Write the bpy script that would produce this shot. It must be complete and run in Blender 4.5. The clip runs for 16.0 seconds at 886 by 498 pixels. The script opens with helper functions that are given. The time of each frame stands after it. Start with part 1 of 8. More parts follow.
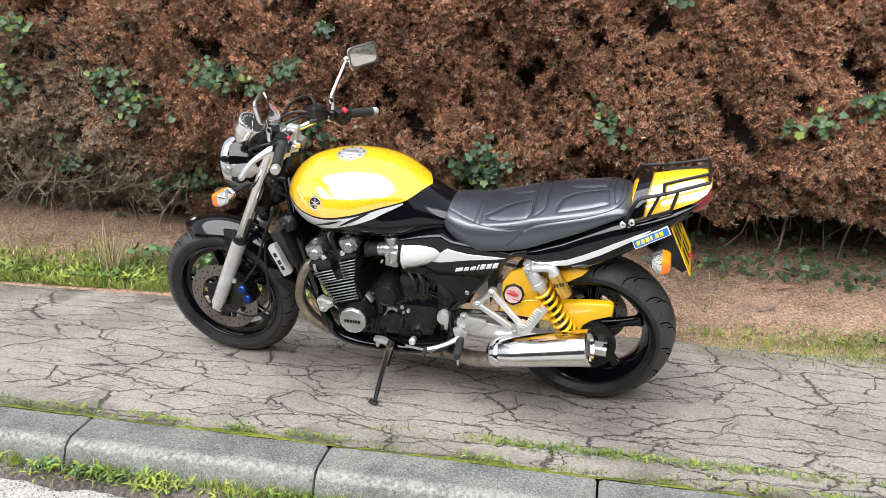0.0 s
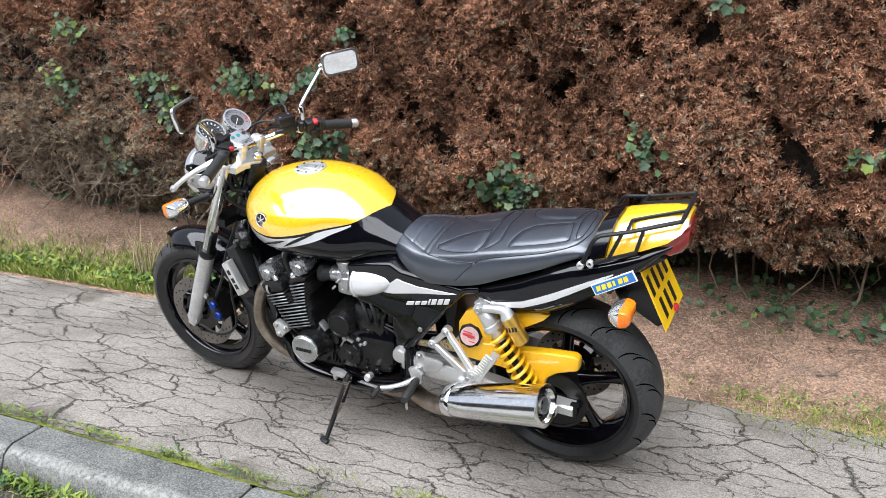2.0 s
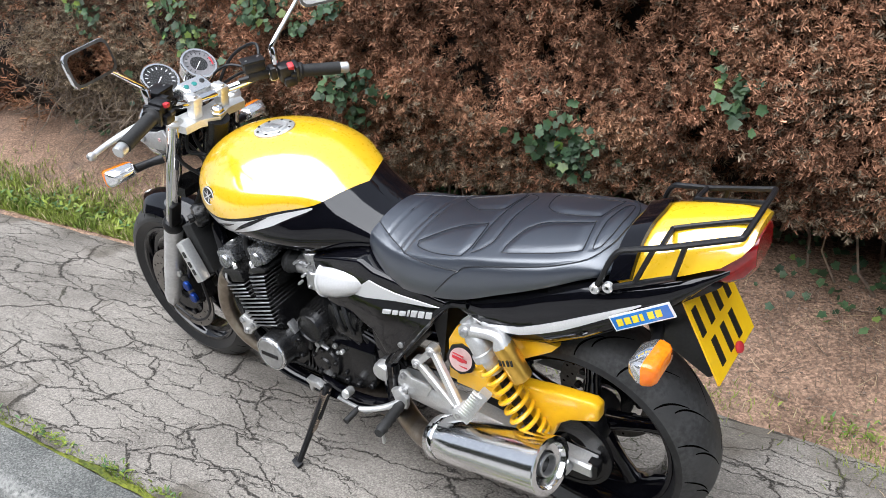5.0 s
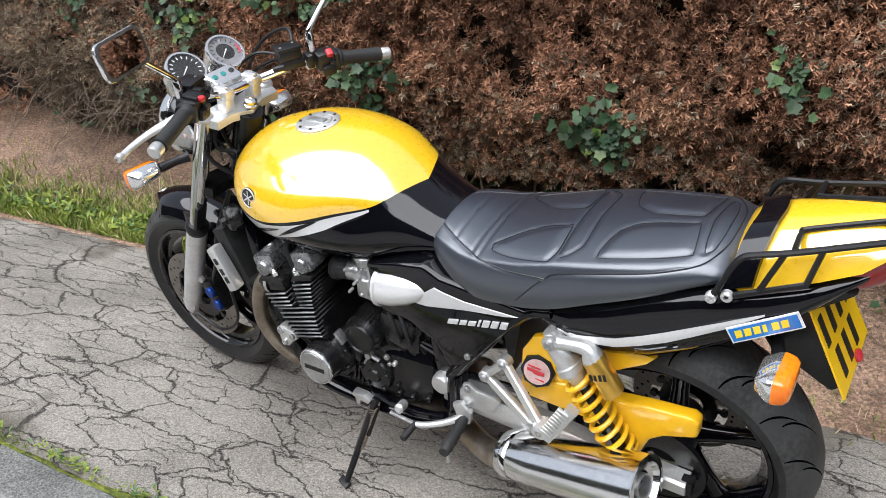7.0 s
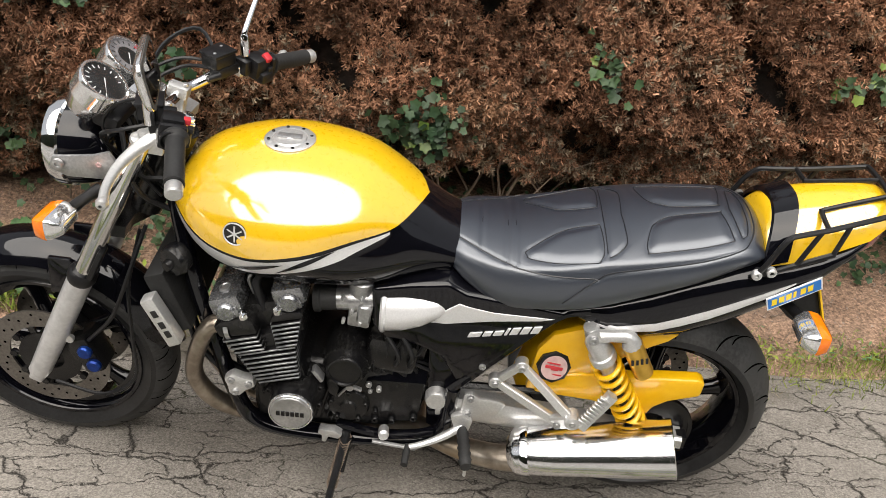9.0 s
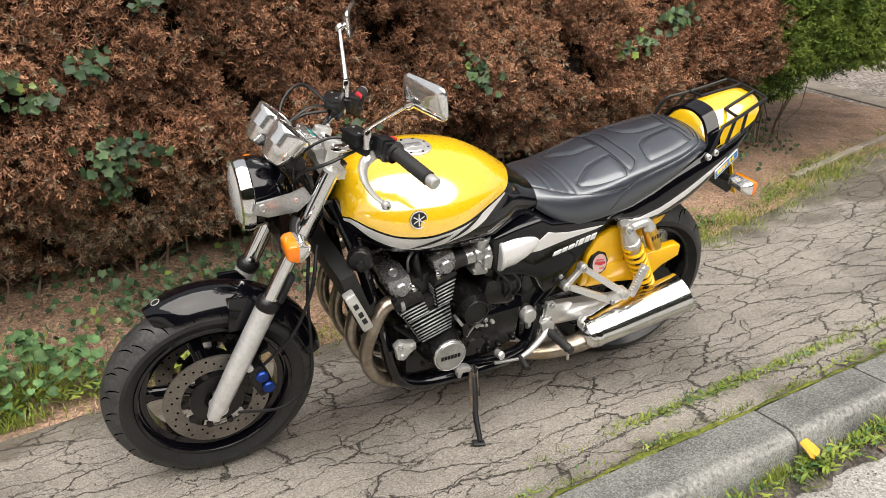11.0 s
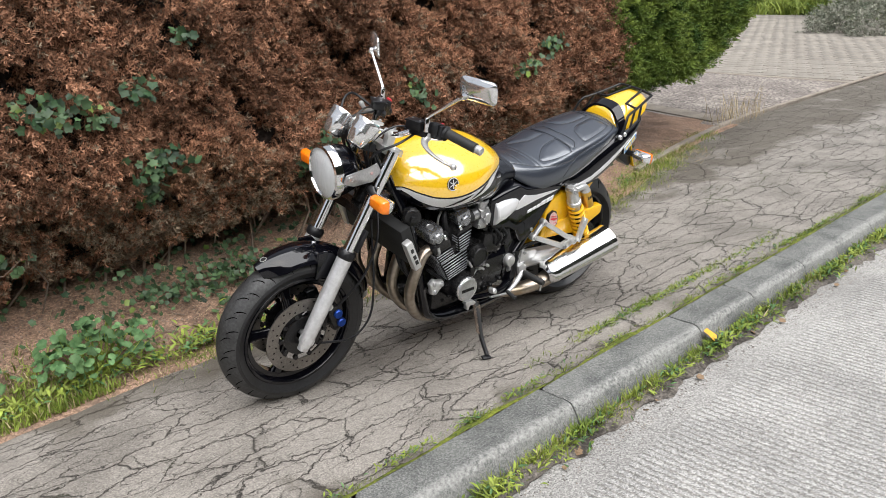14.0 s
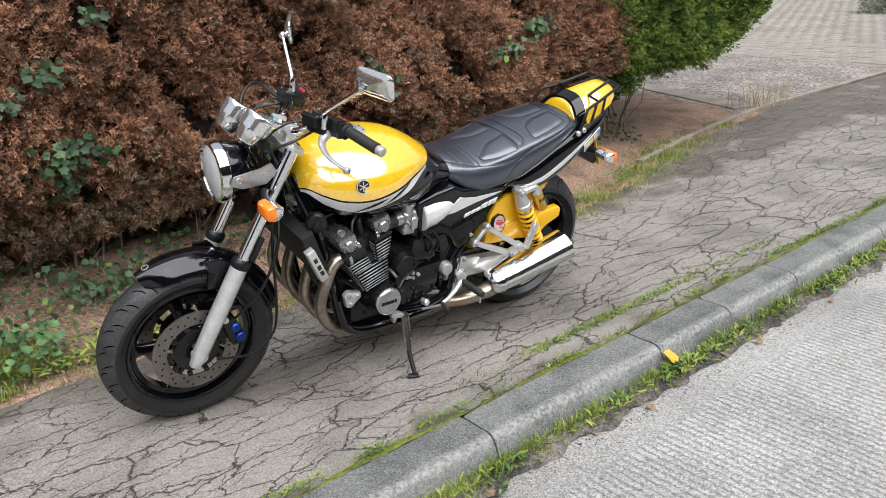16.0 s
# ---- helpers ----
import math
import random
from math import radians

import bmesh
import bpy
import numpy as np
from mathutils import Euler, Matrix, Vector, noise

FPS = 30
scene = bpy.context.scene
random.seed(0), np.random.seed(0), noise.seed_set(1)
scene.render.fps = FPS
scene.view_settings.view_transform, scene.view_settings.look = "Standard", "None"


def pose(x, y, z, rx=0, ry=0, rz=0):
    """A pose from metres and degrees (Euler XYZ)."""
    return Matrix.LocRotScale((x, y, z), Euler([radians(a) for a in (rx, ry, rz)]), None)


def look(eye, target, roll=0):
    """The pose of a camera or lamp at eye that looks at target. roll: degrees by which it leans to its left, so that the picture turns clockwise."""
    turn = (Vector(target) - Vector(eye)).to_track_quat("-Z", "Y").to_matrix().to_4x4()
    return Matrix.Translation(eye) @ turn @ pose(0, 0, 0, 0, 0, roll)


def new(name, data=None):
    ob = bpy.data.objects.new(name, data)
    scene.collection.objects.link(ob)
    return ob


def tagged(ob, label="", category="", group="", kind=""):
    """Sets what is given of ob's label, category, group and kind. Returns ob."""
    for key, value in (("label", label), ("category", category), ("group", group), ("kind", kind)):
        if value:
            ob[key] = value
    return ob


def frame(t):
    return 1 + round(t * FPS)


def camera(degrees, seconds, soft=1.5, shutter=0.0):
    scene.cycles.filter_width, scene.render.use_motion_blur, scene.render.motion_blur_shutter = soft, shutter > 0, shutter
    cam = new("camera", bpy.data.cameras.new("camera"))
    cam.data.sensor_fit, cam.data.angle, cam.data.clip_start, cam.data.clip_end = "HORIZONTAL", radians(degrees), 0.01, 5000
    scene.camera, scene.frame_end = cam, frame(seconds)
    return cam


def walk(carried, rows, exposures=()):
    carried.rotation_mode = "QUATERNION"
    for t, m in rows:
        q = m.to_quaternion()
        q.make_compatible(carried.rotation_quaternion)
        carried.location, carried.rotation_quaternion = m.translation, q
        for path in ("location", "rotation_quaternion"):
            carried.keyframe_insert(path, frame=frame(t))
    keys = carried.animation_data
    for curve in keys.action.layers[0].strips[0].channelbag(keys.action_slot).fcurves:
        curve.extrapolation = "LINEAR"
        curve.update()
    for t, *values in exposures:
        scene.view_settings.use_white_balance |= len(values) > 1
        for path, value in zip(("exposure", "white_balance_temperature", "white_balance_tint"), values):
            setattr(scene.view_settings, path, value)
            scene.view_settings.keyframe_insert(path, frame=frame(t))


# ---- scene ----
cam = camera(55.8, 16.0, soft=0.7)
PATH = [
    (0, (0.494, 0.109, 1.499), (0.119, 1.977, 0.889), 0.7),
    (0.5, (0.763, 0.161, 1.492), (0.285, 2.009, 0.896), 1.6),
    (1, (0.932, 0.266, 1.492), (0.304, 2.07, 0.898), 1.2),
    (1.5, (0.996, 0.464, 1.459), (0.29, 2.245, 0.886), 0.8),
    (2, (1.068, 0.627, 1.459), (0.306, 2.383, 0.877), 0.7),
    (2.5, (1.2, 0.786, 1.453), (0.362, 2.49, 0.824), 1.2),
    (3, (1.211, 0.914, 1.452), (0.32, 2.584, 0.807), 1.0),
    (3.5, (1.128, 1.1, 1.453), (0.181, 2.737, 0.802), 0.5),
    (4, (1.088, 1.274, 1.433), (0.091, 2.878, 0.774), -0.1),
    (4.2, (1.091, 1.344, 1.441), (0.084, 2.926, 0.747), -0.0),
    (6.3, (0.953, 1.409, 1.429), (-0.014, 2.971, 0.637), -0.5),
    (6.5, (0.91, 1.399, 1.429), (-0.032, 2.974, 0.634), -0.3),
    (7, (0.793, 1.422, 1.42), (-0.123, 3.008, 0.615), -0.9),
    (7.5, (0.603, 1.478, 1.425), (-0.196, 3.103, 0.575), 0.5),
    (8, (0.442, 1.477, 1.438), (-0.223, 3.155, 0.576), 1.9),
    (8.2, (0.334, 1.428, 1.438), (-0.194, 3.154, 0.578), 3.2),
    (10.3, (-1.041, 1.129, 1.448), (-0.251, 2.792, 0.666), 2.5),
    (10.5, (-1.154, 1.082, 1.439), (-0.35, 2.74, 0.662), 1.5),
    (11, (-1.444, 0.967, 1.451), (-0.515, 2.591, 0.743), -2.3),
    (11.5, (-1.769, 0.953, 1.465), (-0.692, 2.485, 0.764), -4.1),
    (12, (-1.979, 0.891, 1.493), (-0.837, 2.375, 0.791), -2.7),
    (12.5, (-2.156, 0.753, 1.49), (-0.964, 2.229, 0.857), -1.8),
    (13, (-2.325, 0.715, 1.498), (-1.11, 2.175, 0.872), -2.1),
    (13.5, (-2.487, 0.714, 1.497), (-1.214, 2.123, 0.871), -2.5),
    (14, (-2.526, 0.703, 1.495), (-1.212, 2.07, 0.859), -2.5),
    (14.5, (-2.419, 0.622, 1.495), (-1.095, 1.98, 0.862), -2.8),
    (15, (-2.243, 0.531, 1.493), (-0.978, 1.944, 0.858), -1.6),
    (15.5, (-2.118, 0.525, 1.483), (-0.9, 1.964, 0.817), -2.1),
    (16, (-1.953, 0.633, 1.475), (-0.743, 2.073, 0.794), -2.4),
]
walk(cam, [(t, look(eye, target, roll)) for t, eye, target, roll in PATH], exposures=[
    (0, 0.7, 6250, 10), (1.0, 0.64, 6000, 10), (3.0, 0.66, 5950, 10), (4.2, 0.61, 5950, 10), (6.5, 0.43, 6000, 10), (7.0, 0.4, 6050, 10), (8.0, 0.22, 6450, 10),
    (10.5, 0.27, 6950, 10), (11.2, 0.47, 6800, 10), (12.5, 0.5, 6500, 10), (13.5, 0.38, 6400, 10), (14.5, 0.34, 6200, 10), (16, 0.31, 6150, 10)])

# ---- light: bright overcast sky, a wide soft sun ----
world = bpy.data.worlds.new("overcast_sky")
scene.world = world
world.use_nodes = True
wt = world.node_tree
sky = wt.nodes.new("ShaderNodeTexSky")
sky.sky_type, sky.sun_disc = "NISHITA", False
sky.sun_elevation, sky.sun_rotation = radians(48), radians(200)
sky.air_density, sky.dust_density, sky.ozone_density = 1.0, 4.0, 1.0
veil = wt.nodes.new("ShaderNodeMix")
veil.data_type = "RGBA"
veil.inputs["Factor"].default_value = 0.7
veil.inputs["B"].default_value = (6.2, 6.35, 6.6, 1)
wt.links.new(sky.outputs["Color"], veil.inputs["A"])
wt.links.new(veil.outputs["Result"], wt.nodes["Background"].inputs["Color"])
wt.nodes["Background"].inputs["Strength"].default_value = 0.085
sun = new("sun", bpy.data.lights.new("sun", "SUN"))
sun.data.energy, sun.data.angle, sun.data.color = 5.35, radians(84), (1.0, 0.975, 0.945)
sun.matrix_world = look((-1.0, -4.3, 6.4), (0, 0, 0))

# ---- materials ----
def surf(name, c1, c2, scale=30.0, rough=0.6, metal=0.0, bump=0.0, dist=0.002, big=2.0, c3=None, coat=0.0, island=0.0, spread=0.15, stretch=(1, 1, 1), spec=0.5, each=0.0):
    """Two colours mixed by fine and coarse noise, with a little relief and uneven gloss."""
    m = bpy.data.materials.new(name)
    m.use_nodes = True
    nt, bs = m.node_tree, m.node_tree.nodes["Principled BSDF"]
    lk = nt.links.new
    tc = nt.nodes.new("ShaderNodeTexCoord")
    mp = nt.nodes.new("ShaderNodeMapping")
    mp.inputs["Scale"].default_value = stretch
    lk(tc.outputs["Object"], mp.inputs["Vector"])
    fine, coarse = nt.nodes.new("ShaderNodeTexNoise"), nt.nodes.new("ShaderNodeTexNoise")
    for n, s, d in ((fine, scale, 6), (coarse, big, 4)):
        n.inputs["Scale"].default_value, n.inputs["Detail"].default_value = s, d
        lk(mp.outputs["Vector"], n.inputs["Vector"])
    add = nt.nodes.new("ShaderNodeMath")
    add.operation = "ADD"
    lk(fine.outputs["Fac"], add.inputs[0])
    lk(coarse.outputs["Fac"], add.inputs[1])
    ramp = nt.nodes.new("ShaderNodeMapRange")
    ramp.inputs["From Min"].default_value, ramp.inputs["From Max"].default_value = 0.8, 1.2
    lk(add.outputs[0], ramp.inputs["Value"])
    mix = nt.nodes.new("ShaderNodeMix")
    mix.data_type = "RGBA"
    mix.inputs["A"].default_value, mix.inputs["B"].default_value = (*c1, 1), (*c2, 1)
    lk(ramp.outputs["Result"], mix.inputs["Factor"])
    out = mix.outputs["Result"]
    if c3:
        third = nt.nodes.new("ShaderNodeMix")
        third.data_type = "RGBA"
        third.inputs["B"].default_value = (*c3, 1)
        edge = nt.nodes.new("ShaderNodeMapRange")
        edge.inputs["From Min"].default_value, edge.inputs["From Max"].default_value = 0.55, 0.7
        lk(coarse.outputs["Fac"], edge.inputs["Value"])
        lk(edge.outputs["Result"], third.inputs["Factor"])
        lk(out, third.inputs["A"])
        out = third.outputs["Result"]
    if island or each:
        geo = nt.nodes.new("ShaderNodeNewGeometry" if island else "ShaderNodeObjectInfo")
        hsv = nt.nodes.new("ShaderNodeHueSaturation")
        val = nt.nodes.new("ShaderNodeMapRange")
        amount = island or each
        val.inputs["To Min"].default_value, val.inputs["To Max"].default_value = 1 - amount, 1 + amount
        lk(geo.outputs["Random Per Island" if island else "Random"], val.inputs["Value"])
        lk(val.outputs["Result"], hsv.inputs["Value"])
        lk(out, hsv.inputs["Color"])
        out = hsv.outputs["Color"]
    lk(out, bs.inputs["Base Color"])
    rr = nt.nodes.new("ShaderNodeMapRange")
    rr.inputs["To Min"].default_value, rr.inputs["To Max"].default_value = max(0.02, rough - spread * rough), min(1, rough + spread * rough)
    lk(fine.outputs["Fac"], rr.inputs["Value"])
    lk(rr.outputs["Result"], bs.inputs["Roughness"])
    bs.inputs["Metallic"].default_value = metal
    bs.inputs["Coat Weight"].default_value = coat
    bs.inputs["Coat Roughness"].default_value = 0.04
    bs.inputs["Specular IOR Level"].default_value = spec
    if bump:
        b = nt.nodes.new("ShaderNodeBump")
        b.inputs["Strength"].default_value, b.inputs["Distance"].default_value = bump, dist
        lk(fine.outputs["Fac"], b.inputs["Height"])
        lk(b.outputs["Normal"], bs.inputs["Normal"])
    return m


def speckle(m, scale, low, high):
    """Crisp grains: every small cell of the surface a little lighter or darker."""
    nt, bs = m.node_tree, m.node_tree.nodes["Principled BSDF"]
    lk, nn = nt.links.new, nt.nodes.new
    base = bs.inputs["Base Color"].links[0].from_socket
    tc, vo, hsv, mr = nn("ShaderNodeTexCoord"), nn("ShaderNodeTexVoronoi"), nn("ShaderNodeHueSaturation"), nn("ShaderNodeMapRange")
    vo.inputs["Scale"].default_value = scale
    lk(tc.outputs["Object"], vo.inputs["Vector"])
    grey = nn("ShaderNodeSeparateColor")
    lk(vo.outputs["Color"], grey.inputs["Color"])
    mr.inputs["To Min"].default_value, mr.inputs["To Max"].default_value = low, high
    lk(grey.outputs["Red"], mr.inputs["Value"])
    lk(mr.outputs["Result"], hsv.inputs["Value"])
    lk(base, hsv.inputs["Color"])
    lk(hsv.outputs["Color"], bs.inputs["Base Color"])
    return m


def cracked_asphalt():
    """Worn footpath asphalt with a net of cracks drawn out along the path, moss in some of them."""
    m = surf("cracked_asphalt", (0.145, 0.131, 0.114), (0.315, 0.288, 0.255), 210, 0.9, 0, 0.9, 0.003, 2.3, (0.21, 0.191, 0.168))
    speckle(m, 210, 0.72, 1.25)
    nt, bs = m.node_tree, m.node_tree.nodes["Principled BSDF"]
    lk, nn = nt.links.new, nt.nodes.new
    base = bs.inputs["Base Color"].links[0].from_socket
    relief = bs.inputs["Normal"].links[0].from_socket
    tc = nn("ShaderNodeTexCoord")
    wob = nn("ShaderNodeTexNoise")
    wob.inputs["Scale"].default_value, wob.inputs["Detail"].default_value = 7.0, 8
    wob.inputs["Roughness"].default_value = 0.65
    lk(tc.outputs["Object"], wob.inputs["Vector"])
    off = nn("ShaderNodeVectorMath")
    off.operation = "MULTIPLY_ADD"
    off.inputs[1].default_value = (0.16, 0.1, 0)
    lk(wob.outputs["Color"], off.inputs[0])
    jag = nn("ShaderNodeTexNoise")
    jag.inputs["Scale"].default_value, jag.inputs["Detail"].default_value = 45.0, 4
    lk(tc.outputs["Object"], jag.inputs["Vector"])
    off0 = nn("ShaderNodeVectorMath")
    off0.operation = "MULTIPLY_ADD"
    off0.inputs[1].default_value = (0.03, 0.03, 0)
    lk(jag.outputs["Color"], off0.inputs[0])
    lk(tc.outputs["Object"], off0.inputs[2])
    lk(off0.outputs[0], off.inputs[2])
    crack = None
    for scale, stretch, width, cover in ((3.5, (0.5, 1.7, 1), 0.0125, 0.27), (6.5, (0.42, 1.6, 1), 0.0155, 0.33), (13.0, (0.5, 1.3, 1), 0.018, 0.42)):
        mp = nn("ShaderNodeMapping")
        mp.inputs["Scale"].default_value = stretch
        mp.inputs["Rotation"].default_value = (0, 0, 0.12)
        lk(off.outputs[0], mp.inputs["Vector"])
        v = nn("ShaderNodeTexVoronoi")
        v.feature, v.voronoi_dimensions = "DISTANCE_TO_EDGE", "2D"
        v.inputs["Scale"].default_value = scale
        lk(mp.outputs["Vector"], v.inputs["Vector"])
        where = nn("ShaderNodeTexNoise")
        where.inputs["Scale"].default_value, where.inputs["Detail"].default_value = scale * 0.45, 7
        lk(tc.outputs["Object"], where.inputs["Vector"])
        wid = nn("ShaderNodeMapRange")
        wid.inputs["From Min"].default_value, wid.inputs["From Max"].default_value = cover, cover + 0.25
        wid.inputs["To Min"].default_value, wid.inputs["To Max"].default_value = 0.00005, width * 1.7
        lk(where.outputs["Fac"], wid.inputs["Value"])
        hit = nn("ShaderNodeMapRange")
        hit.inputs["From Min"].default_value = 0.0
        lk(wid.outputs["Result"], hit.inputs["From Max"])
        hit.inputs["To Min"].default_value, hit.inputs["To Max"].default_value = 1.0, 0.0
        lk(v.outputs["Distance"], hit.inputs["Value"])
        if crack is None:
            crack = hit.outputs["Result"]
        else:
            mx = nn("ShaderNodeMath")
            mx.operation = "MAXIMUM"
            lk(crack, mx.inputs[0])
            lk(hit.outputs["Result"], mx.inputs[1])
            crack = mx.outputs[0]
    mossy = nn("ShaderNodeTexNoise")
    mossy.inputs["Scale"].default_value = 1.7
    lk(tc.outputs["Object"], mossy.inputs["Vector"])
    mr = nn("ShaderNodeMapRange")
    mr.inputs["From Min"].default_value, mr.inputs["From Max"].default_value = 0.56, 0.68
    lk(mossy.outputs["Fac"], mr.inputs["Value"])
    fill = nn("ShaderNodeMix")
    fill.data_type = "RGBA"
    fill.inputs["A"].default_value, fill.inputs["B"].default_value = (0.022, 0.018, 0.014, 1), (0.05, 0.065, 0.015, 1)
    lk(mr.outputs["Result"], fill.inputs["Factor"])
    mix = nn("ShaderNodeMix")
    mix.data_type = "RGBA"
    lk(crack, mix.inputs["Factor"])
    lk(base, mix.inputs["A"])
    lk(fill.outputs["Result"], mix.inputs["B"])
    lk(mix.outputs["Result"], bs.inputs["Base Color"])
    # dark trodden soil creeping in from the verge and from the kerb
    xyz, patch = nn("ShaderNodeSeparateXYZ"), nn("ShaderNodeTexNoise")
    patch.inputs["Scale"].default_value, patch.inputs["Detail"].default_value = 3.2, 8
    lk(tc.outputs["Object"], xyz.inputs[0])
    lk(tc.outputs["Object"], patch.inputs["Vector"])
    soiled = None
    for axis_pairs in ((3.3, 3.75), (2.62, 2.42)):
        side = nn("ShaderNodeMapRange")
        side.clamp = True
        side.inputs["From Min"].default_value, side.inputs["From Max"].default_value = axis_pairs
        side.inputs["To Max"].default_value = 0.38
        lk(xyz.outputs["Y"], side.inputs["Value"])
        both = nn("ShaderNodeMath")
        both.operation = "ADD"
        lk(side.outputs["Result"], both.inputs[0])
        lk((soiled or patch.outputs["Fac"]), both.inputs[1])
        soiled = both.outputs[0]
    soil_f = nn("ShaderNodeMapRange")
    soil_f.inputs["From Min"].default_value, soil_f.inputs["From Max"].default_value = 0.66, 0.82
    soil_f.inputs["To Max"].default_value = 0.75
    lk(soiled, soil_f.inputs["Value"])
    soil = nn("ShaderNodeMix")
    soil.data_type = "RGBA"
    soil.inputs["B"].default_value = (0.075, 0.062, 0.045, 1)
    lk(soil_f.outputs["Result"], soil.inputs["Factor"])
    lk(mix.outputs["Result"], soil.inputs["A"])
    lk(soil.outputs["Result"], bs.inputs["Base Color"])
    inv = nn("ShaderNodeMath")
    inv.operation = "SUBTRACT"
    inv.inputs[0].default_value = 1.0
    lk(crack, inv.inputs[1])
    b = nn("ShaderNodeBump")
    b.inputs["Strength"].default_value, b.inputs["Distance"].default_value = 0.8, 0.008
    lk(inv.outputs[0], b.inputs["Height"])
    lk(relief, b.inputs["Normal"])
    lk(b.outputs["Normal"], bs.inputs["Normal"])
    return m


def ribbed_concrete():
    """Road concrete, tamped into ridges across the road, with a smooth margin along the gutter."""
    m = surf("ribbed_concrete", (0.27, 0.263, 0.252), (0.45, 0.44, 0.42), 150, 0.9, 0, 0.8, 0.003, 1.5, (0.37, 0.362, 0.348))
    speckle(m, 190, 0.6, 1.35)
    nt, bs = m.node_tree, m.node_tree.nodes["Principled BSDF"]
    lk, nn = nt.links.new, nt.nodes.new
    base = bs.inputs["Base Color"].links[0].from_socket
    relief = bs.inputs["Normal"].links[0].from_socket
    tc = nn("ShaderNodeTexCoord")
    w = nn("ShaderNodeTexWave")
    w.wave_type, w.bands_direction = "BANDS", "X"
    w.inputs["Scale"].default_value, w.inputs["Distortion"].default_value = 10.0, 3.0
    w.inputs["Detail"].default_value, w.inputs["Detail Scale"].default_value = 6.0, 5.0
    lk(tc.outputs["Object"], w.inputs["Vector"])
    xyz = nn("ShaderNodeSeparateXYZ")
    lk(tc.outputs["Object"], xyz.inputs[0])
    margin = nn("ShaderNodeMapRange")
    margin.inputs["From Min"].default_value, margin.inputs["From Max"].default_value = 2.045, 2.03
    lk(xyz.outputs["Y"], margin.inputs["Value"])
    h = nn("ShaderNodeMath")
    h.operation = "MULTIPLY"
    lk(w.outputs["Fac"], h.inputs[0])
    lk(margin.outputs["Result"], h.inputs[1])
    b = nn("ShaderNodeBump")
    b.inputs["Strength"].default_value, b.inputs["Distance"].default_value = 0.8, 0.005
    lk(h.outputs[0], b.inputs["Height"])
    lk(relief, b.inputs["Normal"])
    lk(b.outputs["Normal"], bs.inputs["Normal"])
    # multiplies the colour darker in the troughs between ridges and along the margin
    darken = nn("ShaderNodeMix")
    darken.data_type, darken.blend_type = "RGBA", "MULTIPLY"
    low = nn("ShaderNodeMapRange")
    low.inputs["From Min"].default_value, low.inputs["From Max"].default_value = 0.5, 0.0
    low.inputs["To Max"].default_value = 0.8
    lk(w.outputs["Fac"], low.inputs["Value"])
    f = nn("ShaderNodeMath")
    f.operation = "MULTIPLY"
    lk(low.outputs["Result"], f.inputs[0])
    lk(margin.outputs["Result"], f.inputs[1])
    plain = nn("ShaderNodeMapRange")
    plain.inputs["To Min"].default_value, plain.inputs["To Max"].default_value = 0.35, 0.0
    lk(margin.outputs["Result"], plain.inputs["Value"])
    g = nn("ShaderNodeMath")
    g.operation = "ADD"
    lk(f.outputs[0], g.inputs[0])
    lk(plain.outputs["Result"], g.inputs[1])
    lk(g.outputs[0], darken.inputs["Factor"])
    lk(base, darken.inputs["A"])
    darken.inputs["B"].default_value = (0.52, 0.5, 0.47, 1)
    lk(darken.outputs["Result"], bs.inputs["Base Color"])
    return m


ASPHALT, ROAD = cracked_asphalt(), ribbed_concrete()
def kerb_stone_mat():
    """Grey kerb concrete, patchily paler in a band along its front edge."""
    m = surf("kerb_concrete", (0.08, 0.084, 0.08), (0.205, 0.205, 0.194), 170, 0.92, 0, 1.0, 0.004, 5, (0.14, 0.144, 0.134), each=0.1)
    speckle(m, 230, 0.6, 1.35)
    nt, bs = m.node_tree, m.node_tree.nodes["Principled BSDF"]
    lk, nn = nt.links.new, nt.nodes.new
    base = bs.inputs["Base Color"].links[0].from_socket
    tc, xyz, mottle = nn("ShaderNodeTexCoord"), nn("ShaderNodeSeparateXYZ"), nn("ShaderNodeTexNoise")
    mottle.inputs["Scale"].default_value, mottle.inputs["Detail"].default_value = 70.0, 8
    lk(tc.outputs["Object"], mottle.inputs["Vector"])
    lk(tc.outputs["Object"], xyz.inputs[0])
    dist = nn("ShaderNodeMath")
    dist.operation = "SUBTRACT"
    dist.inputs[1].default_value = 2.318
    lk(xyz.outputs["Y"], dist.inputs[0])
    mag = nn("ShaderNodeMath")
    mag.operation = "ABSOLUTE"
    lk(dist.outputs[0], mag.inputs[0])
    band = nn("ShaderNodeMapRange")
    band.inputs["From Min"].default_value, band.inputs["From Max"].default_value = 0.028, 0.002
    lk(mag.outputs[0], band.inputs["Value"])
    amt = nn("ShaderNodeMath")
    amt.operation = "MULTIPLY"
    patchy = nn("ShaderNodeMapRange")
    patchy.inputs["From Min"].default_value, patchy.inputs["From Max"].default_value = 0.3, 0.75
    lk(mottle.outputs["Fac"], patchy.inputs["Value"])
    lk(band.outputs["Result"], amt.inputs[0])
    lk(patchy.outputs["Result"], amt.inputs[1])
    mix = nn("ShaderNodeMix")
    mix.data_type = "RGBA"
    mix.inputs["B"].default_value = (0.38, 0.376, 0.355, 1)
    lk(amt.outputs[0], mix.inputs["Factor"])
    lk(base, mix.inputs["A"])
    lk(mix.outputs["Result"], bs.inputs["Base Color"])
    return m


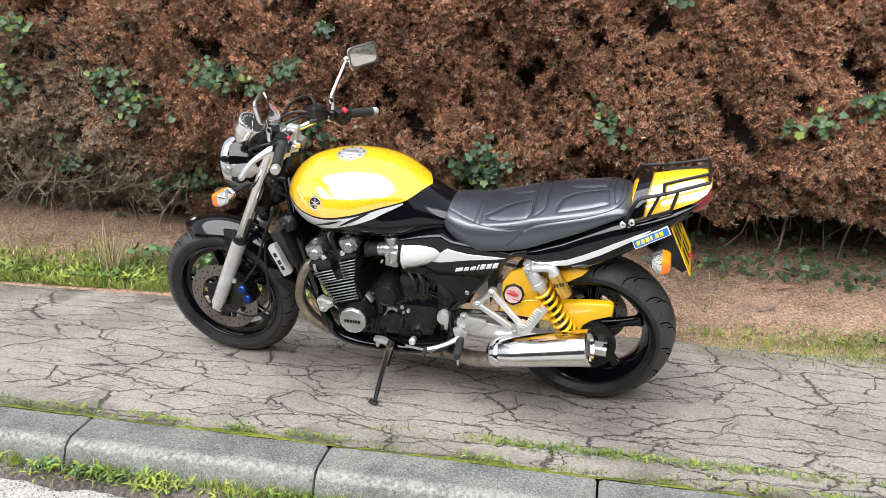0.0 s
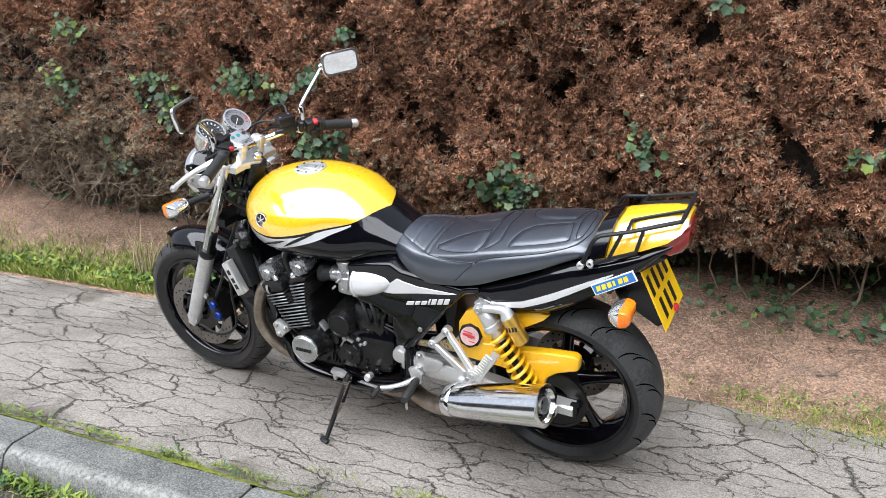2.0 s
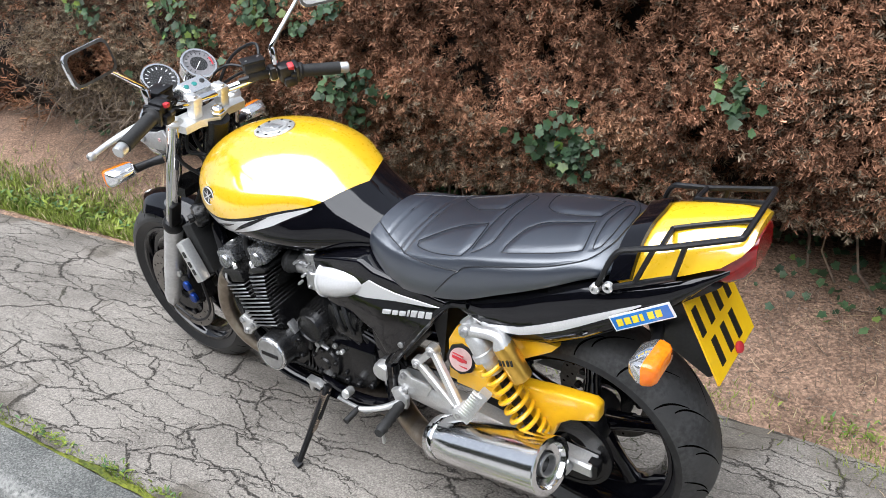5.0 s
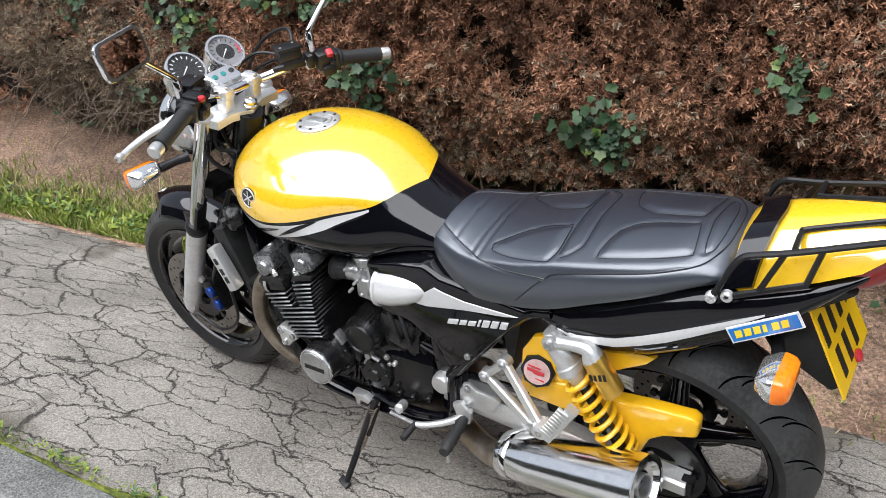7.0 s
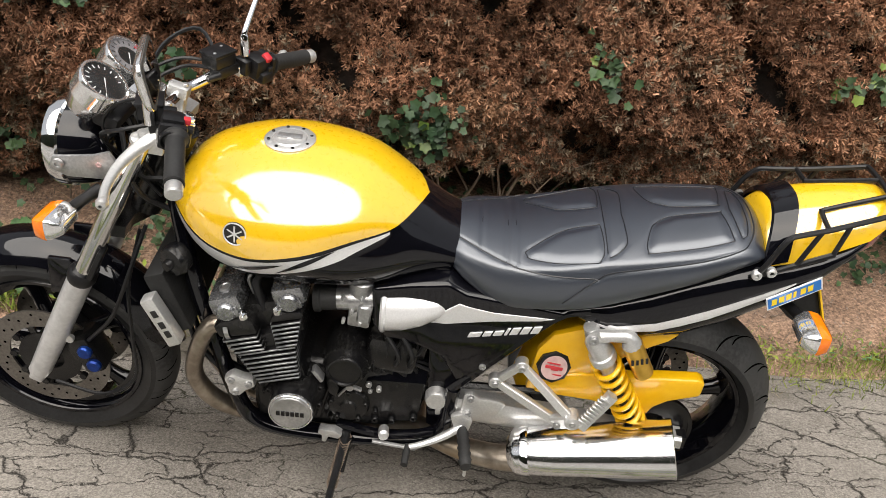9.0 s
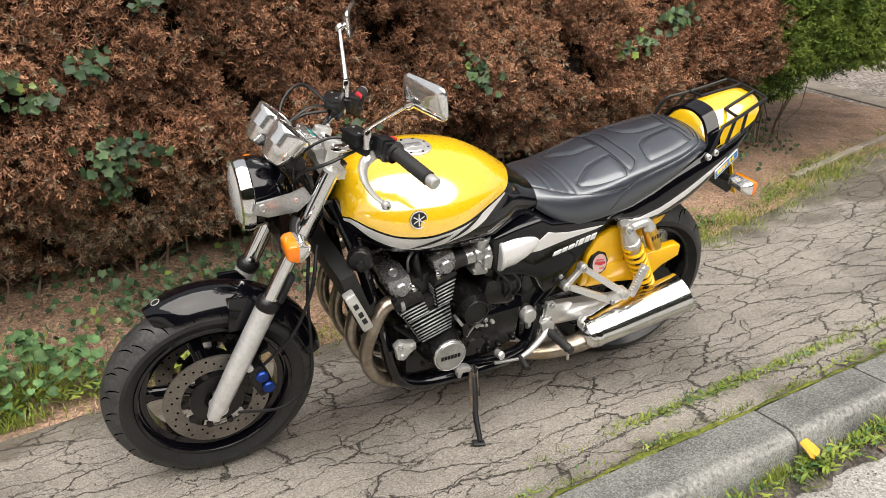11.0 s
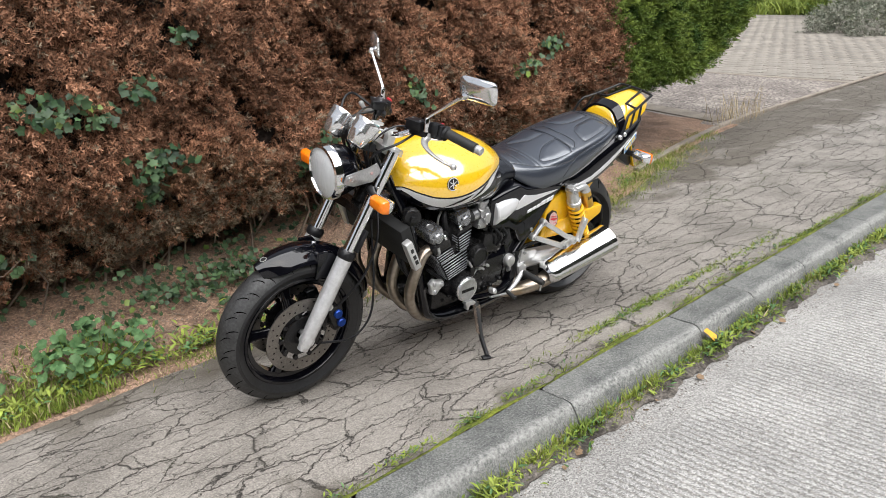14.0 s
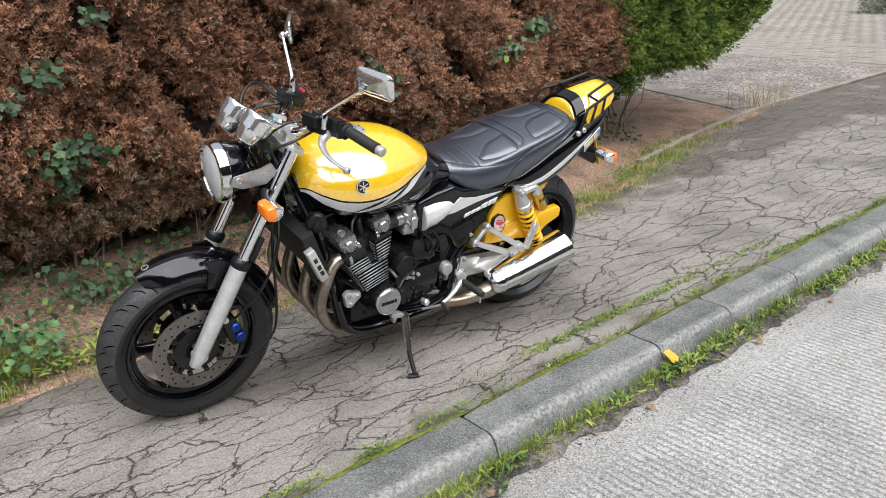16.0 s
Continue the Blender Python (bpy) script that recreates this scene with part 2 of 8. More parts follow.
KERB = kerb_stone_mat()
EARTH = surf("bare_earth", (0.15, 0.092, 0.06), (0.39, 0.252, 0.172), 70, 0.95, 0, 1.0, 0.015, 4, (0.18, 0.122, 0.088))
speckle(EARTH, 160, 0.6, 1.35)
SILT = speckle(surf("gutter_silt", (0.04, 0.034, 0.028), (0.17, 0.15, 0.13), 60, 0.95, 0, 0.8, 0.01, 6), 180, 0.6, 1.3)
DEAD = surf("dead_conifer", (0.115, 0.058, 0.034), (0.42, 0.22, 0.134), 9, 0.85, 0, 0, 0.002, 1.6, (0.3, 0.17, 0.1), island=0.7, spec=0.15)
DEAD_GREY = surf("bare_conifer", (0.14, 0.105, 0.072), (0.34, 0.265, 0.185), 9, 0.85, 0, 0, 0.002, 1.6, island=0.5, spec=0.15)
# near-black core colours paint the shade deep inside the hedges
DEAD_SHADE = surf("dead_hedge_shade", (0.008, 0.005, 0.003), (0.022, 0.013, 0.009), 25, 0.95, 0, 0.8, 0.03, 3)
LIVE = surf("live_conifer", (0.034, 0.074, 0.01), (0.17, 0.225, 0.036), 8, 0.7, 0, 0, 0.002, 2.0, (0.066, 0.118, 0.018), island=0.4, spec=0.3)
LIVE_SHADE = surf("live_hedge_shade", (0.005, 0.009, 0.003), (0.015, 0.022, 0.006), 25, 0.95, 0, 0.8, 0.03, 3)
IVY = surf("ivy_leaf", (0.02, 0.046, 0.02), (0.062, 0.105, 0.042), 14, 0.5, 0, 0, 0.002, 5, island=0.5, spec=0.35)
IVY_NEW = surf("young_ivy_leaf", (0.09, 0.15, 0.025), (0.15, 0.2, 0.04), 14, 0.45, 0, 0, 0.002, 5, island=0.3)
GRASS = surf("grass_blade", (0.11, 0.16, 0.02), (0.24, 0.29, 0.05), 6, 0.6, 0, 0, 0.002, 3, island=0.35, spec=0.3)
STRAW = surf("dry_grass", (0.33, 0.26, 0.15), (0.5, 0.41, 0.26), 20, 0.8, 0, 0, 0.002, 3, island=0.3, spec=0.2)
MOSS = surf("moss", (0.05, 0.07, 0.008), (0.17, 0.19, 0.018), 70, 0.95, 0, 1.0, 0.01, 9)
MALLOW = surf("mallow_leaf", (0.045, 0.105, 0.036), (0.115, 0.2, 0.08), 45, 0.65, 0, 0.6, 0.004, 14, island=0.4, spec=0.25)
TWIG = surf("dry_twig", (0.1, 0.074, 0.054), (0.22, 0.17, 0.13), 40, 0.9, 0, 0.4, 0.003, 5, island=0.3)
PAVER = surf("block_paver", (0.2, 0.178, 0.15), (0.27, 0.245, 0.21), 40, 0.9, 0, 0.3, 0.002, 1.5, island=0.08)
GRAVEL = speckle(surf("gravel_tarmac", (0.12, 0.1, 0.09), (0.26, 0.23, 0.2), 38, 0.95, 0, 0.9, 0.01, 2), 45, 0.4, 1.6)
LEAF_Y = surf("fallen_leaf", (0.62, 0.3, 0.02), (0.75, 0.42, 0.04), 30, 0.6, 0, 0.3, 0.003, 8)
GOLDEN = surf("yellow_shrub_leaf", (0.3, 0.24, 0.04), (0.5, 0.42, 0.09), 14, 0.7, 0, 0, 0.002, 4, island=0.4, spec=0.2)
SHRUB = surf("grey_shrub", (0.1, 0.115, 0.08), (0.32, 0.32, 0.26), 14, 0.8, 0, 0, 0.002, 4, island=0.4, spec=0.2)

# ---- building helpers ----
RNG = np.random.default_rng(7)


def mesh_ob(name, verts, faces, mats, parent=None, smooth=False, which=None):
    me = bpy.data.meshes.new(name)
    me.from_pydata(verts, [], faces)
    for mt in mats if isinstance(mats, (list, tuple)) else [mats]:
        me.materials.append(mt)
    if which is not None:
        me.polygons.foreach_set("material_index", which)
    if smooth:
        me.polygons.foreach_set("use_smooth", [True] * len(me.polygons))
    me.update()
    ob = new(name, me)
    ob.parent = parent
    return ob


def many(name, base_v, base_f, mats_, places, parent=None, material_index=None):
    """Joins copies of one small shape. places: n x 3 x 4 matrices."""
    base_v = np.asarray(base_v, dtype=np.float64)
    n, k = len(places), len(base_v)
    v = np.einsum("nij,kj->nki", places[:, :, :3], base_v) + places[:, None, :, 3]
    size = len(base_f[0])
    f = (np.asarray(base_f)[None] + (np.arange(n) * k)[:, None, None]).reshape(-1, size)
    me = bpy.data.meshes.new(name)
    me.vertices.add(n * k)
    me.vertices.foreach_set("co", v.reshape(-1))
    me.loops.add(f.size)
    me.loops.foreach_set("vertex_index", f.reshape(-1))
    me.polygons.add(len(f))
    me.polygons.foreach_set("loop_start", np.arange(len(f)) * size)
    for mt in mats_ if isinstance(mats_, (list, tuple)) else [mats_]:
        me.materials.append(mt)
    if material_index is not None:
        me.polygons.foreach_set("material_index", np.repeat(material_index, len(base_f)).astype(np.int32))
    me.update(calc_edges=True)
    me.validate()
    ob = new(name, me)
    ob.parent = parent
    return ob


def frames(pos, axis, scale, spin=None):
    """Matrices n x 3 x 4 that set a shape's z along axis, at pos."""
    axis = axis / np.linalg.norm(axis, axis=1, keepdims=True)
    ref = RNG.normal(size=axis.shape)
    a = np.cross(axis, ref)
    a /= np.linalg.norm(a, axis=1, keepdims=True)
    b = np.cross(axis, a)
    out = np.empty((len(pos), 3, 4))
    sc = np.broadcast_to(np.asarray(scale, dtype=float).reshape(-1, 1), (len(pos), 1))
    out[:, :, 0], out[:, :, 1], out[:, :, 2], out[:, :, 3] = a * sc, b * sc, axis * sc, pos
    return out


def sprig_shape(lobes, width, seed):
    """A flat spray: short blunt scale-covered twiglets set alternately along a bent stem."""
    r = np.random.default_rng(seed)
    v, f = [], []
    for i in range(lobes):
        h = i / lobes
        side = 1 if i % 2 else -1
        root = np.array([0.06 * math.sin(h * 4), 0.1 * h * h, h * 0.8])
        way = np.array([side * (0.85 - 0.35 * h), r.normal() * 0.6, 0.6 + 0.35 * h]) if i < lobes - 1 else np.array([r.normal() * 0.1, r.normal() * 0.2, 1.0])
        way /= np.linalg.norm(way)
        ln = (0.46 - 0.2 * h) * r.uniform(0.7, 1.25)
        p = np.cross(way, r.normal(size=3))
        p /= np.linalg.norm(p)
        q = np.cross(way, p)
        k = len(v)
        tip = root + way * ln + q * r.normal() * 0.08
        v += [root - p * width * 0.45, root + p * width * 0.45, tip + p * width * 0.62, tip - p * width * 0.5 + way * width * 0.5]
        f.append((k, k + 1, k + 2, k + 3))
    return v, f


def wobble(x, y, z, s=1.0):
    return (np.sin(x * 2.1 * s + 1.3) * np.cos(z * 2.7 * s + x * 0.7) + 0.6 * np.sin(x * 5.3 * s + z * 4.1 * s + y) + 0.35 * np.sin(x * 11 * s - z * 9 * s + 2)) / 1.6


# ---- ground, road, kerb, footpath ----
def path_edge(x):
    """Hedge-side edge of the footpath."""
    return float(np.interp(x, [-30, -3, -1.2, 0.2, 1.3, 2.2, 3.1, 4.2, 5.6, 60], [3.6, 3.62, 3.72, 3.72, 3.66, 3.8, 4.1, 4.33, 4.44, 4.46]))


def earth_z(x, y):
    d = max(0.0, y - path_edge(x) - 0.08)
    rise = 0.26 * float(np.interp(x, [2.6, 4.0], [1, 0.15]))
    return rise * min(d, 1.3) + 0.012 * wobble(x * 1.5, y, y * 2.0) * min(1.0, d * 6)


def grid(name, xs, ys, fz, mat_, smooth=True):
    v = [(x, y, fz(x, y)) for x in xs for y in ys]
    n = len(ys)
    f = [(i * n + j, (i + 1) * n + j, (i + 1) * n + j + 1, i * n + j + 1) for i in range(len(xs) - 1) for j in range(n - 1)]
    return mesh_ob(name, v, f, mat_, smooth=smooth)


tagged(mesh_ob("ground", [(-400, -400, -0.2), (400, -400, -0.2), (400, 400, -0.2), (-400, 400, -0.2)], [(0, 1, 2, 3)], EARTH), "bare brown ground under the street", "ground", kind="structure")
tagged(grid("road", [-60, -20, -8] + list(np.arange(-4, 6.01, 0.5)) + [10, 20, 60], list(np.arange(-4.5, 2.31, 0.4)) + [2.3], lambda x, y: -0.095 - 0.012 * (2.3 - y) * 0.3, ROAD), "pale ribbed concrete road beside the kerb", "road", kind="structure")

pv, pf = [], []
xs = [-60, -20, -9] + list(np.arange(-5, 8.01, 0.1)) + [12, 20, 60]
for x in xs:
    e = path_edge(x) + (0.035 * wobble(x * 3, 0, x * 2) if -5 < x < 4 else 0)
    for k in range(9):
        y = 2.475 + (e - 2.475) * k / 8
        pv.append((x, y, 0.004 * wobble(x, y, y * 2) - (0.012 if k == 8 else 0)))
for i in range(len(xs) - 1):
    for k in range(8):
        a = i * 9 + k
        pf.append((a, a + 9, a + 10, a + 1))
tagged(mesh_ob("pavement", pv, pf, ASPHALT, smooth=True), "worn grey-brown asphalt footpath covered in branching cracks", "footpath", kind="structure")

ev, ef = [], []
xs = [-60, -20, -9] + list(np.arange(-5, 4.91, 0.07))
NY = 26
for x in xs:
    e = path_edge(x) - 0.06
    for k in range(NY):
        y = e + (5.6 - e) * (k / (NY - 1)) ** 1.2
        ev.append((x, y, earth_z(x, y) - (0.02 if k == 0 else 0.004)))
for i in range(len(xs) - 1):
    for k in range(NY - 1):
        a = i * NY + k
        ef.append((a, a + NY, a + NY + 1, a + 1))
tagged(mesh_ob("earth_verge", ev, ef, EARTH, smooth=True), "bare reddish-brown earth strip below the hedge", "earth", kind="structure")

# kerb stones with a rounded, battered front
KERB_PROFILE = [(2.475, -0.14), (2.475, -0.004), (2.466, 0.003), (2.345, 0.001), (2.324, -0.006), (2.307, -0.024), (2.285, -0.075), (2.268, -0.14)]


def kerb_stone(x0, x1, seed):
    r = random.Random(seed)
    v, f = [], []
    n = len(KERB_PROFILE)
    cuts = [x0, x0 + 0.012] + [x0 + (x1 - x0) * k / 6 for k in range(1, 6)] + [x1 - 0.008, x1]
    for i, x in enumerate(cuts):
        end = i in (0, len(cuts) - 1)
        for y, z in KERB_PROFILE:
            yc, zc = 2.36, -0.07
            s = 0.93 if end else 1.0
            v.append((x + r.uniform(-0.002, 0.002) * (not end), yc + (y - yc) * s + r.uniform(-0.002, 0.002), zc + (z - zc) * s + r.uniform(-0.002, 0.002)))
    for i in range(len(cuts) - 1):
        for k in range(n - 1):
            a = i * n + k
            f.append((a, a + n, a + n + 1, a + 1))
    f.append(tuple(range(n)))
    f.append(tuple(range(len(v) - 1, len(v) - 1 - n, -1)))
    return v, f


joints = [-8.57, -7.655, -6.74, -5.825, -4.91, -3.995, -3.08, -2.165, -1.25, -0.36, 0.53, 1.02, 1.57, 2.47, 3.385, 4.3, 5.215, 6.13, 7.045, 7.96, 8.875, 9.79, 10.7, 11.6]
for i, (a, b) in enumerate(zip(joints, joints[1:])):
    kv, kf = kerb_stone(a + 0.004, b - 0.004, i)
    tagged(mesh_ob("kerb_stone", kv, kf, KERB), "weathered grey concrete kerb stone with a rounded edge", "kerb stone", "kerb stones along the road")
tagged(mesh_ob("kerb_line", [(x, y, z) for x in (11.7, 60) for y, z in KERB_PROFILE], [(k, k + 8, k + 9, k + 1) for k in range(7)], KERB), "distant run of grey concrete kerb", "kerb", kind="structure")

# silt in the gutter, moss behind the kerb
sv, sf = [], []
for i, x in enumerate(np.arange(-6, 10, 0.012)):
    w = max(0.012, 0.06 + 0.05 * noise.noise((x * 2.1, 7, 0)) + 0.04 * noise.noise((x * 7, 0, 0)) + 0.016 * noise.noise((x * 19, 3, 0)))
    for y, z in ((2.255, -0.07), (2.2, -0.083), (2.245 - w, -0.0935)):
        sv.append((x, y + 0.01 * noise.noise((x * 17, y * 9, 1)), z))
    if i:
        a = (i - 1) * 3
        sf += [(a, a + 3, a + 4, a + 1), (a + 1, a + 4, a + 5, a + 2)]
tagged(mesh_ob("gutter_silt", sv, sf, SILT, smooth=True), "dark damp silt lying in the gutter", "silt", kind="stuff")

mv, mf = [], []
for i, x in enumerate(np.arange(-6, 10, 0.03)):
    w = max(0.0015, 0.007 + 0.02 * noise.noise((x * 2.3, 5, 0)) + 0.02 * noise.noise((x * 11, 1, 0)))
    for y, z in ((2.468, 0.003), (2.478 + w * 0.4, 0.002 + w * 0.4), (2.476 + w, 0.002)):
        mv.append((x, y + 0.008 * noise.noise((x * 27, y * 9, 1)), z))
    if i:
        a = (i - 1) * 3
        mf += [(a, a + 1, a + 4, a + 3), (a + 1, a + 2, a + 5, a + 4)]
tagged(mesh_ob("moss_strip", mv, mf, MOSS, smooth=True), "bright green moss in the joint behind the kerb", "moss", kind="stuff")

# ---- driveway beyond the hedge ----
tagged(grid("driveway_gravel", list(np.arange(4.7, 8.31, 0.3)), list(np.arange(4.46, 12.1, 0.5)), lambda x, y: 0.0, GRAVEL), "worn speckled gravel tarmac strip of the driveway", "driveway", kind="structure")
drive = tagged(mesh_ob("driveway", [(8.0, 4.46, -0.006), (60, 4.46, -0.006), (60, 16, -0.006), (8.0, 16, -0.006)], [(0, 1, 2, 3)], SILT), "beige block-paved driveway", "driveway", kind="structure")
EDGE = surf("edging_concrete", (0.17, 0.145, 0.115), (0.29, 0.25, 0.205), 60, 0.9, 0, 0.5, 0.003, 4, each=0.12)


def slab(name, x0, y0, x1, y1, w, h, mat_, parent=None):
    """A low stone laid from one point to another."""
    d = Vector((x1 - x0, y1 - y0, 0))
    s = d.normalized().cross(Vector((0, 0, 1))) * (w / 2)
    c = 0.006
    v = []
    for px, py in ((x0, y0), (x1, y1)):
        for k, zz in ((1, -0.06), (1, h - c), (1 - 2 * c / w, h), (-1 + 2 * c / w, h), (-1, h - c), (-1, -0.06)):
            v.append((px + s.x * k, py + s.y * k, zz))
    f = [(k, k + 1, k + 7, k + 6) for k in range(5)] + [(0, 1, 2, 3, 4, 5), (11, 10, 9, 8, 7, 6)]
    return mesh_ob(name, v, f, mat_, parent)


for k in range(10):
    xa = 2.75 + k * 0.92
    xb = xa + 0.91
    slabs = tagged(slab("edging_stone", xa, path_edge(xa) + 0.05 + 0.04 * (k == 0), xb, path_edge(xb) + 0.05, 0.05, 0.012 + 0.012 * (k < 3), EDGE), "thin pale concrete edging stone along the footpath", "edging stone", "edging stones along the footpath")
tagged(slab("edging_stone", 4.95, 4.55, 5.6, 6.6, 0.25, 0.012, EDGE), "broad worn concrete strip across the driveway", "edging stone")
tagged(slab("edging_stone", 8.0, 4.5, 8.35, 9.5, 0.1, 0.006, EDGE), "narrow concrete strip at the edge of the block paving", "edging stone")
bx, by = 0.1, 0.2
cube_v = [(sx * (0.5 - (0.04 if z else 0)), sy * (0.5 - (0.03 if z else 0)), z) for z in (0, 1) for sx, sy in ((-1, -1), (1, -1), (1, 1), (-1, 1))]
cube_f = [(4, 5, 6, 7), (0, 1, 5, 4), (1, 2, 6, 5), (2, 3, 7, 6), (3, 0, 4, 7)]
rows_p = []
for i in range(52):
    for j in range(37):
        x, y = 8.25 + i * 0.232, 4.58 + j * 0.205 + (0.1 if i % 2 else 0)
        rows_p.append((x, y, -0.012 + RNG.uniform(-0.003, 0.003)))
rows_p = np.array(rows_p)
near = (rows_p[:, 0] < 10.0) & (rows_p[:, 1] < 8.0)
paver_me = bpy.data.meshes.new("paver")
paver_me.from_pydata([(x * 0.224, y * 0.198, z * 0.02) for x, y, z in cube_v], [], cube_f)
paver_me.materials.append(surf("block_paver_single", (0.2, 0.178, 0.15), (0.27, 0.245, 0.21), 40, 0.9, 0, 0.3, 0.002, 1.5, each=0.08))
for p in rows_p[near][:290]:
    o = new("paver", paver_me)
    o.location, o.parent = p, drive
rest = np.concatenate([rows_p[~near], rows_p[near][290:]])
pl = np.zeros((len(rest), 3, 4))
pl[:, 0, 0], pl[:, 1, 1], pl[:, 2, 2], pl[:, :, 3] = 0.224, 0.198, 0.02, rest
tagged(many("paving", cube_v, cube_f, PAVER, pl, drive), kind="stuff")

# ---- hedges ----
def hedge_uv(s, z, depth):
    """A point of the clipped hedge face. s runs along the front to the free end and round it; depth goes inwards."""
    XE = 3.55 + np.clip(z - 0.35, 0, 1.0) * 1.45
    under = np.clip(0.72 - z, 0, 1) * 0.75
    arc = 0.45 * math.pi / 2
    front = s < XE - 0.45
    turn = (s >= XE - 0.45) & (s < XE - 0.45 + arc)
    a = np.clip((s - (XE - 0.45)) / 0.45, 0, math.pi / 2)
    x = np.where(front, s, XE - 0.45 + 0.45 * np.sin(a))
    y = np.where(front, 4.0, 4.45 - 0.45 * np.cos(a)) + np.where(front | turn, 0, s - (XE - 0.45 + arc))
    nx, ny = np.where(front, 0, np.sin(a)), np.where(front, -1, -np.cos(a))
    d = depth + under - 0.07 * wobble(s, 0 * s, z, 1.3)
    return np.stack([x - nx * d, y - ny * d, z], 1), np.stack([nx, ny, 0 * z], 1)


def hedge_bottom(s):
    return 0.27 + 0.17 * np.clip((s + 1.0) / 1.2, 0, 1) + 0.17 * np.clip((s - 2.3) / 0.8, 0, 1) + 0.06 * wobble(s * 2.2, 0 * s, s)


# sheet behind the foliage that carries the painted inner shade
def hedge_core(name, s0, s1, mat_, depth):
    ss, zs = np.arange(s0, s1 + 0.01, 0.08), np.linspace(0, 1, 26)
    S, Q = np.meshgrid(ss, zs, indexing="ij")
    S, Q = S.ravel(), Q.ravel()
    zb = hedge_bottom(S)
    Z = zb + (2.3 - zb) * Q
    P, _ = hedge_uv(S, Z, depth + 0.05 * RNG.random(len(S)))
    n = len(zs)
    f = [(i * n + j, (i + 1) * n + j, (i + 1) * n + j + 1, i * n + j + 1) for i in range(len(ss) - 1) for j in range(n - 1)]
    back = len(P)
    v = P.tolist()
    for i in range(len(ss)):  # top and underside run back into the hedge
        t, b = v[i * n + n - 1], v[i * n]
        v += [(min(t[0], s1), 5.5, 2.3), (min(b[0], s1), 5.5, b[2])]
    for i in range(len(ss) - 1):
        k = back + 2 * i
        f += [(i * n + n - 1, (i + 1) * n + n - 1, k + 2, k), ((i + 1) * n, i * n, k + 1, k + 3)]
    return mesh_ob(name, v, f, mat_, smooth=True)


def foliage(name, s0, s1, count, mats_, sizes, seed, parent, ztop=2.3, spread=0.13, lobes=12, width=0.07, side=None):
    S = RNG.uniform(s0, s1, count)
    zb = hedge_bottom(S) - 0.03
    Z = zb + (ztop - zb) * RNG.random(count)
    if side is not None:  # ragged meeting of the two hedges
        keep = side(S, Z)
        S, Z = S[keep], Z[keep]
    thin = RNG.random(len(S)) > 0.55 * np.clip((-1.7 - S) / 0.5, 0, 1) * np.clip((1.45 - Z) / 0.3, 0, 1)  # open, half bare stretch
    S, Z = S[thin], Z[thin]
    D = spread * RNG.random(len(S)) ** 1.2 - 0.02
    hole = wobble(S * 3.1, 0 * S, Z * 3.3 + 1) + 0.5 * wobble(S * 7, 0 * S, Z * 7)
    D = D + np.clip(hole - 0.42, 0, 1) * 0.45 + 0.085 * np.clip(wobble(S * 8 + 3, 0 * S, Z * 8) + 0.4 * wobble(S * 15, 0 * S, Z * 14 + 5) - 0.05, 0, 1)
    P, N = hedge_uv(S, Z, D)
    lay = np.stack([wobble(S * 2.2, 0 * S, Z * 2.5), -0.4 + 0 * S, 0.35 + wobble(S * 1.9 + 4, 0 * S, Z * 2.1)], 1)
    axis = N * 0.6 + lay * 0.5 + RNG.normal(size=P.shape) * 0.42
    pick = RNG.integers(0, 3, len(P))
    obs = []
    v, f = sprig_shape(lobes, width, seed)
    mi = None
    if isinstance(mats_, list):  # bare grey stretches at the far end and in patches
        bare = 0.08 + 0.75 * np.clip((-1.75 - S) / 0.5, 0, 1) * np.clip((1.35 - Z) / 0.5, 0, 1) + 0.5 * np.clip((0.75 - Z) / 0.3, 0, 1) + 0.5 * np.clip(wobble(S * 1.1 + 2, 0 * S, Z * 1.6) - 0.5, 0, 1)
        mi = (RNG.random(len(P)) < bare).astype(int)
    return tagged(many(name, v, f, mats_, frames(P, axis, RNG.uniform(sizes[0], sizes[1], len(P))), parent, mi), kind="stuff")


def seam(S, Z):
    return 2.35 + 0.18 * wobble(S * 0.2 + 3, 0 * S, Z * 2.2) + RNG.normal(size=len(S)) * 0.06


brown = tagged(hedge_core("dead_hedge", -9.0, 2.4, DEAD_SHADE, 0.15), "tall clipped conifer hedge, dead and rust brown", "hedge", kind="stuff")
foliage("foliage", -3.5, 2.7, 82000, [DEAD, DEAD_GREY], (0.026, 0.056), 3, brown, ztop=1.62, width=0.078, side=lambda S, Z: S < seam(S, Z))
foliage("upper_foliage", -3.5, 2.5, 7000, DEAD, (0.06, 0.11), 8, brown, ztop=3.0, side=lambda S, Z: (Z > 1.55) & (Z < 2.3))
foliage("outer_foliage", -9, -3.5, 6000, DEAD, (0.06, 0.12), 4, brown)
green = tagged(hedge_core("green_hedge", 2.3, 6.4, LIVE_SHADE, 0.15), "clipped living green conifer hedge beside the driveway", "hedge", kind="stuff")
foliage("foliage", 2.0, 6.2, 24000, LIVE, (0.04, 0.08), 5, green, ztop=1.9, spread=0.16, width=0.085, side=lambda S, Z: S > seam(S, Z))


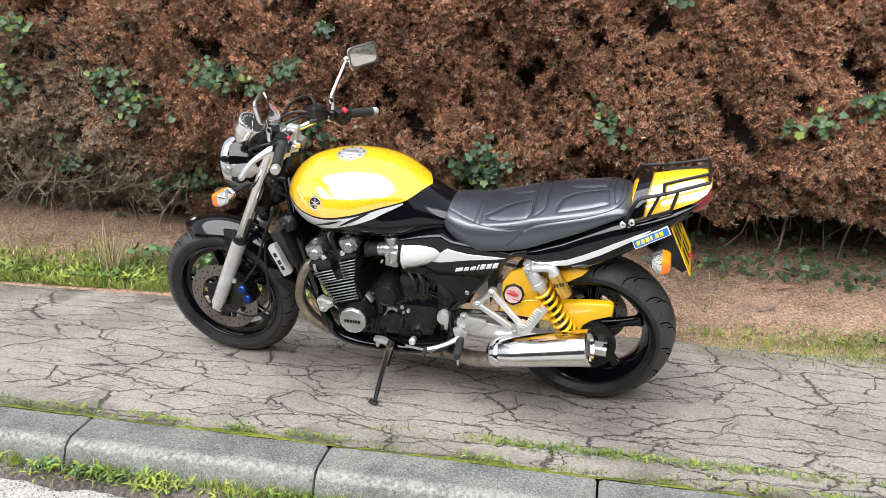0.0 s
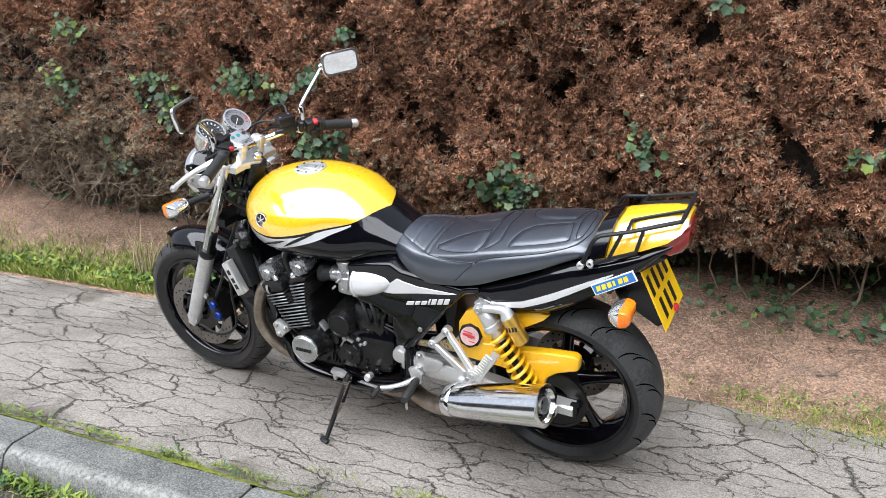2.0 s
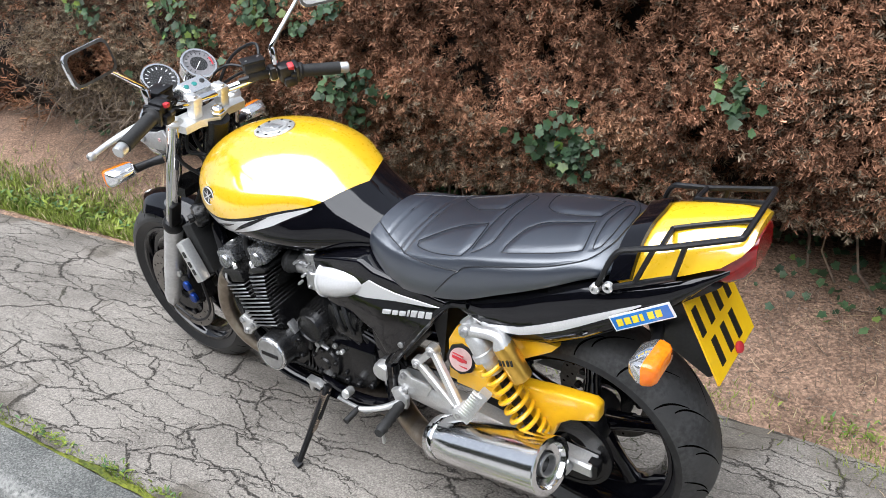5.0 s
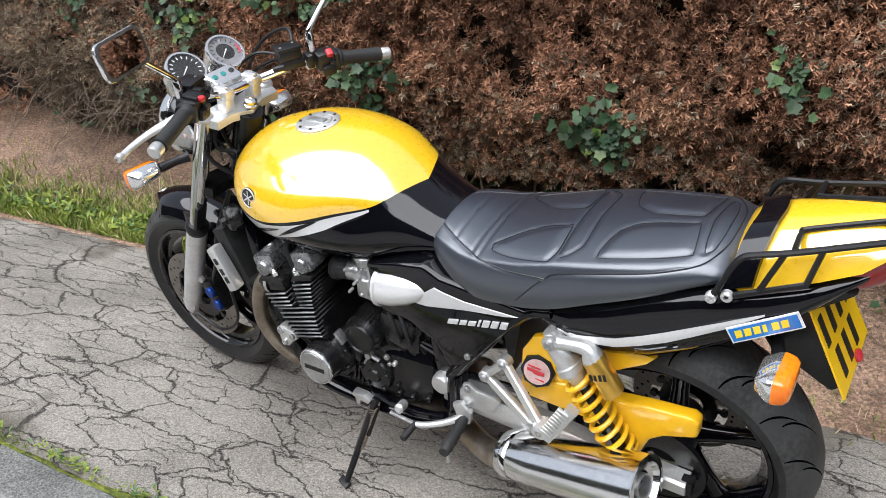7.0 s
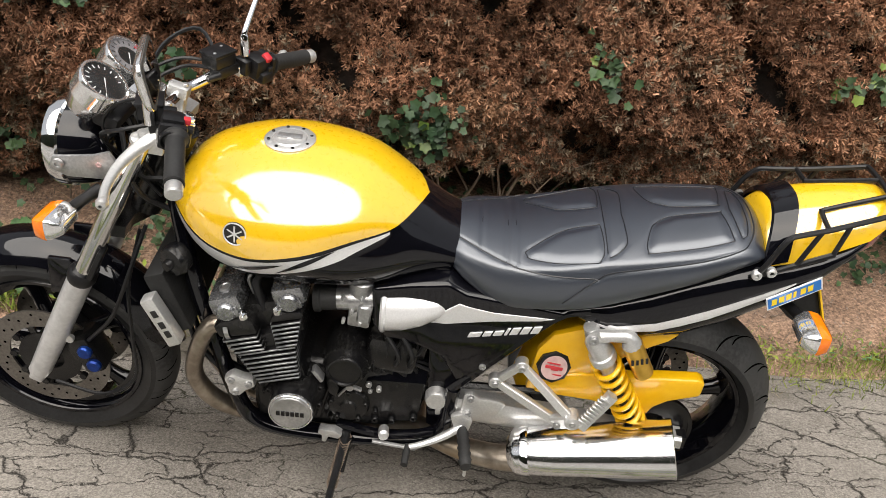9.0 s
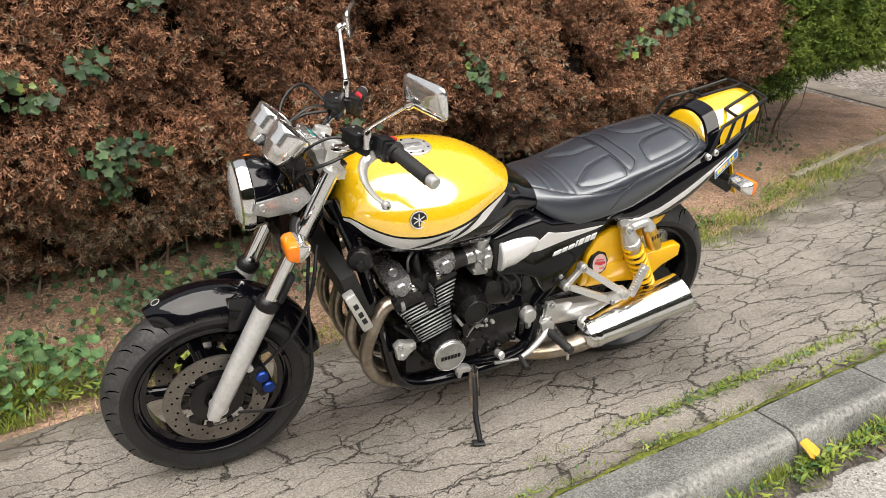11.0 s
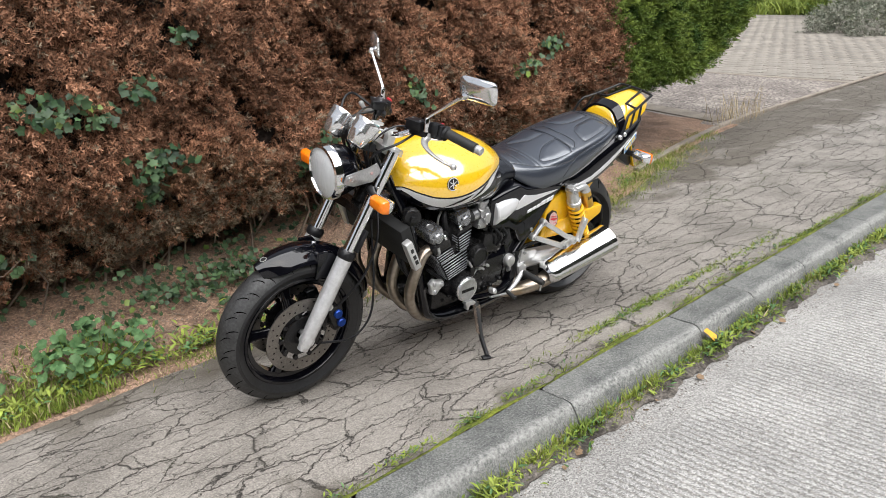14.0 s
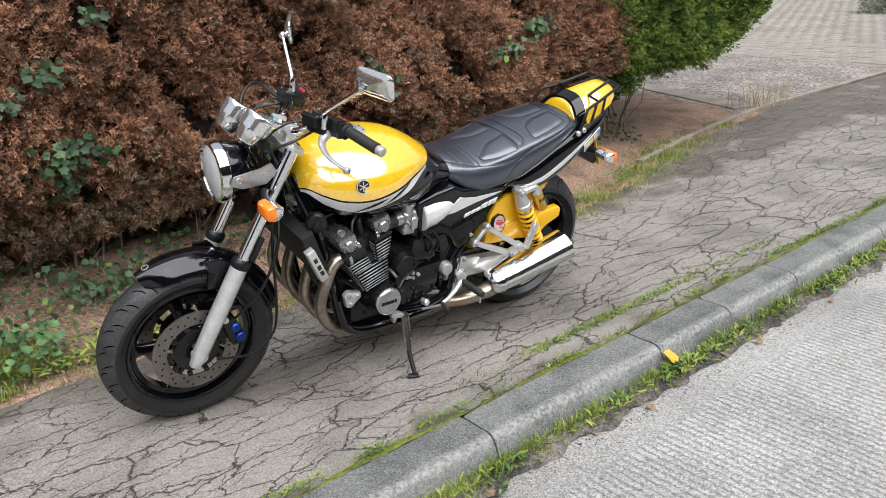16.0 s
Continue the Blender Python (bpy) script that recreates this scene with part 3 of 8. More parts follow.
# ---- ivy, twigs, grasses, weeds ----
def leaf_shape(lobes, depth, fold):
    v, f = [(0, 0, 0)], []
    n = lobes * 2
    for k in range(n + 1):
        a = -2.5 + 5.0 * k / n
        r = 1.0 if k % 2 else 1 - depth
        r *= 1.0 - 0.28 * abs(a) / 2.5
        x, y = r * math.sin(a), r * math.cos(a)
        v.append((x, y + 0.35, fold * abs(x) - 0.12 * r * r))
    for k in range(1, n + 1):
        f.append((0, k, k + 1))
    return v, f


def leaves_at(name, P, normal, size, mats_, parent=None, shape=(5, 0.3, 0.22), young=0.0):
    v, f = leaf_shape(*shape)
    mi = (RNG.random(len(P)) < young).astype(int) if isinstance(mats_, list) else None
    return many(name, v, f, mats_, frames(P, normal + RNG.normal(size=P.shape) * 0.45, RNG.uniform(size[0], size[1], len(P))), parent, mi)


def ivy_patch(x, z, w, h, n, young=0.1):
    S, Z = RNG.normal(x, w * 0.5, n), RNG.normal(z, h * 0.5, n)
    P, N = hedge_uv(S, np.maximum(Z, 0.3), RNG.uniform(-0.075, -0.01, n))
    return tagged(leaves_at("ivy", P, N + np.array([0, 0, 0.5]), (0.013, 0.031), [IVY, IVY_NEW], None, (5, 0.27, 0.26), young * 0.5), "dark green ivy leaves growing out of the hedge", "ivy", "ivy in the hedge", "stuff")


for x, z, w, h, n, yg in ((-2.62, 0.96, 0.12, 0.12, 26, .4), (-2.5, 1.24, 0.1, 0.08, 18, .6), (-2.05, 1.0, 0.13, 0.06, 18, .3), (-1.9, 0.88, 0.17, 0.08, 34, .2), (-1.42, 1.03, 0.14, 0.07, 28, .15), (-1.04, 1.07, 0.07, 0.06, 14, .2),
                        (-0.84, 1.25, 0.06, 0.05, 8, .2), (-0.1, 0.62, 0.14, 0.12, 60, .08), (0.48, 0.88, 0.07, 0.08, 18, .1), (1.38, 0.93, 0.08, 0.06, 14, .1), (1.58, 0.99, 0.1, 0.05, 16, .1), (1.24, 0.9, 0.04, 0.04, 6, .1),
                        (-1.25, 1.0, 0.1, 0.07, 16, .2), (-1.0, 0.76, 0.13, 0.07, 36, .05), (-1.03, 0.62, 0.06, 0.05, 12, .1), (-2.38, 0.53, 0.15, 0.1, 12, .2), (-1.73, 0.42, 0.25, 0.08, 26, .1), (1.68, 1.03, 0.06, 0.06, 8, .1), (0.75, 1.42, 0.05, 0.03, 6, .2)):
    ivy_patch(x, z + 0.02, w, h, int(n * 2.2), yg)
n = 3600
gx = RNG.uniform(-3.5, 3.2, n)
gy = 4.75 - 0.4 * RNG.random(n) ** 2.8
gx, gy = np.concatenate([gx, RNG.normal(-0.7, 0.3, 480), RNG.normal(1.5, 0.5, 260)]), np.concatenate([gy, RNG.normal(4.16, 0.09, 480), RNG.normal(4.25, 0.06, 260)])
gz = np.array([earth_z(a, b) for a, b in zip(gx, gy)]) + RNG.uniform(0.01, 0.1, len(gx)) + np.clip(gy - 4.45, 0, 1) * RNG.random(len(gx)) * 0.8
P = np.stack([gx, gy, gz], 1)
tagged(leaves_at("ivy_carpet", P, np.tile([0, -0.5, 0.8], (len(P), 1)), (0.011, 0.026), [IVY, IVY_NEW], None, (5, 0.27, 0.26), 0.05), "low carpet of dark ivy under the hedge", "ivy", kind="stuff")


def curve_twig(p0, p1, r, sag, rng):
    """A thin crooked four-sided twig."""
    pts = [p0.lerp(p1, t) + Vector((rng.gauss(0, 1), rng.gauss(0, 1), rng.gauss(0, 1))) * sag * math.sin(math.pi * t) for t in (0, 0.25, 0.5, 0.75, 1)]
    v, f = [], []
    d = (p1 - p0).normalized()
    a = d.orthogonal().normalized()
    b = d.cross(a)
    for i, p in enumerate(pts):
        rr = r * (1 - 0.16 * i)
        v += [p + a * rr, p + b * rr, p - a * rr, p - b * rr]
    for i in range(4):
        for k in range(4):
            f.append((i * 4 + k, i * 4 + (k + 1) % 4, i * 4 + 4 + (k + 1) % 4, i * 4 + 4 + k))
    return v, f


def twigs(name, spots, label):
    rng = random.Random(5)
    v, f = [], []
    for p0, p1, r, sag in spots:
        tv, tf = curve_twig(Vector(p0), Vector(p1), r, sag, rng)
        f += [tuple(i + len(v) for i in q) for q in tf]
        v += tv
    return tagged(mesh_ob(name, v, f, TWIG), label, "twigs", kind="stuff")


rr = random.Random(9)
spots = []
for i in range(150):  # bare stems under the hedge and in its thin left part
    x = rr.uniform(-3.4, 3.3)
    y = rr.uniform(4.35, 4.7)
    spots.append(((x, y, earth_z(x, y)), (x + rr.gauss(0, 0.15), y + rr.uniform(-0.3, 0.1), 0.5 + rr.uniform(0, 0.3)), rr.uniform(0.003, 0.009), 0.03))
for i in range(520):
    x, z = rr.uniform(-3.4, -1.7), rr.uniform(0.35, 1.25)
    spots.append(((x, 4.16, z), (x + rr.gauss(0, 0.12), rr.uniform(3.93, 4.1), z + rr.gauss(0, 0.13)), rr.uniform(0.0015, 0.004), 0.02))
twigs("bare_twigs", spots, "bare grey twigs under and inside the dead hedge")
spots = []
for i in range(90):
    x = rr.uniform(-3.2, 4.2)
    y = rr.uniform(path_edge(x) + 0.1, 4.4)
    a = rr.uniform(0, 3.14)
    l = rr.uniform(0.04, 0.22)
    z = earth_z(x, y) + 0.006
    spots.append(((x, y, z), (x + l * math.cos(a), y + l * math.sin(a) * 0.5, z + 0.01 + 0.1 * l), rr.uniform(0.001, 0.004), 0.01))
twigs("fallen_twigs", spots, "dry fallen twigs scattered on the bare earth")

BLADE_V = [(-0.055, 0, 0), (0.055, 0, 0), (-0.04, 0.16, 0.5), (0.04, 0.16, 0.5), (0.0, 0.55, 0.95)]
BLADE_F = [(0, 1, 3), (0, 3, 2), (2, 3, 4)]


def grass(name, P, h, mats_, label, lean=0.35, cat="grass", thin=1.0):
    P = np.asarray(P)
    axis = np.tile([0.0, 0, 1], (len(P), 1)) + RNG.normal(size=P.shape) * lean
    axis[:, 2] = np.abs(axis[:, 2]) + 0.2
    mi = (RNG.random(len(P)) < 0.1).astype(int) if isinstance(mats_, list) else None
    return tagged(many(name, [(x * thin, y * (0.4 + 0.6 * thin), z) for x, y, z in BLADE_V], BLADE_F, mats_, frames(P, axis, RNG.uniform(h[0], h[1], len(P))), None, mi), label, cat, kind="stuff")


def clumped(n, x0, x1, fy, fz, clumps, tight):
    cx = RNG.uniform(x0, x1, clumps)
    x = np.concatenate([RNG.choice(cx, int(n * 0.8)) + RNG.normal(0, tight, int(n * 0.8)), RNG.uniform(x0, x1, n - int(n * 0.8))])
    y = np.array([fy(a) for a in x])
    return np.stack([x, y, [fz(a, b) for a, b in zip(x, y)]], 1)


grass("gutter_grass", clumped(10500, -3, 7, lambda x: 2.27 - abs(RNG.normal(0, 0.024)), lambda x, y: -0.09, 120, 0.03), (0.02, 0.072), [GRASS, STRAW], "tufts of bright green grass growing in the gutter", 0.42, "grass", 0.7)
grass("kerb_weeds", clumped(4200, -3, 7, lambda x: 2.482 + abs(RNG.normal(0, 0.014)), lambda x, y: 0.0, 60, 0.05), (0.008, 0.026), GRASS, "small green weeds along the back of the kerb", 0.8)
grass("crack_weeds", clumped(950, -0.2, 1.9, lambda x: 2.625 + RNG.normal(0, 0.013), lambda x, y: 0.0, 26, 0.05), (0.01, 0.03), GRASS, "small weeds in a long crack of the footpath", 0.8)
grass("verge_grass", clumped(20000, -4.5, -1.45, lambda x: path_edge(x) - 0.02 + abs(RNG.normal(0, 0.16)), lambda x, y: earth_z(x, y), 170, 0.06), (0.02, 0.058), [GRASS, STRAW], "lush green grass at the edge of the footpath")
grass("verge_grass", clumped(6500, -1.5, 4.4, lambda x: path_edge(x) + 0.02 + RNG.normal(0, 0.07), lambda x, y: earth_z(x, y), 40, 0.09), (0.012, 0.034), [GRASS, STRAW], "sparse green grass at the edge of the footpath")
grass("verge_grass", clumped(5200, 0.85, 3.8, lambda x: path_edge(x) - 0.02 + RNG.normal(0, 0.085), lambda x, y: max(0.0, earth_z(x, y)), 34, 0.06), (0.01, 0.034), [GRASS, STRAW], "patchy green grass creeping over the path edge", 0.6)
grass("dry_stalks", np.stack([RNG.normal(-2.0, 0.035, 60), RNG.normal(3.84, 0.03, 60), np.full(60, 0.0)], 1), (0.12, 0.36), STRAW, "tall dry straw-coloured grass stalks", 0.12, "dry grass", 0.16)
grass("dry_stalks", np.stack([RNG.normal(5.1, 0.25, 160), RNG.normal(4.5, 0.08, 160), np.full(160, 0.0)], 1), (0.1, 0.34), STRAW, "tall dry grass stalks at the corner of the driveway", 0.2, "dry grass", 0.14)
grass("dry_litter", np.stack([RNG.uniform(-3.3, 3.8, 2600), RNG.normal(4.15, 0.13, 2600), np.zeros(2600)], 1) + np.array([0, 0, 0.0]), (0.02, 0.07), STRAW, "dry grass and needle litter on the earth", 1.6, "litter", 0.5)

LANCE_V = [(0, 0, 0), (-0.22, 0.5, 0.42), (0, 0.55, 0.36), (0.22, 0.5, 0.42), (-0.16, 1.0, 0.62), (0.0, 1.0, 0.56), (0.16, 1.0, 0.62), (0, 1.5, 0.6)]
LANCE_F = [(0, 2, 1), (0, 3, 2), (1, 2, 5), (1, 5, 4), (2, 3, 6), (2, 6, 5), (4, 5, 7), (5, 6, 7)]


n = 8500
lx_ = RNG.uniform(-3.4, 1.2, n)
ly_ = np.array([path_edge(a) for a in lx_]) + 0.12 + 0.55 * RNG.random(n)
grass("dry_litter", np.stack([lx_, ly_, [earth_z(a, b) + 0.004 for a, b in zip(lx_, ly_)]], 1), (0.02, 0.09), [TWIG, STRAW], "brown needles and dry stalks littering the earth", 1.8, "litter", 0.22)


def weeds(name, P, size, label):
    """Pointed leaves that fan out low from many small roots."""
    P = np.asarray(P)
    up = np.tile([0, -0.1, 1.0], (len(P), 1)) + RNG.normal(size=P.shape) * 0.3
    mi = (RNG.random(len(P)) < 0.25).astype(int)
    return tagged(many(name, LANCE_V, LANCE_F, [GRASS, MALLOW], frames(P, up, RNG.uniform(size[0], size[1], len(P))), None, mi), label, "weeds", kind="stuff")


weeds("gutter_weeds", clumped(4200, -3, 7, lambda x: 2.258 - abs(RNG.normal(0, 0.035)), lambda x, y: -0.078 + RNG.uniform(0, 0.03), 110, 0.035), (0.011, 0.028), "small broad-leaved weeds in the gutter")
weeds("kerb_rosettes", clumped(1900, -3, 6, lambda x: 2.49 + abs(RNG.normal(0, 0.014)), lambda x, y: 0.008 + RNG.uniform(0, 0.01), 60, 0.03), (0.006, 0.016), "tiny weed rosettes behind the kerb")
weeds("crack_rosettes", clumped(700, 0.1, 1.9, lambda x: 2.615 + RNG.normal(0, 0.014), lambda x, y: 0.004, 22, 0.04), (0.006, 0.016), "tiny weeds rooted in a long crack of the footpath")
weeds("verge_weeds", clumped(1500, -3.2, -0.6, lambda x: path_edge(x) + 0.03 + abs(RNG.normal(0, 0.07)), lambda x, y: earth_z(x, y) + 0.015 + RNG.uniform(0, 0.03), 60, 0.06), (0.014, 0.035), "broad-leaved weeds in the verge grass")
weeds("verge_weeds", clumped(700, 0.9, 3.4, lambda x: path_edge(x) + 0.03 + abs(RNG.normal(0, 0.06)), lambda x, y: earth_z(x, y) + 0.01 + RNG.uniform(0, 0.015), 22, 0.07), (0.01, 0.022), "low green weeds at the path edge")
# little stones and crumbs on the earth
n = 2600
gx = RNG.uniform(-3.4, 4.4, n)
gy = np.array([path_edge(a) + 0.05 for a in gx]) + RNG.random(n) * 0.75
gz = np.array([earth_z(a, b) for a, b in zip(gx, gy)])
stone_v = [(1, 0, 0), (-0.6, 0.8, 0), (-0.5, -0.9, 0), (0.1, 0.05, 0.8)]
tagged(many("stones", stone_v, [(0, 1, 3), (1, 2, 3), (2, 0, 3)], surf("small_stone", (0.12, 0.085, 0.065), (0.33, 0.26, 0.21), 30, 0.95, island=0.4), frames(np.stack([gx, gy, gz], 1), np.tile([0, 0, 1.0], (n, 1)) + RNG.normal(size=(n, 3)) * 0.2, RNG.uniform(0.002, 0.008, n) ** 1.0)), "crumbs of earth and small stones", "stones", kind="stuff")
n = 2400
gx = RNG.uniform(-3, 5, n)
gy = 2.16 + RNG.normal(0, 0.035, n)
tagged(many("gutter_grit", stone_v, [(0, 1, 3), (1, 2, 3), (2, 0, 3)], surf("gutter_grit", (0.06, 0.05, 0.042), (0.26, 0.23, 0.2), 30, 0.95, island=0.5), frames(np.stack([gx, gy, np.full(n, -0.0955)], 1), np.tile([0, 0, 1.0], (n, 1)) + RNG.normal(size=(n, 3)) * 0.2, RNG.uniform(0.0015, 0.006, n))), "grit and small stones along the gutter", "grit", kind="stuff")
# stain and joint of the road
sv_ = [(0.39 + (0.021 + 0.005 * math.sin(3 * a)) * math.cos(a), 1.76 + (0.019 + 0.004 * math.cos(2 * a)) * math.sin(a), -0.0985) for a in [2 * math.pi * k / 20 for k in range(20)]]
tagged(mesh_ob("road_stain", sv_, [tuple(range(20))], surf("oil_stain", (0.13, 0.12, 0.115), (0.2, 0.19, 0.18), 60, 0.9)), "small dark round stain on the road", "stain", kind="structure")
jv, jf = [], []
for i, y in enumerate(np.arange(-4.4, 2.2, 0.08)):
    x = 2.56 + 0.012 * noise.noise((y * 6, 0, 0)) + (2.2 - y) * 0.04
    w = 0.006 + 0.004 * noise.noise((y * 15, 4, 0))
    jv += [(x - w, y, -0.0925 - 0.0036 * (2.3 - y)), (x + w, y, -0.0925 - 0.0036 * (2.3 - y))]
    if i:
        jf.append((2 * i - 2, 2 * i - 1, 2 * i + 1, 2 * i))
tagged(mesh_ob("road_joint", jv, jf, SILT), "dark cracked joint across the concrete road", "joint", kind="structure")

# mallow plant with round scalloped leaves
def mallow(x, y, n, spread, h):
    base = tagged(new("mallow_plant"), "leafy green mallow plant growing at the path edge", "plant")
    base.location = (x, y, earth_z(x, y))
    a, r = RNG.uniform(0, 6.28, n), spread * np.sqrt(RNG.random(n))
    P = np.stack([r * np.cos(a), r * np.sin(a) * 0.7, h * (1.1 - 0.6 * r / spread) * RNG.uniform(0.4, 1.0, n)], 1)
    N = P * np.array([2.0, 2.0, 0]) + np.array([0, -0.3, 0.8])
    tagged(leaves_at("foliage", P, N, (0.013, 0.034), MALLOW, base, (8, 0.2, 0.45)), kind="stuff")
    v, f = [], []
    rng = random.Random(3)
    for p in P[::2]:
        tv, tf = curve_twig(Vector((p[0] * 0.2, p[1] * 0.2, -0.02)), Vector(p), 0.003, 0.01, rng)
        f += [tuple(i + len(v) for i in q) for q in tf]
        v += tv
    tagged(mesh_ob("stem_tangle", v, f, GRASS, base), kind="stuff")


mallow(-1.43, 3.87, 170, 0.24, 0.25)
mallow(-1.85, 3.9, 26, 0.14, 0.16)

# fallen leaves
def fallen_leaf(x, y, z, s, rz, label, mat_=LEAF_Y, lean=10):
    v, f = leaf_shape(4, 0.22, 0.3)
    me = bpy.data.meshes.new("fallen_leaf")
    me.from_pydata(v, [], f)
    me.materials.append(mat_)
    o = new("fallen_leaf", me)
    o.matrix_world = pose(x, y, z + 0.12 * s, lean, 8, rz) @ Matrix.Scale(s, 4)
    tagged(o, label, "leaf")


fallen_leaf(0.53, 2.245, -0.052, 0.05, 15, "yellow fallen leaf lying in the gutter", lean=38)
BROWN_LEAF = surf("brown_leaf", (0.16, 0.1, 0.055), (0.28, 0.19, 0.11), 30, 0.7, 0, 0.3, 0.003, 8)
for i in range(26):
    x = rr.uniform(-2.5, 4)
    fallen_leaf(x, 2.19 + rr.uniform(-0.05, 0.04), -0.088, rr.uniform(0.012, 0.022), rr.uniform(0, 360), "small dry brown leaf in the gutter", BROWN_LEAF, rr.uniform(5, 50))

# ---- far side of the driveway ----
def bush(name, x, y, z, rx, ry, rz, n, size, mat_, label):
    d = RNG.normal(size=(n, 3))
    d /= np.linalg.norm(d, axis=1, keepdims=True)
    d[:, 2] = np.abs(d[:, 2])
    rad = (0.75 + 0.25 * RNG.random(n)) * (1 + 0.18 * np.sin(d[:, 0] * 5 + d[:, 1] * 7))
    P = np.stack([x + d[:, 0] * rx * rad, y + d[:, 1] * ry * rad, z + d[:, 2] * rz * rad], 1)
    v, f = sprig_shape(6, 0.09, 11)
    return tagged(many(name, v, f, mat_, frames(P, d + RNG.normal(size=d.shape) * 0.5, RNG.uniform(size[0], size[1], n))), label, "shrub", kind="stuff")


bush("grey_shrub", 15.3, 6.5, 0, 1.4, 1.5, 0.72, 5200, (0.07, 0.15), SHRUB, "low silvery grey-green shrub at the driveway edge")
bush("golden_shrub", 17.9, 6.0, 0.7, 0.9, 0.9, 1.1, 1500, (0.1, 0.2), GOLDEN, "yellow-leaved shrub standing behind the driveway")
bush("dark_shrub", 20.3, 8.0, 0, 2.6, 1.6, 2.4, 4200, (0.14, 0.28), LIVE, "dark green shrub behind the driveway")
bush("dark_shrub", 25.8, 13.5, 0, 3.5, 4.2, 3.4, 6500, (0.16, 0.3), LIVE, "dark green shrub behind the driveway")
bush("dark_shrub", 18, 4.6, 0, 2.0, 1.6, 2.6, 3800, (0.14, 0.26), LIVE, "dark green shrub behind the driveway")
grass("lawn_edge", np.stack([RNG.uniform(19, 22.5, 5000), RNG.uniform(8.6, 13.5, 5000), np.zeros(5000)], 1), (0.25, 0.5), GRASS, "bright green long grass behind the driveway")
# plain unseen screen added across the road closes the street and darkens reflections
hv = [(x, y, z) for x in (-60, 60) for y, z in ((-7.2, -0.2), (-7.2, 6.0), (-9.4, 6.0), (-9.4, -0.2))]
tagged(mesh_ob("hedge_across", hv, [(0, 1, 5, 4), (1, 2, 6, 5), (2, 3, 7, 6)], LIVE_SHADE), "tall plain dark green hedge across the road", "hedge", kind="structure")

# ---- motorcycle: materials ----
YELLOW = surf("yellow_paint", (0.84, 0.5, 0.008), (0.88, 0.54, 0.012), 90, 0.28, 0, 0, big=3, coat=1.0, spread=0.1)
YELLOW.node_tree.nodes["Principled BSDF"].inputs["Coat IOR"].default_value = 2.6
YELLOW.node_tree.nodes["Principled BSDF"].inputs["Coat Roughness"].default_value = 0.1
HUGGER = surf("yellow_plastic", (0.84, 0.46, 0.006), (0.88, 0.5, 0.01), 90, 0.3, 0, 0, big=3, coat=0.5, spread=0.1)
BLACKP = surf("black_paint", (0.0018, 0.0018, 0.003), (0.0035, 0.0035, 0.0055), 90, 0.08, 0, 0, big=3, coat=0.6, spread=0.2, spec=0.22)
SILVERP = surf("silver_paint", (0.66, 0.66, 0.665), (0.75, 0.75, 0.755), 300, 0.3, 0.35, 0, big=3, coat=1.0)
CHROME = surf("chrome", (0.82, 0.82, 0.83), (0.88, 0.88, 0.88), 60, 0.07, 1.0, 0, big=6, spread=0.4)
ALU = surf("cast_aluminium", (0.6, 0.6, 0.595), (0.72, 0.72, 0.71), 200, 0.36, 0.75, 0.15, 0.0004, 4)
ALU_DULL = surf("dull_aluminium", (0.4, 0.4, 0.405), (0.56, 0.56, 0.56), 160, 0.3, 0.8, 0.3, 0.0006, 9, (0.3, 0.3, 0.3))
SATIN = surf("satin_chrome", (0.76, 0.76, 0.77), (0.84, 0.84, 0.84), 90, 0.15, 1.0, 0.05, 0.0003, 8, spread=0.4)
CAMCOVER = surf("cast_cover", (0.2, 0.205, 0.215), (0.36, 0.365, 0.375), 130, 0.27, 0.85, 0.25, 0.0006, 12)
FORKP = surf("fork_silver_paint", (0.58, 0.58, 0.585), (0.7, 0.7, 0.705), 90, 0.3, 0.55, 0.1, 0.0005, 25, coat=0.5)
ENGINE = surf("engine_black", (0.004, 0.004, 0.005), (0.015, 0.0145, 0.014), 110, 0.25, 0.1, 0.3, 0.0007, 12, spec=0.42)
FIN_EDGE = surf("fin_edge_metal", (0.15, 0.155, 0.165), (0.36, 0.365, 0.375), 90, 0.35, 0.75, 0.2, 0.0004, 14)
PLASTIC = surf("black_plastic", (0.004, 0.004, 0.005), (0.012, 0.012, 0.013), 160, 0.38, 0, 0.2, 0.0004, 9, spec=0.38)
RUBBER = surf("grip_rubber", (0.01, 0.01, 0.01), (0.024, 0.024, 0.024), 200, 0.6, 0, 0.3, 0.0006, 12)
SIDEWALL = surf("sidewall_rubber", (0.006, 0.006, 0.0065), (0.016, 0.016, 0.017), 110, 0.38, 0, 0.2, 0.0006, 9, spec=0.5)
TREAD_LIT = surf("lit_tread_rubber", (0.018, 0.018, 0.0185), (0.05, 0.05, 0.05), 110, 0.55, 0, 0.25, 0.0008, 9, (0.03, 0.03, 0.03), spec=0.5)
# near-black colour standing in for the shade of grooves and holes
RECESS_SHADE = surf("recess_shade", (0.001, 0.001, 0.001), (0.002, 0.002, 0.002), 90, 0.95, spec=0.02)
VINYL = surf("seat_vinyl", (0.011, 0.0145, 0.023), (0.018, 0.024, 0.037), 420, 0.32, 0, 0.3, 0.0005, 5, spec=0.75, coat=1.0)
VINYL.node_tree.nodes["Principled BSDF"].inputs["Coat Roughness"].default_value = 0.33
VINYL.node_tree.nodes["Principled BSDF"].inputs["Coat IOR"].default_value = 1.8
VINYL.node_tree.nodes["Principled BSDF"].inputs["Specular Tint"].default_value = (0.8, 0.89, 1.0, 1)
PIPING = surf("seat_piping", (0.008, 0.009, 0.012), (0.014, 0.016, 0.02), 300, 0.4, spec=0.6)
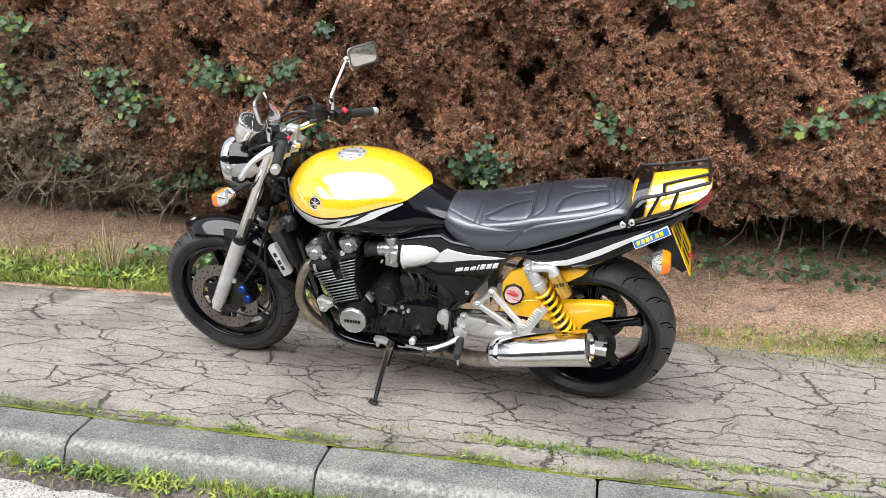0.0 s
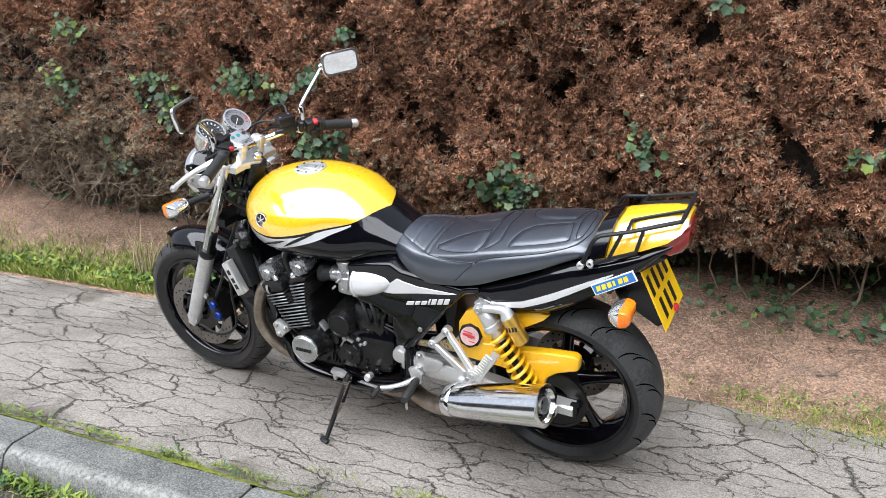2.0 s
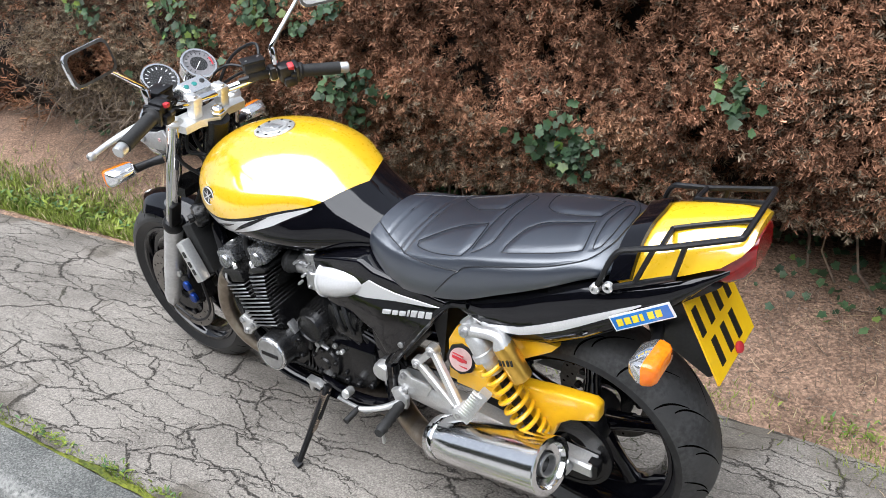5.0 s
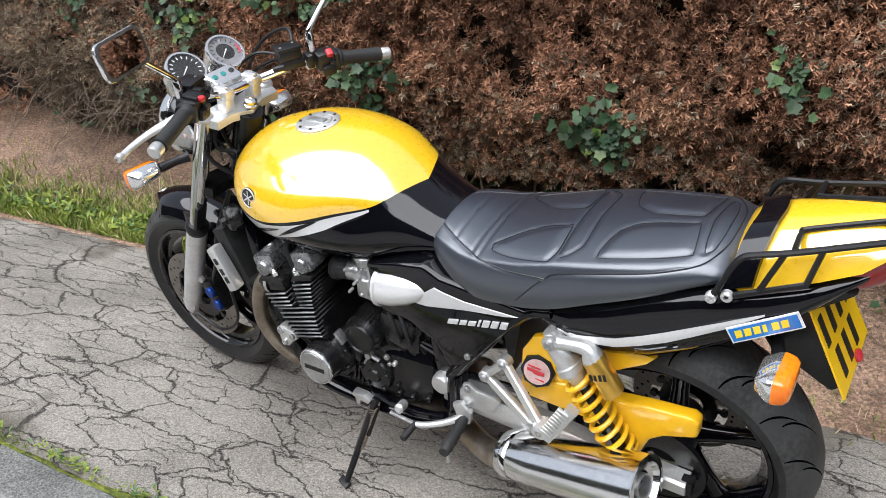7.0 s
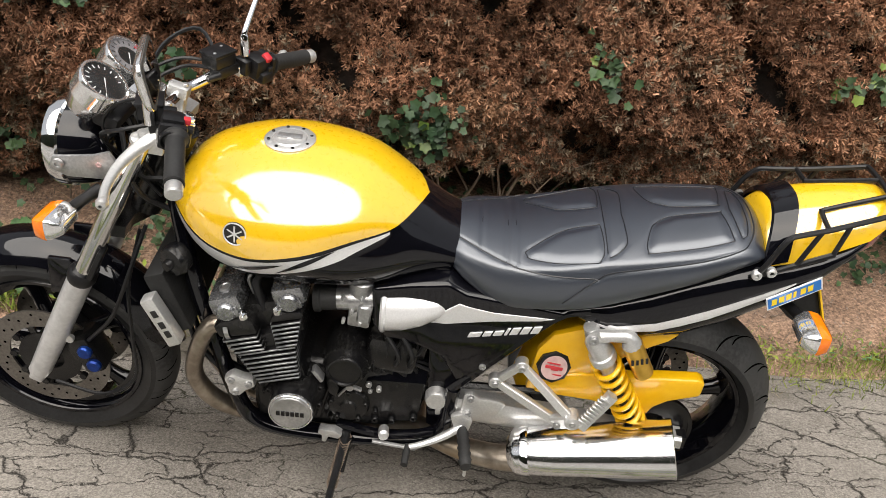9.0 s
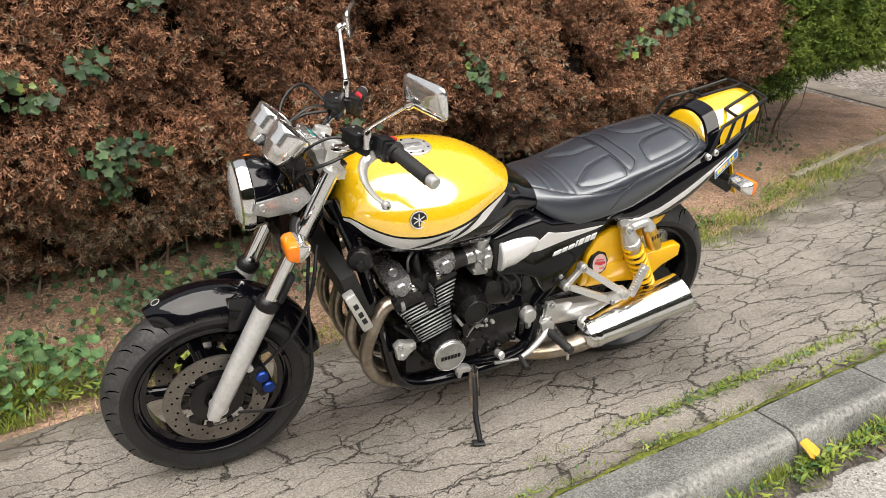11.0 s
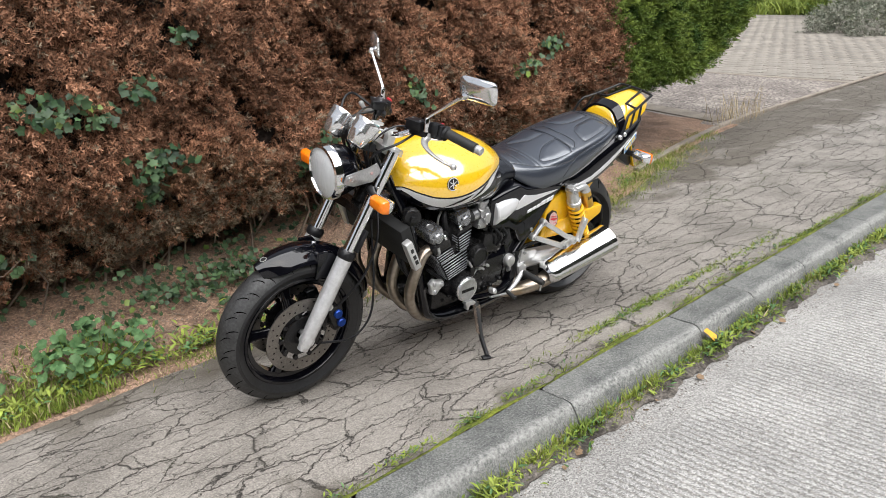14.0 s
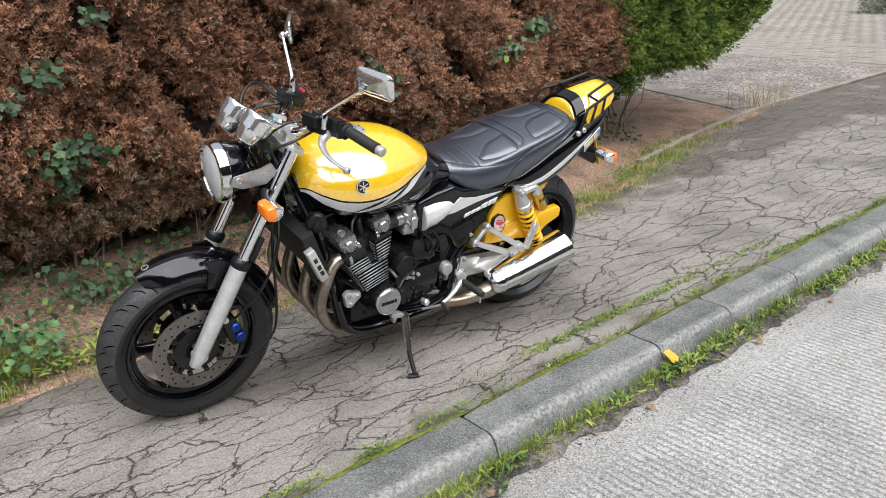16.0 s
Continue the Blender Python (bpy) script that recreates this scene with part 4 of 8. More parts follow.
AMBER = surf("amber_lens", (0.85, 0.17, 0.004), (0.92, 0.24, 0.008), 120, 0.14, 0, 0.2, 0.001, 20, coat=0.8)
REDLENS = surf("red_lens", (0.2, 0.004, 0.006), (0.3, 0.008, 0.01), 80, 0.12, 0, 0.1, 0.001, 10, coat=0.9)
GOLD = surf("gold_anodised", (0.72, 0.42, 0.07), (0.8, 0.49, 0.1), 80, 0.3, 0.9, 0, big=6)
SPRING = surf("spring_yellow", (0.75, 0.4, 0.004), (0.84, 0.47, 0.006), 60, 0.3, 0, 0, big=9, coat=0.6)
HEADER = surf("heated_steel", (0.27, 0.225, 0.18), (0.46, 0.4, 0.33), 40, 0.3, 0.9, 0.1, 0.0006, 7, (0.3, 0.22, 0.13))
DISC = surf("brake_steel", (0.17, 0.158, 0.145), (0.27, 0.25, 0.23), 140, 0.38, 0.9, 0.2, 0.0004, 10)
BLUE = surf("blue_anodised", (0.006, 0.03, 0.19), (0.012, 0.06, 0.3), 90, 0.3, 0.6, 0, big=9)
PLATE = surf("plate_yellow", (0.85, 0.5, 0.0), (0.88, 0.54, 0.005), 40, 0.35, 0, 0, big=6, coat=0.5)
INK = surf("black_print", (0.008, 0.008, 0.008), (0.014, 0.014, 0.014), 90, 0.4)
STICK = surf("blue_sticker", (0.01, 0.15, 0.52), (0.015, 0.2, 0.6), 60, 0.35, 0, 0, coat=0.5)
STICK_Y = surf("yellow_print", (0.9, 0.66, 0.02), (0.93, 0.7, 0.04), 60, 0.4)
WHITE = surf("white_print", (0.75, 0.75, 0.75), (0.82, 0.82, 0.82), 60, 0.4)
PINK = surf("paper_disc", (0.48, 0.3, 0.29), (0.6, 0.43, 0.41), 60, 0.4, coat=0.6)
REDPRINT = surf("red_print", (0.45, 0.02, 0.03), (0.55, 0.035, 0.045), 60, 0.4)
TEAL = surf("teal_lamp", (0.02, 0.16, 0.15), (0.03, 0.22, 0.2), 60, 0.2, coat=0.5)
RADIATOR = surf("cooler_core", (0.003, 0.003, 0.003), (0.012, 0.012, 0.012), 200, 0.7, 0.0, 0.6, 0.002, 20, stretch=(1, 0.15, 1))
POLISHED = surf("polished_silver", (0.8, 0.8, 0.8), (0.86, 0.86, 0.86), 60, 0.13, 0.9, 0, big=6, coat=0.4)
DIAL_GREY = surf("dial_grey", (0.17, 0.165, 0.175), (0.22, 0.215, 0.225), 60, 0.4)
RIM_GREY = surf("dull_grey_rim", (0.07, 0.066, 0.06), (0.13, 0.125, 0.115), 90, 0.5, 0.3, 0, big=9)
MIRROR = surf("mirror_glass", (0.9, 0.9, 0.9), (0.92, 0.92, 0.92), 20, 0.02, 1.0, 0)
FROST = surf("ribbed_lens", (0.85, 0.87, 0.88), (0.92, 0.93, 0.94), 60, 0.1, 0, 1.0, 0.004, 12, coat=1.0, stretch=(1, 3, 0.15))
FROST.node_tree.nodes["Principled BSDF"].inputs["Transmission Weight"].default_value = 0.35
FROST.node_tree.nodes["Principled BSDF"].inputs["IOR"].default_value = 1.3
glass = bpy.data.materials.new("clear_glass")
glass.use_nodes = True
gb = glass.node_tree.nodes["Principled BSDF"]
gb.inputs["Transmission Weight"].default_value, gb.inputs["Roughness"].default_value, gb.inputs["IOR"].default_value = 1.0, 0.03, 1.35

# ---- motorcycle: shape helpers ----
bike = tagged(new("motorcycle"), "yellow and black naked motorcycle leaning on its side stand", "motorcycle")
bike.matrix_world = pose(-0.24, 3.125, -0.002, 0, 0, -3.4) @ pose(0, 0, 0, 12.8, 0, 0)
AXIS_P, AXIS_D = Vector((-0.366, 0, 0.938)), Vector((0.446, 0, 0.895))
STEER = Matrix.Translation(AXIS_P) @ Matrix.Rotation(radians(-4.0), 4, AXIS_D) @ Matrix.Translation(-AXIS_P)
WHEEL_TURN = Matrix.Translation(AXIS_P) @ Matrix.Rotation(radians(-2.0), 4, AXIS_D) @ Matrix.Translation(-AXIS_P)


SPREAD = False


def part(name, bm, material, parent=None, label="", turn=None, sharp=38):
    """Links a bmesh as one mesh object under a thing or a part."""
    if turn is not None:
        bm.transform(turn)
    if SPREAD:  # the machine widens towards its foot
        for v in bm.verts:
            if turn is None:
                v.co.y *= 1 + 0.37 * max(0.0, 0.93 - v.co.z)
            v.co.z += 0.018 if turn is None else 0.011
    bmesh.ops.recalc_face_normals(bm, faces=bm.faces)
    me = bpy.data.meshes.new(name)
    bm.to_mesh(me)
    bm.free()
    me.materials.append(material)
    me.polygons.foreach_set("use_smooth", [True] * len(me.polygons))
    me.set_sharp_from_angle(angle=radians(sharp))
    ob = new(name, me)
    ob.parent = parent or bike
    if label:
        ob["label"] = label
    return ob


def merge(*bms):
    out = bmesh.new()
    for b in bms:
        me = bpy.data.meshes.new("tmp")
        b.to_mesh(me)
        out.from_mesh(me)
        b.free()
        bpy.data.meshes.remove(me)
    return out


def soften(bm, w, seg=2, angle=30):
    es = [e for e in bm.edges if len(e.link_faces) == 2 and e.calc_face_angle(0) > radians(angle)]
    if w and es:
        bmesh.ops.bevel(bm, geom=es, offset=w, segments=seg, affect="EDGES", profile=0.6, clamp_overlap=True)
    return bm


def box(c, s, rot=(0, 0, 0), bev=0.004, seg=2):
    bm = bmesh.new()
    bmesh.ops.create_cube(bm, size=1, matrix=pose(*c, *rot) @ Matrix.Diagonal((*s, 1)))
    return soften(bm, bev, seg)


def smooth_path(pts, k):
    """Catmull-Rom through the points."""
    P = [Vector(p) for p in pts]
    if k <= 1 or len(P) < 3:
        return P
    Q = [P[0] * 2 - P[1]] + P + [P[-1] * 2 - P[-2]]
    out = []
    for i in range(1, len(Q) - 2):
        a, b, c, d = Q[i - 1:i + 3]
        for j in range(k):
            t = j / k
            out.append(0.5 * ((2 * b) + (c - a) * t + (2 * a - 5 * b + 4 * c - d) * t * t + (3 * b - a - 3 * c + d) * t ** 3))
    return out + [P[-1]]


def loft(rings, cap=True, closed=True):
    bm = bmesh.new()
    rows = [[bm.verts.new(p) for p in r] for r in rings]
    n = len(rows[0])
    for a, b in zip(rows, rows[1:]):
        for k in range(n if closed else n - 1):
            bm.faces.new((a[k], a[(k + 1) % n], b[(k + 1) % n], b[k]))
    if cap and closed:
        bm.faces.new(rows[0][::-1])
        bm.faces.new(rows[-1])
    return bm


def tube(pts, r, n=10, k=4, flat=1.0, up=None):
    """A round or oval bar along a smooth path. r: one radius, or one at each given point."""
    P = smooth_path(pts, k)
    rs = list(r) if isinstance(r, (list, tuple)) else [r] * len(pts)
    R = np.interp(np.linspace(0, 1, len(P)), np.linspace(0, 1, len(rs)), rs)
    rings, a = [], None
    for i, p in enumerate(P):
        d = (P[min(i + 1, len(P) - 1)] - P[max(i - 1, 0)]).normalized()
        if a is None:
            a = (Vector(up).cross(d) if up else d.orthogonal()).normalized()
        a = (a - d * a.dot(d)).normalized()
        b = d.cross(a)
        rings.append([p + (a * math.cos(t) + b * math.sin(t) * flat) * R[i] for t in [2 * math.pi * j / n for j in range(n)]])
    return loft(rings)


def lathe(profile, origin, axis, n=32, closed=False):
    """Turns (along, radius) pairs round an axis."""
    d = Vector(axis).normalized()
    a = d.orthogonal().normalized()
    if abs(d.y) > 0.9:
        a = Vector((1, 0, 0))
        a = (a - d * a.dot(d)).normalized()
    b = d.cross(a)
    o = Vector(origin)
    pr = list(profile) + ([profile[0]] if closed else [])
    bm = bmesh.new()
    rows = []
    for h, r in pr:
        if r < 1e-6:
            rows.append([bm.verts.new(o + d * h)])
        else:
            rows.append([bm.verts.new(o + d * h + (a * math.cos(t) + b * math.sin(t)) * r) for t in [2 * math.pi * j / n for j in range(n)]])
    for p, q in zip(rows, rows[1:]):
        for k in range(n):
            j = (k + 1) % n
            if len(p) == 1 and len(q) == 1:
                continue
            if len(p) == 1:
                bm.faces.new((p[0], q[j], q[k]))
            elif len(q) == 1:
                bm.faces.new((p[k], p[j], q[0]))
            else:
                bm.faces.new((p[k], p[j], q[j], q[k]))
    if closed:
        bmesh.ops.remove_doubles(bm, verts=bm.verts, dist=1e-6)
    return bm


def prism(outline, y0, y1, bev=0.004, seg=2, skew=0.0):
    """A plate with an outline in x and z, from y0 to y1; skew widens the far face."""
    bm = bmesh.new()
    f = [bm.verts.new((x, y0, z)) for x, z in outline]
    cx, cz = sum(p[0] for p in outline) / len(outline), sum(p[1] for p in outline) / len(outline)
    g = [bm.verts.new((cx + (x - cx) * (1 + skew), y1, cz + (z - cz) * (1 + skew))) for x, z in outline]
    bm.faces.new(f)
    bm.faces.new(g[::-1])
    n = len(f)
    for k in range(n):
        bm.faces.new((f[k], g[k], g[(k + 1) % n], f[(k + 1) % n]))
    bmesh.ops.recalc_face_normals(bm, faces=bm.faces)
    return soften(bm, bev, seg)


def mirrored(fn):
    for s in (-1, 1):
        fn(s)


def curve(x, xs, vs):
    """Smooth curve through a few knots."""
    x = min(max(x, xs[0]), xs[-1])
    for i in range(len(xs) - 1):
        if x <= xs[i + 1]:
            break
    m = []
    for k in (i, i + 1):
        a, b = max(k - 1, 0), min(k + 1, len(xs) - 1)
        m.append((vs[b] - vs[a]) / (xs[b] - xs[a]))
    h = xs[i + 1] - xs[i]
    t = (x - xs[i]) / h
    return (2 * t ** 3 - 3 * t * t + 1) * vs[i] + (t ** 3 - 2 * t * t + t) * h * m[0] + (-2 * t ** 3 + 3 * t * t) * vs[i + 1] + (t ** 3 - t * t) * h * m[1]


def strap_bar(p0, p1, r):
    """A short flattened bar between two points."""
    return tube([p0, p1], r, 8, 1)


def bolt(p, axis, r, h, parent=None, mat_=None, turn=None, name="bolt"):
    return part(name, lathe([(0, r * 1.0), (h * 0.8, r), (h, r * 0.8), (h, r * 0.45), (h * 0.6, r * 0.4), (h * 0.6, 0)], p, axis, 12), mat_ or ALU, parent, turn=turn)


# ---- wheels ----
def wheel(name, cx, R, W, rimw, turn, label):
    c = Vector((cx, 0, R))
    K = R / 0.302
    hub = part(name, lathe([(-0.06, 0.02), (-0.06, 0.045), (-0.04, 0.055), (0.04, 0.055), (0.06, 0.045), (0.06, 0.02)], c, (0, 1, 0), 24), PLASTIC, None, label, turn)
    h = W / 2
    knots = [0, 0.25, 0.45, 0.62, 0.75, 0.87, 0.95, 1]
    drops = [d * (0.062 if W > 0.15 else 0.048) for d in (0, 0.045, 0.15, 0.29, 0.44, 0.64, 0.84, 1.06)]
    crown = [(q * h, R - d) for q, d in zip(knots, drops)]
    prof = [(-rimw * 0.44, 0.213 * K), (-h * 0.74, 0.224 * K)] + [(-a, r) for a, r in crown[:4:-1]] + [(0, R - 0.03)] + crown[5:] + [(h * 0.74, 0.224 * K), (rimw * 0.44, 0.213 * K)]
    ty = part("tyre", lathe(prof, c, (0, 1, 0), 120, True), SIDEWALL, hub, "black rubber road tyre", turn)
    band = [(-a, r) for a, r in crown[6::-1]] + crown[1:7]
    # tread coloured paler than the sidewall: wear, and sky light painted in
    part("tread", lathe([(a, r + 0.0003) for a, r in band] + [(0.8 * band[-1][0], R - 0.045), (0.8 * band[0][0], R - 0.045)], c, (0, 1, 0), 120, True), TREAD_LIT, hub, "worn grey-black tread", turn)
    # tread grooves: strips of painted shade, sweeping from near the middle to the shoulder
    gv, gf = [], []

    def at(a, y, lift):
        r = float(np.interp(abs(y), [k * h for k in knots], [R - d for d in drops])) + lift
        return (cx + r * math.cos(a), y, R + r * math.sin(a))
    lead = 1 if turn is None else -1
    count = 32 if turn is None else 46
    for k in range(count):
        for s in (-1, 1):
            a0 = 2 * math.pi * (k + (0.5 if s > 0 else 0)) / count
            q0, q1, sweep = (((0.1, 0.72, 0.24), (0.42, 0.93, 0.16)) if turn is None else ((0.2, 0.72, 0.1), (0.5, 0.93, 0.07)))[k % 2]
            i0 = len(gv)
            n = 11
            for j in range(n + 1):
                t = j / n
                q = q0 + (q1 - q0) * t
                a = a0 + lead * sweep * (1 - (1 - t) ** 1.8)
                w = (0.0085 if turn is None else 0.0065) * (0.25 + math.sin(math.pi * (0.1 + 0.8 * t)))
                gv += [at(a - w, s * q * h, 0.0013), at(a + w, s * q * h, 0.0013)]
            for j in range(n):
                q = i0 + 2 * j
                gf.append((q, q + 1, q + 3, q + 2))
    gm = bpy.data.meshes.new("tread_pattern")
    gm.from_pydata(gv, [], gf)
    gm.materials.append(RECESS_SHADE)
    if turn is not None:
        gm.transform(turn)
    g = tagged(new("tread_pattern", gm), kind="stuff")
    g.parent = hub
    b = rimw / 2
    rp = [(u, r * K) for u, r in [(-b, 0.224), (-b - 0.004, 0.221), (-b - 0.003, 0.212), (-b + 0.004, 0.207), (-b + 0.02, 0.202), (-0.02, 0.186), (0.02, 0.186), (b - 0.02, 0.202), (b - 0.004, 0.207), (b + 0.003, 0.212), (b + 0.004, 0.221), (b, 0.224),
          (b - 0.02, 0.215), (0.02, 0.2), (-0.02, 0.2), (-b + 0.02, 0.215)]]
    part("rim", lathe(rp, c, (0, 1, 0), 64, True), BLACKP, hub, "glossy black cast rim", turn)
    for k in range(5):
        a = 2 * math.pi * k / 5 + (0.55 if R < 0.3 else 0.25)
        rad, tan = Vector((math.cos(a), 0, math.sin(a))), Vector((-math.sin(a), 0, math.cos(a)))
        rings = []
        for t, w, d in ((0.042, 0.030, 0.026), (0.08, 0.022, 0.02), (0.13, 0.019, 0.017), (0.17, 0.022, 0.018), (0.195, 0.034, 0.022)):
            o = c + rad * t * K
            rings.append([o + tan * w * math.cos(q) + Vector((0, d * math.sin(q), 0)) for q in [2 * math.pi * j / 10 for j in range(10)]])
        part("spoke", loft(rings), BLACKP, hub, turn=turn)
    return hub, c


fw, FC = wheel("front_wheel", -0.745, 0.295, 0.118, 0.086, WHEEL_TURN, "black cast front wheel with a road tyre")
rw, RC = wheel("rear_wheel", 0.71, 0.308, 0.178, 0.125, None, "black cast rear wheel with a wide road tyre")


def brake_disc(c, y, r0, r1, parent, turn, name="brake_disc"):
    n = 72
    bm = lathe([(-0.0025, r0), (-0.0025, r1), (0.0025, r1), (0.0025, r0)], (c.x, y, c.z), (0, 1, 0), n, True)
    d = part(name, bm, DISC, parent, "drilled steel brake disc", turn)
    hv = []
    bm = bmesh.new()
    # flat near-black discs on both faces paint the shade in the drilled holes
    for k in range(40):
        rr_ = r0 + (r1 - r0) * (0.25, 0.5, 0.75)[k % 3]
        a = 2 * math.pi * k / 40
        for s in (-1, 1):
            bmesh.ops.create_circle(bm, cap_ends=True, radius=0.0036, segments=8, matrix=Matrix.Translation((c.x + rr_ * math.cos(a), y + s * 0.0031, c.z + rr_ * math.sin(a))) @ pose(0, 0, 0, 90, 0, 0))
    tagged(part("hole_shades", bm, RECESS_SHADE, d, turn=turn), kind="stuff")
    bm = bmesh.new()
    bms = [lathe([(-0.004, 0.035), (-0.004, r0 - 0.022), (0.004, r0 - 0.022), (0.004, 0.035)], (c.x, y, c.z), (0, 1, 0), 32, True)]
    for k in range(10):
        a = 2 * math.pi * k / 10
        bms.append(lathe([(-0.006, 0.0), (-0.006, 0.009), (0.006, 0.009), (0.006, 0.0)], (c.x + (r0 - 0.008) * math.cos(a), y, c.z + (r0 - 0.008) * math.sin(a)), (0, 1, 0), 10))
        bms.append(box((c.x + (r0 - 0.02) * math.cos(a), y, c.z + (r0 - 0.02) * math.sin(a)), (0.03, 0.006, 0.012), (0, -math.degrees(a), 0), 0.001, 1))
    part("carrier", merge(*bms), ENGINE, d, turn=turn)
    return d


for s in (-1, 1):
    brake_disc(FC, 0.066 * s, 0.098, 0.146, fw, WHEEL_TURN)
brake_disc(RC, 0.085, 0.09, 0.132, rw, None)
part("rear_sprocket", lathe([(-0.004, 0.05), (-0.004, 0.098), (0.004, 0.098), (0.004, 0.05)], (RC.x, -0.112, RC.z), (0, 1, 0), 44, True), ENGINE, rw, "dark greasy rear sprocket")
chain = tube([(RC.x - 0.01, -0.112, RC.z + 0.1), (0.45, -0.112, 0.395), (0.2, -0.112, 0.385)], 0.009, 6, 3, 0.6)
chain2 = tube([(RC.x - 0.01, -0.112, RC.z - 0.1), (0.45, -0.112, 0.27), (0.2, -0.112, 0.315)], 0.009, 6, 3, 0.6)
ring = lathe([(-0.006, 0.096), (-0.006, 0.106), (0.006, 0.106), (0.006, 0.096)], (RC.x, -0.112, RC.z), (0, 1, 0), 40, True)
part("chain", merge(chain, chain2, ring), ENGINE, None, "dark oily drive chain")

SPREAD = True
# ---- forks, mudguard, front brake ----
FX, FZ = -0.75, 0.285
UP = Vector((0.446, 0, 0.895))


def fork(s):
    y = 0.103 * s
    o = Vector((FX, y, FZ))
    leg = part("fork_leg", tube([o - UP * 0.03, o + UP * 0.0, o + UP * 0.14, o + UP * 0.335], [0.02, 0.026, 0.0285, 0.0285], 16, 1), FORKP, None, "silver-painted lower fork leg", WHEEL_TURN)
    part("axle_clamp", merge(lathe([(-0.016, 0), (-0.016, 0.024), (0.016, 0.024), (0.016, 0)], o, (0, 1, 0), 20), box(o - UP * 0.028 + Vector((0, 0, 0)), (0.034, 0.028, 0.03), (0, 26.5, 0), 0.006)), FORKP, leg, turn=WHEEL_TURN)
    part("axle_bolt", lathe([(0, 0.012), (0.006, 0.012), (0.006, 0.006), (0.002, 0.006), (0.002, 0)], o + Vector((0, 0.016 * s, 0)), (0, s, 0), 12), ALU, leg, turn=WHEEL_TURN)
    part("dust_seal", tube([o + UP * 0.325, o + UP * 0.335, o + UP * 0.35, o + UP * 0.357], [0.0285, 0.032, 0.032, 0.027], 16, 1), PLASTIC, leg, turn=WHEEL_TURN)
    part("fork_tube", tube([o + UP * 0.35, o + UP * 0.735], 0.0215, 16, 1), CHROME, leg, "chrome upper fork tube", WHEEL_TURN)
    part("fork_guard", box(o + UP * 0.395 + Vector((0.022, 0.012 * s, 0)), (0.012, 0.035, 0.085), (0, 26.5, 0), 0.004), PLASTIC, leg, turn=WHEEL_TURN)
    part("fork_cap", lathe([(0, 0.0225), (0.008, 0.0225), (0.011, 0.019), (0.013, 0.011), (0.018, 0.01), (0.018, 0)], o + UP * 0.735, UP, 18), ALU, leg, turn=WHEEL_TURN)
    # brake caliper behind the leg
    c = Vector((FC.x + 0.115, 0.072 * s, FC.z + 0.045))
    cal = part("brake_caliper", merge(box(c, (0.05, 0.075, 0.105), (0, -20, 0), 0.012), box(c + Vector((-0.03, 0, 0.0)), (0.05, 0.03, 0.07), (0, -20, 0), 0.006)), ENGINE, None, "black brake caliper with blue pots", WHEEL_TURN)
    for dz in (-0.02, 0.02):
        part("pot_cap", lathe([(0, 0.0175), (0.008, 0.0175), (0.012, 0.014), (0.012, 0)], c + Vector((0.01 - dz * 0.4, 0.036 * s, dz)), (0, s, 0), 16), BLUE, cal, "blue anodised cap", WHEEL_TURN)
    part("caliper_bolt", lathe([(0, 0.011), (0.01, 0.011), (0.01, 0)], c + Vector((-0.03, 0.03 * s, 0.055)), (0, s, 0), 10), ALU, cal, turn=WHEEL_TURN)


mirrored(fork)
part("axle_rod", lathe([(-0.1, 0), (-0.1, 0.012), (0.1, 0.012), (0.1, 0)], FC, (0, 1, 0), 14), ALU_DULL, fw, turn=WHEEL_TURN)

rings = []
for k in range(25):
    t = k / 24
    a = radians(119 + (-112) * t)
    R_ = 0.32 + 0.004 * math.sin(t * 3.14)
    w = 0.071 * min(1, 0.45 + (min(t, 1 - t)) * 5)
    row = []
    for q in np.linspace(-1, 1, 9):
        rr_ = R_ - 0.05 * abs(q) ** 2.6
        row.append((FC.x + rr_ * math.cos(a), w * q, FC.z + rr_ * math.sin(a)))
    for q in np.linspace(1, -1, 9):
        rr_ = R_ - 0.0035 - 0.05 * abs(q) ** 2.6
        row.append((FC.x + rr_ * math.cos(a), (w - 0.003) * q, FC.z + rr_ * math.sin(a)))
    rings.append(row)
mud = part("front_mudguard", loft(rings), BLACKP, None, "glossy black front mudguard", WHEEL_TURN)
for s in (-1, 1):
    part("mount", prism([(-0.7, 0.5), (-0.63, 0.5), (-0.615, 0.57), (-0.64, 0.6), (-0.69, 0.6)], s * 0.06, s * 0.072, 0.003), BLACKP, mud, turn=WHEEL_TURN)
a = radians(112)
badge_c, badge_d = FC + Vector((math.cos(a), 0, math.sin(a))) * 0.3185, Vector((math.cos(a), 0, math.sin(a)))
bdg = part("badge", lathe([(0, 0.0125), (0.002, 0.0125), (0.0025, 0.0)], badge_c, badge_d, 20), INK, mud, "small round black and silver badge", WHEEL_TURN)
part("badge_ring", lathe([(0.002, 0.0125), (0.0034, 0.0118), (0.0034, 0.0102), (0.002, 0.0098)], badge_c, badge_d, 20), ALU, bdg, turn=WHEEL_TURN)

# yokes
top = [(-0.098, -0.03), (-0.11, 0.0), (-0.1, 0.032), (-0.05, 0.03), (0, 0.05), (0.05, 0.03), (0.1, 0.032), (0.11, 0.0), (0.098, -0.03), (0.05, -0.03), (0, -0.022), (-0.05, -0.03)]


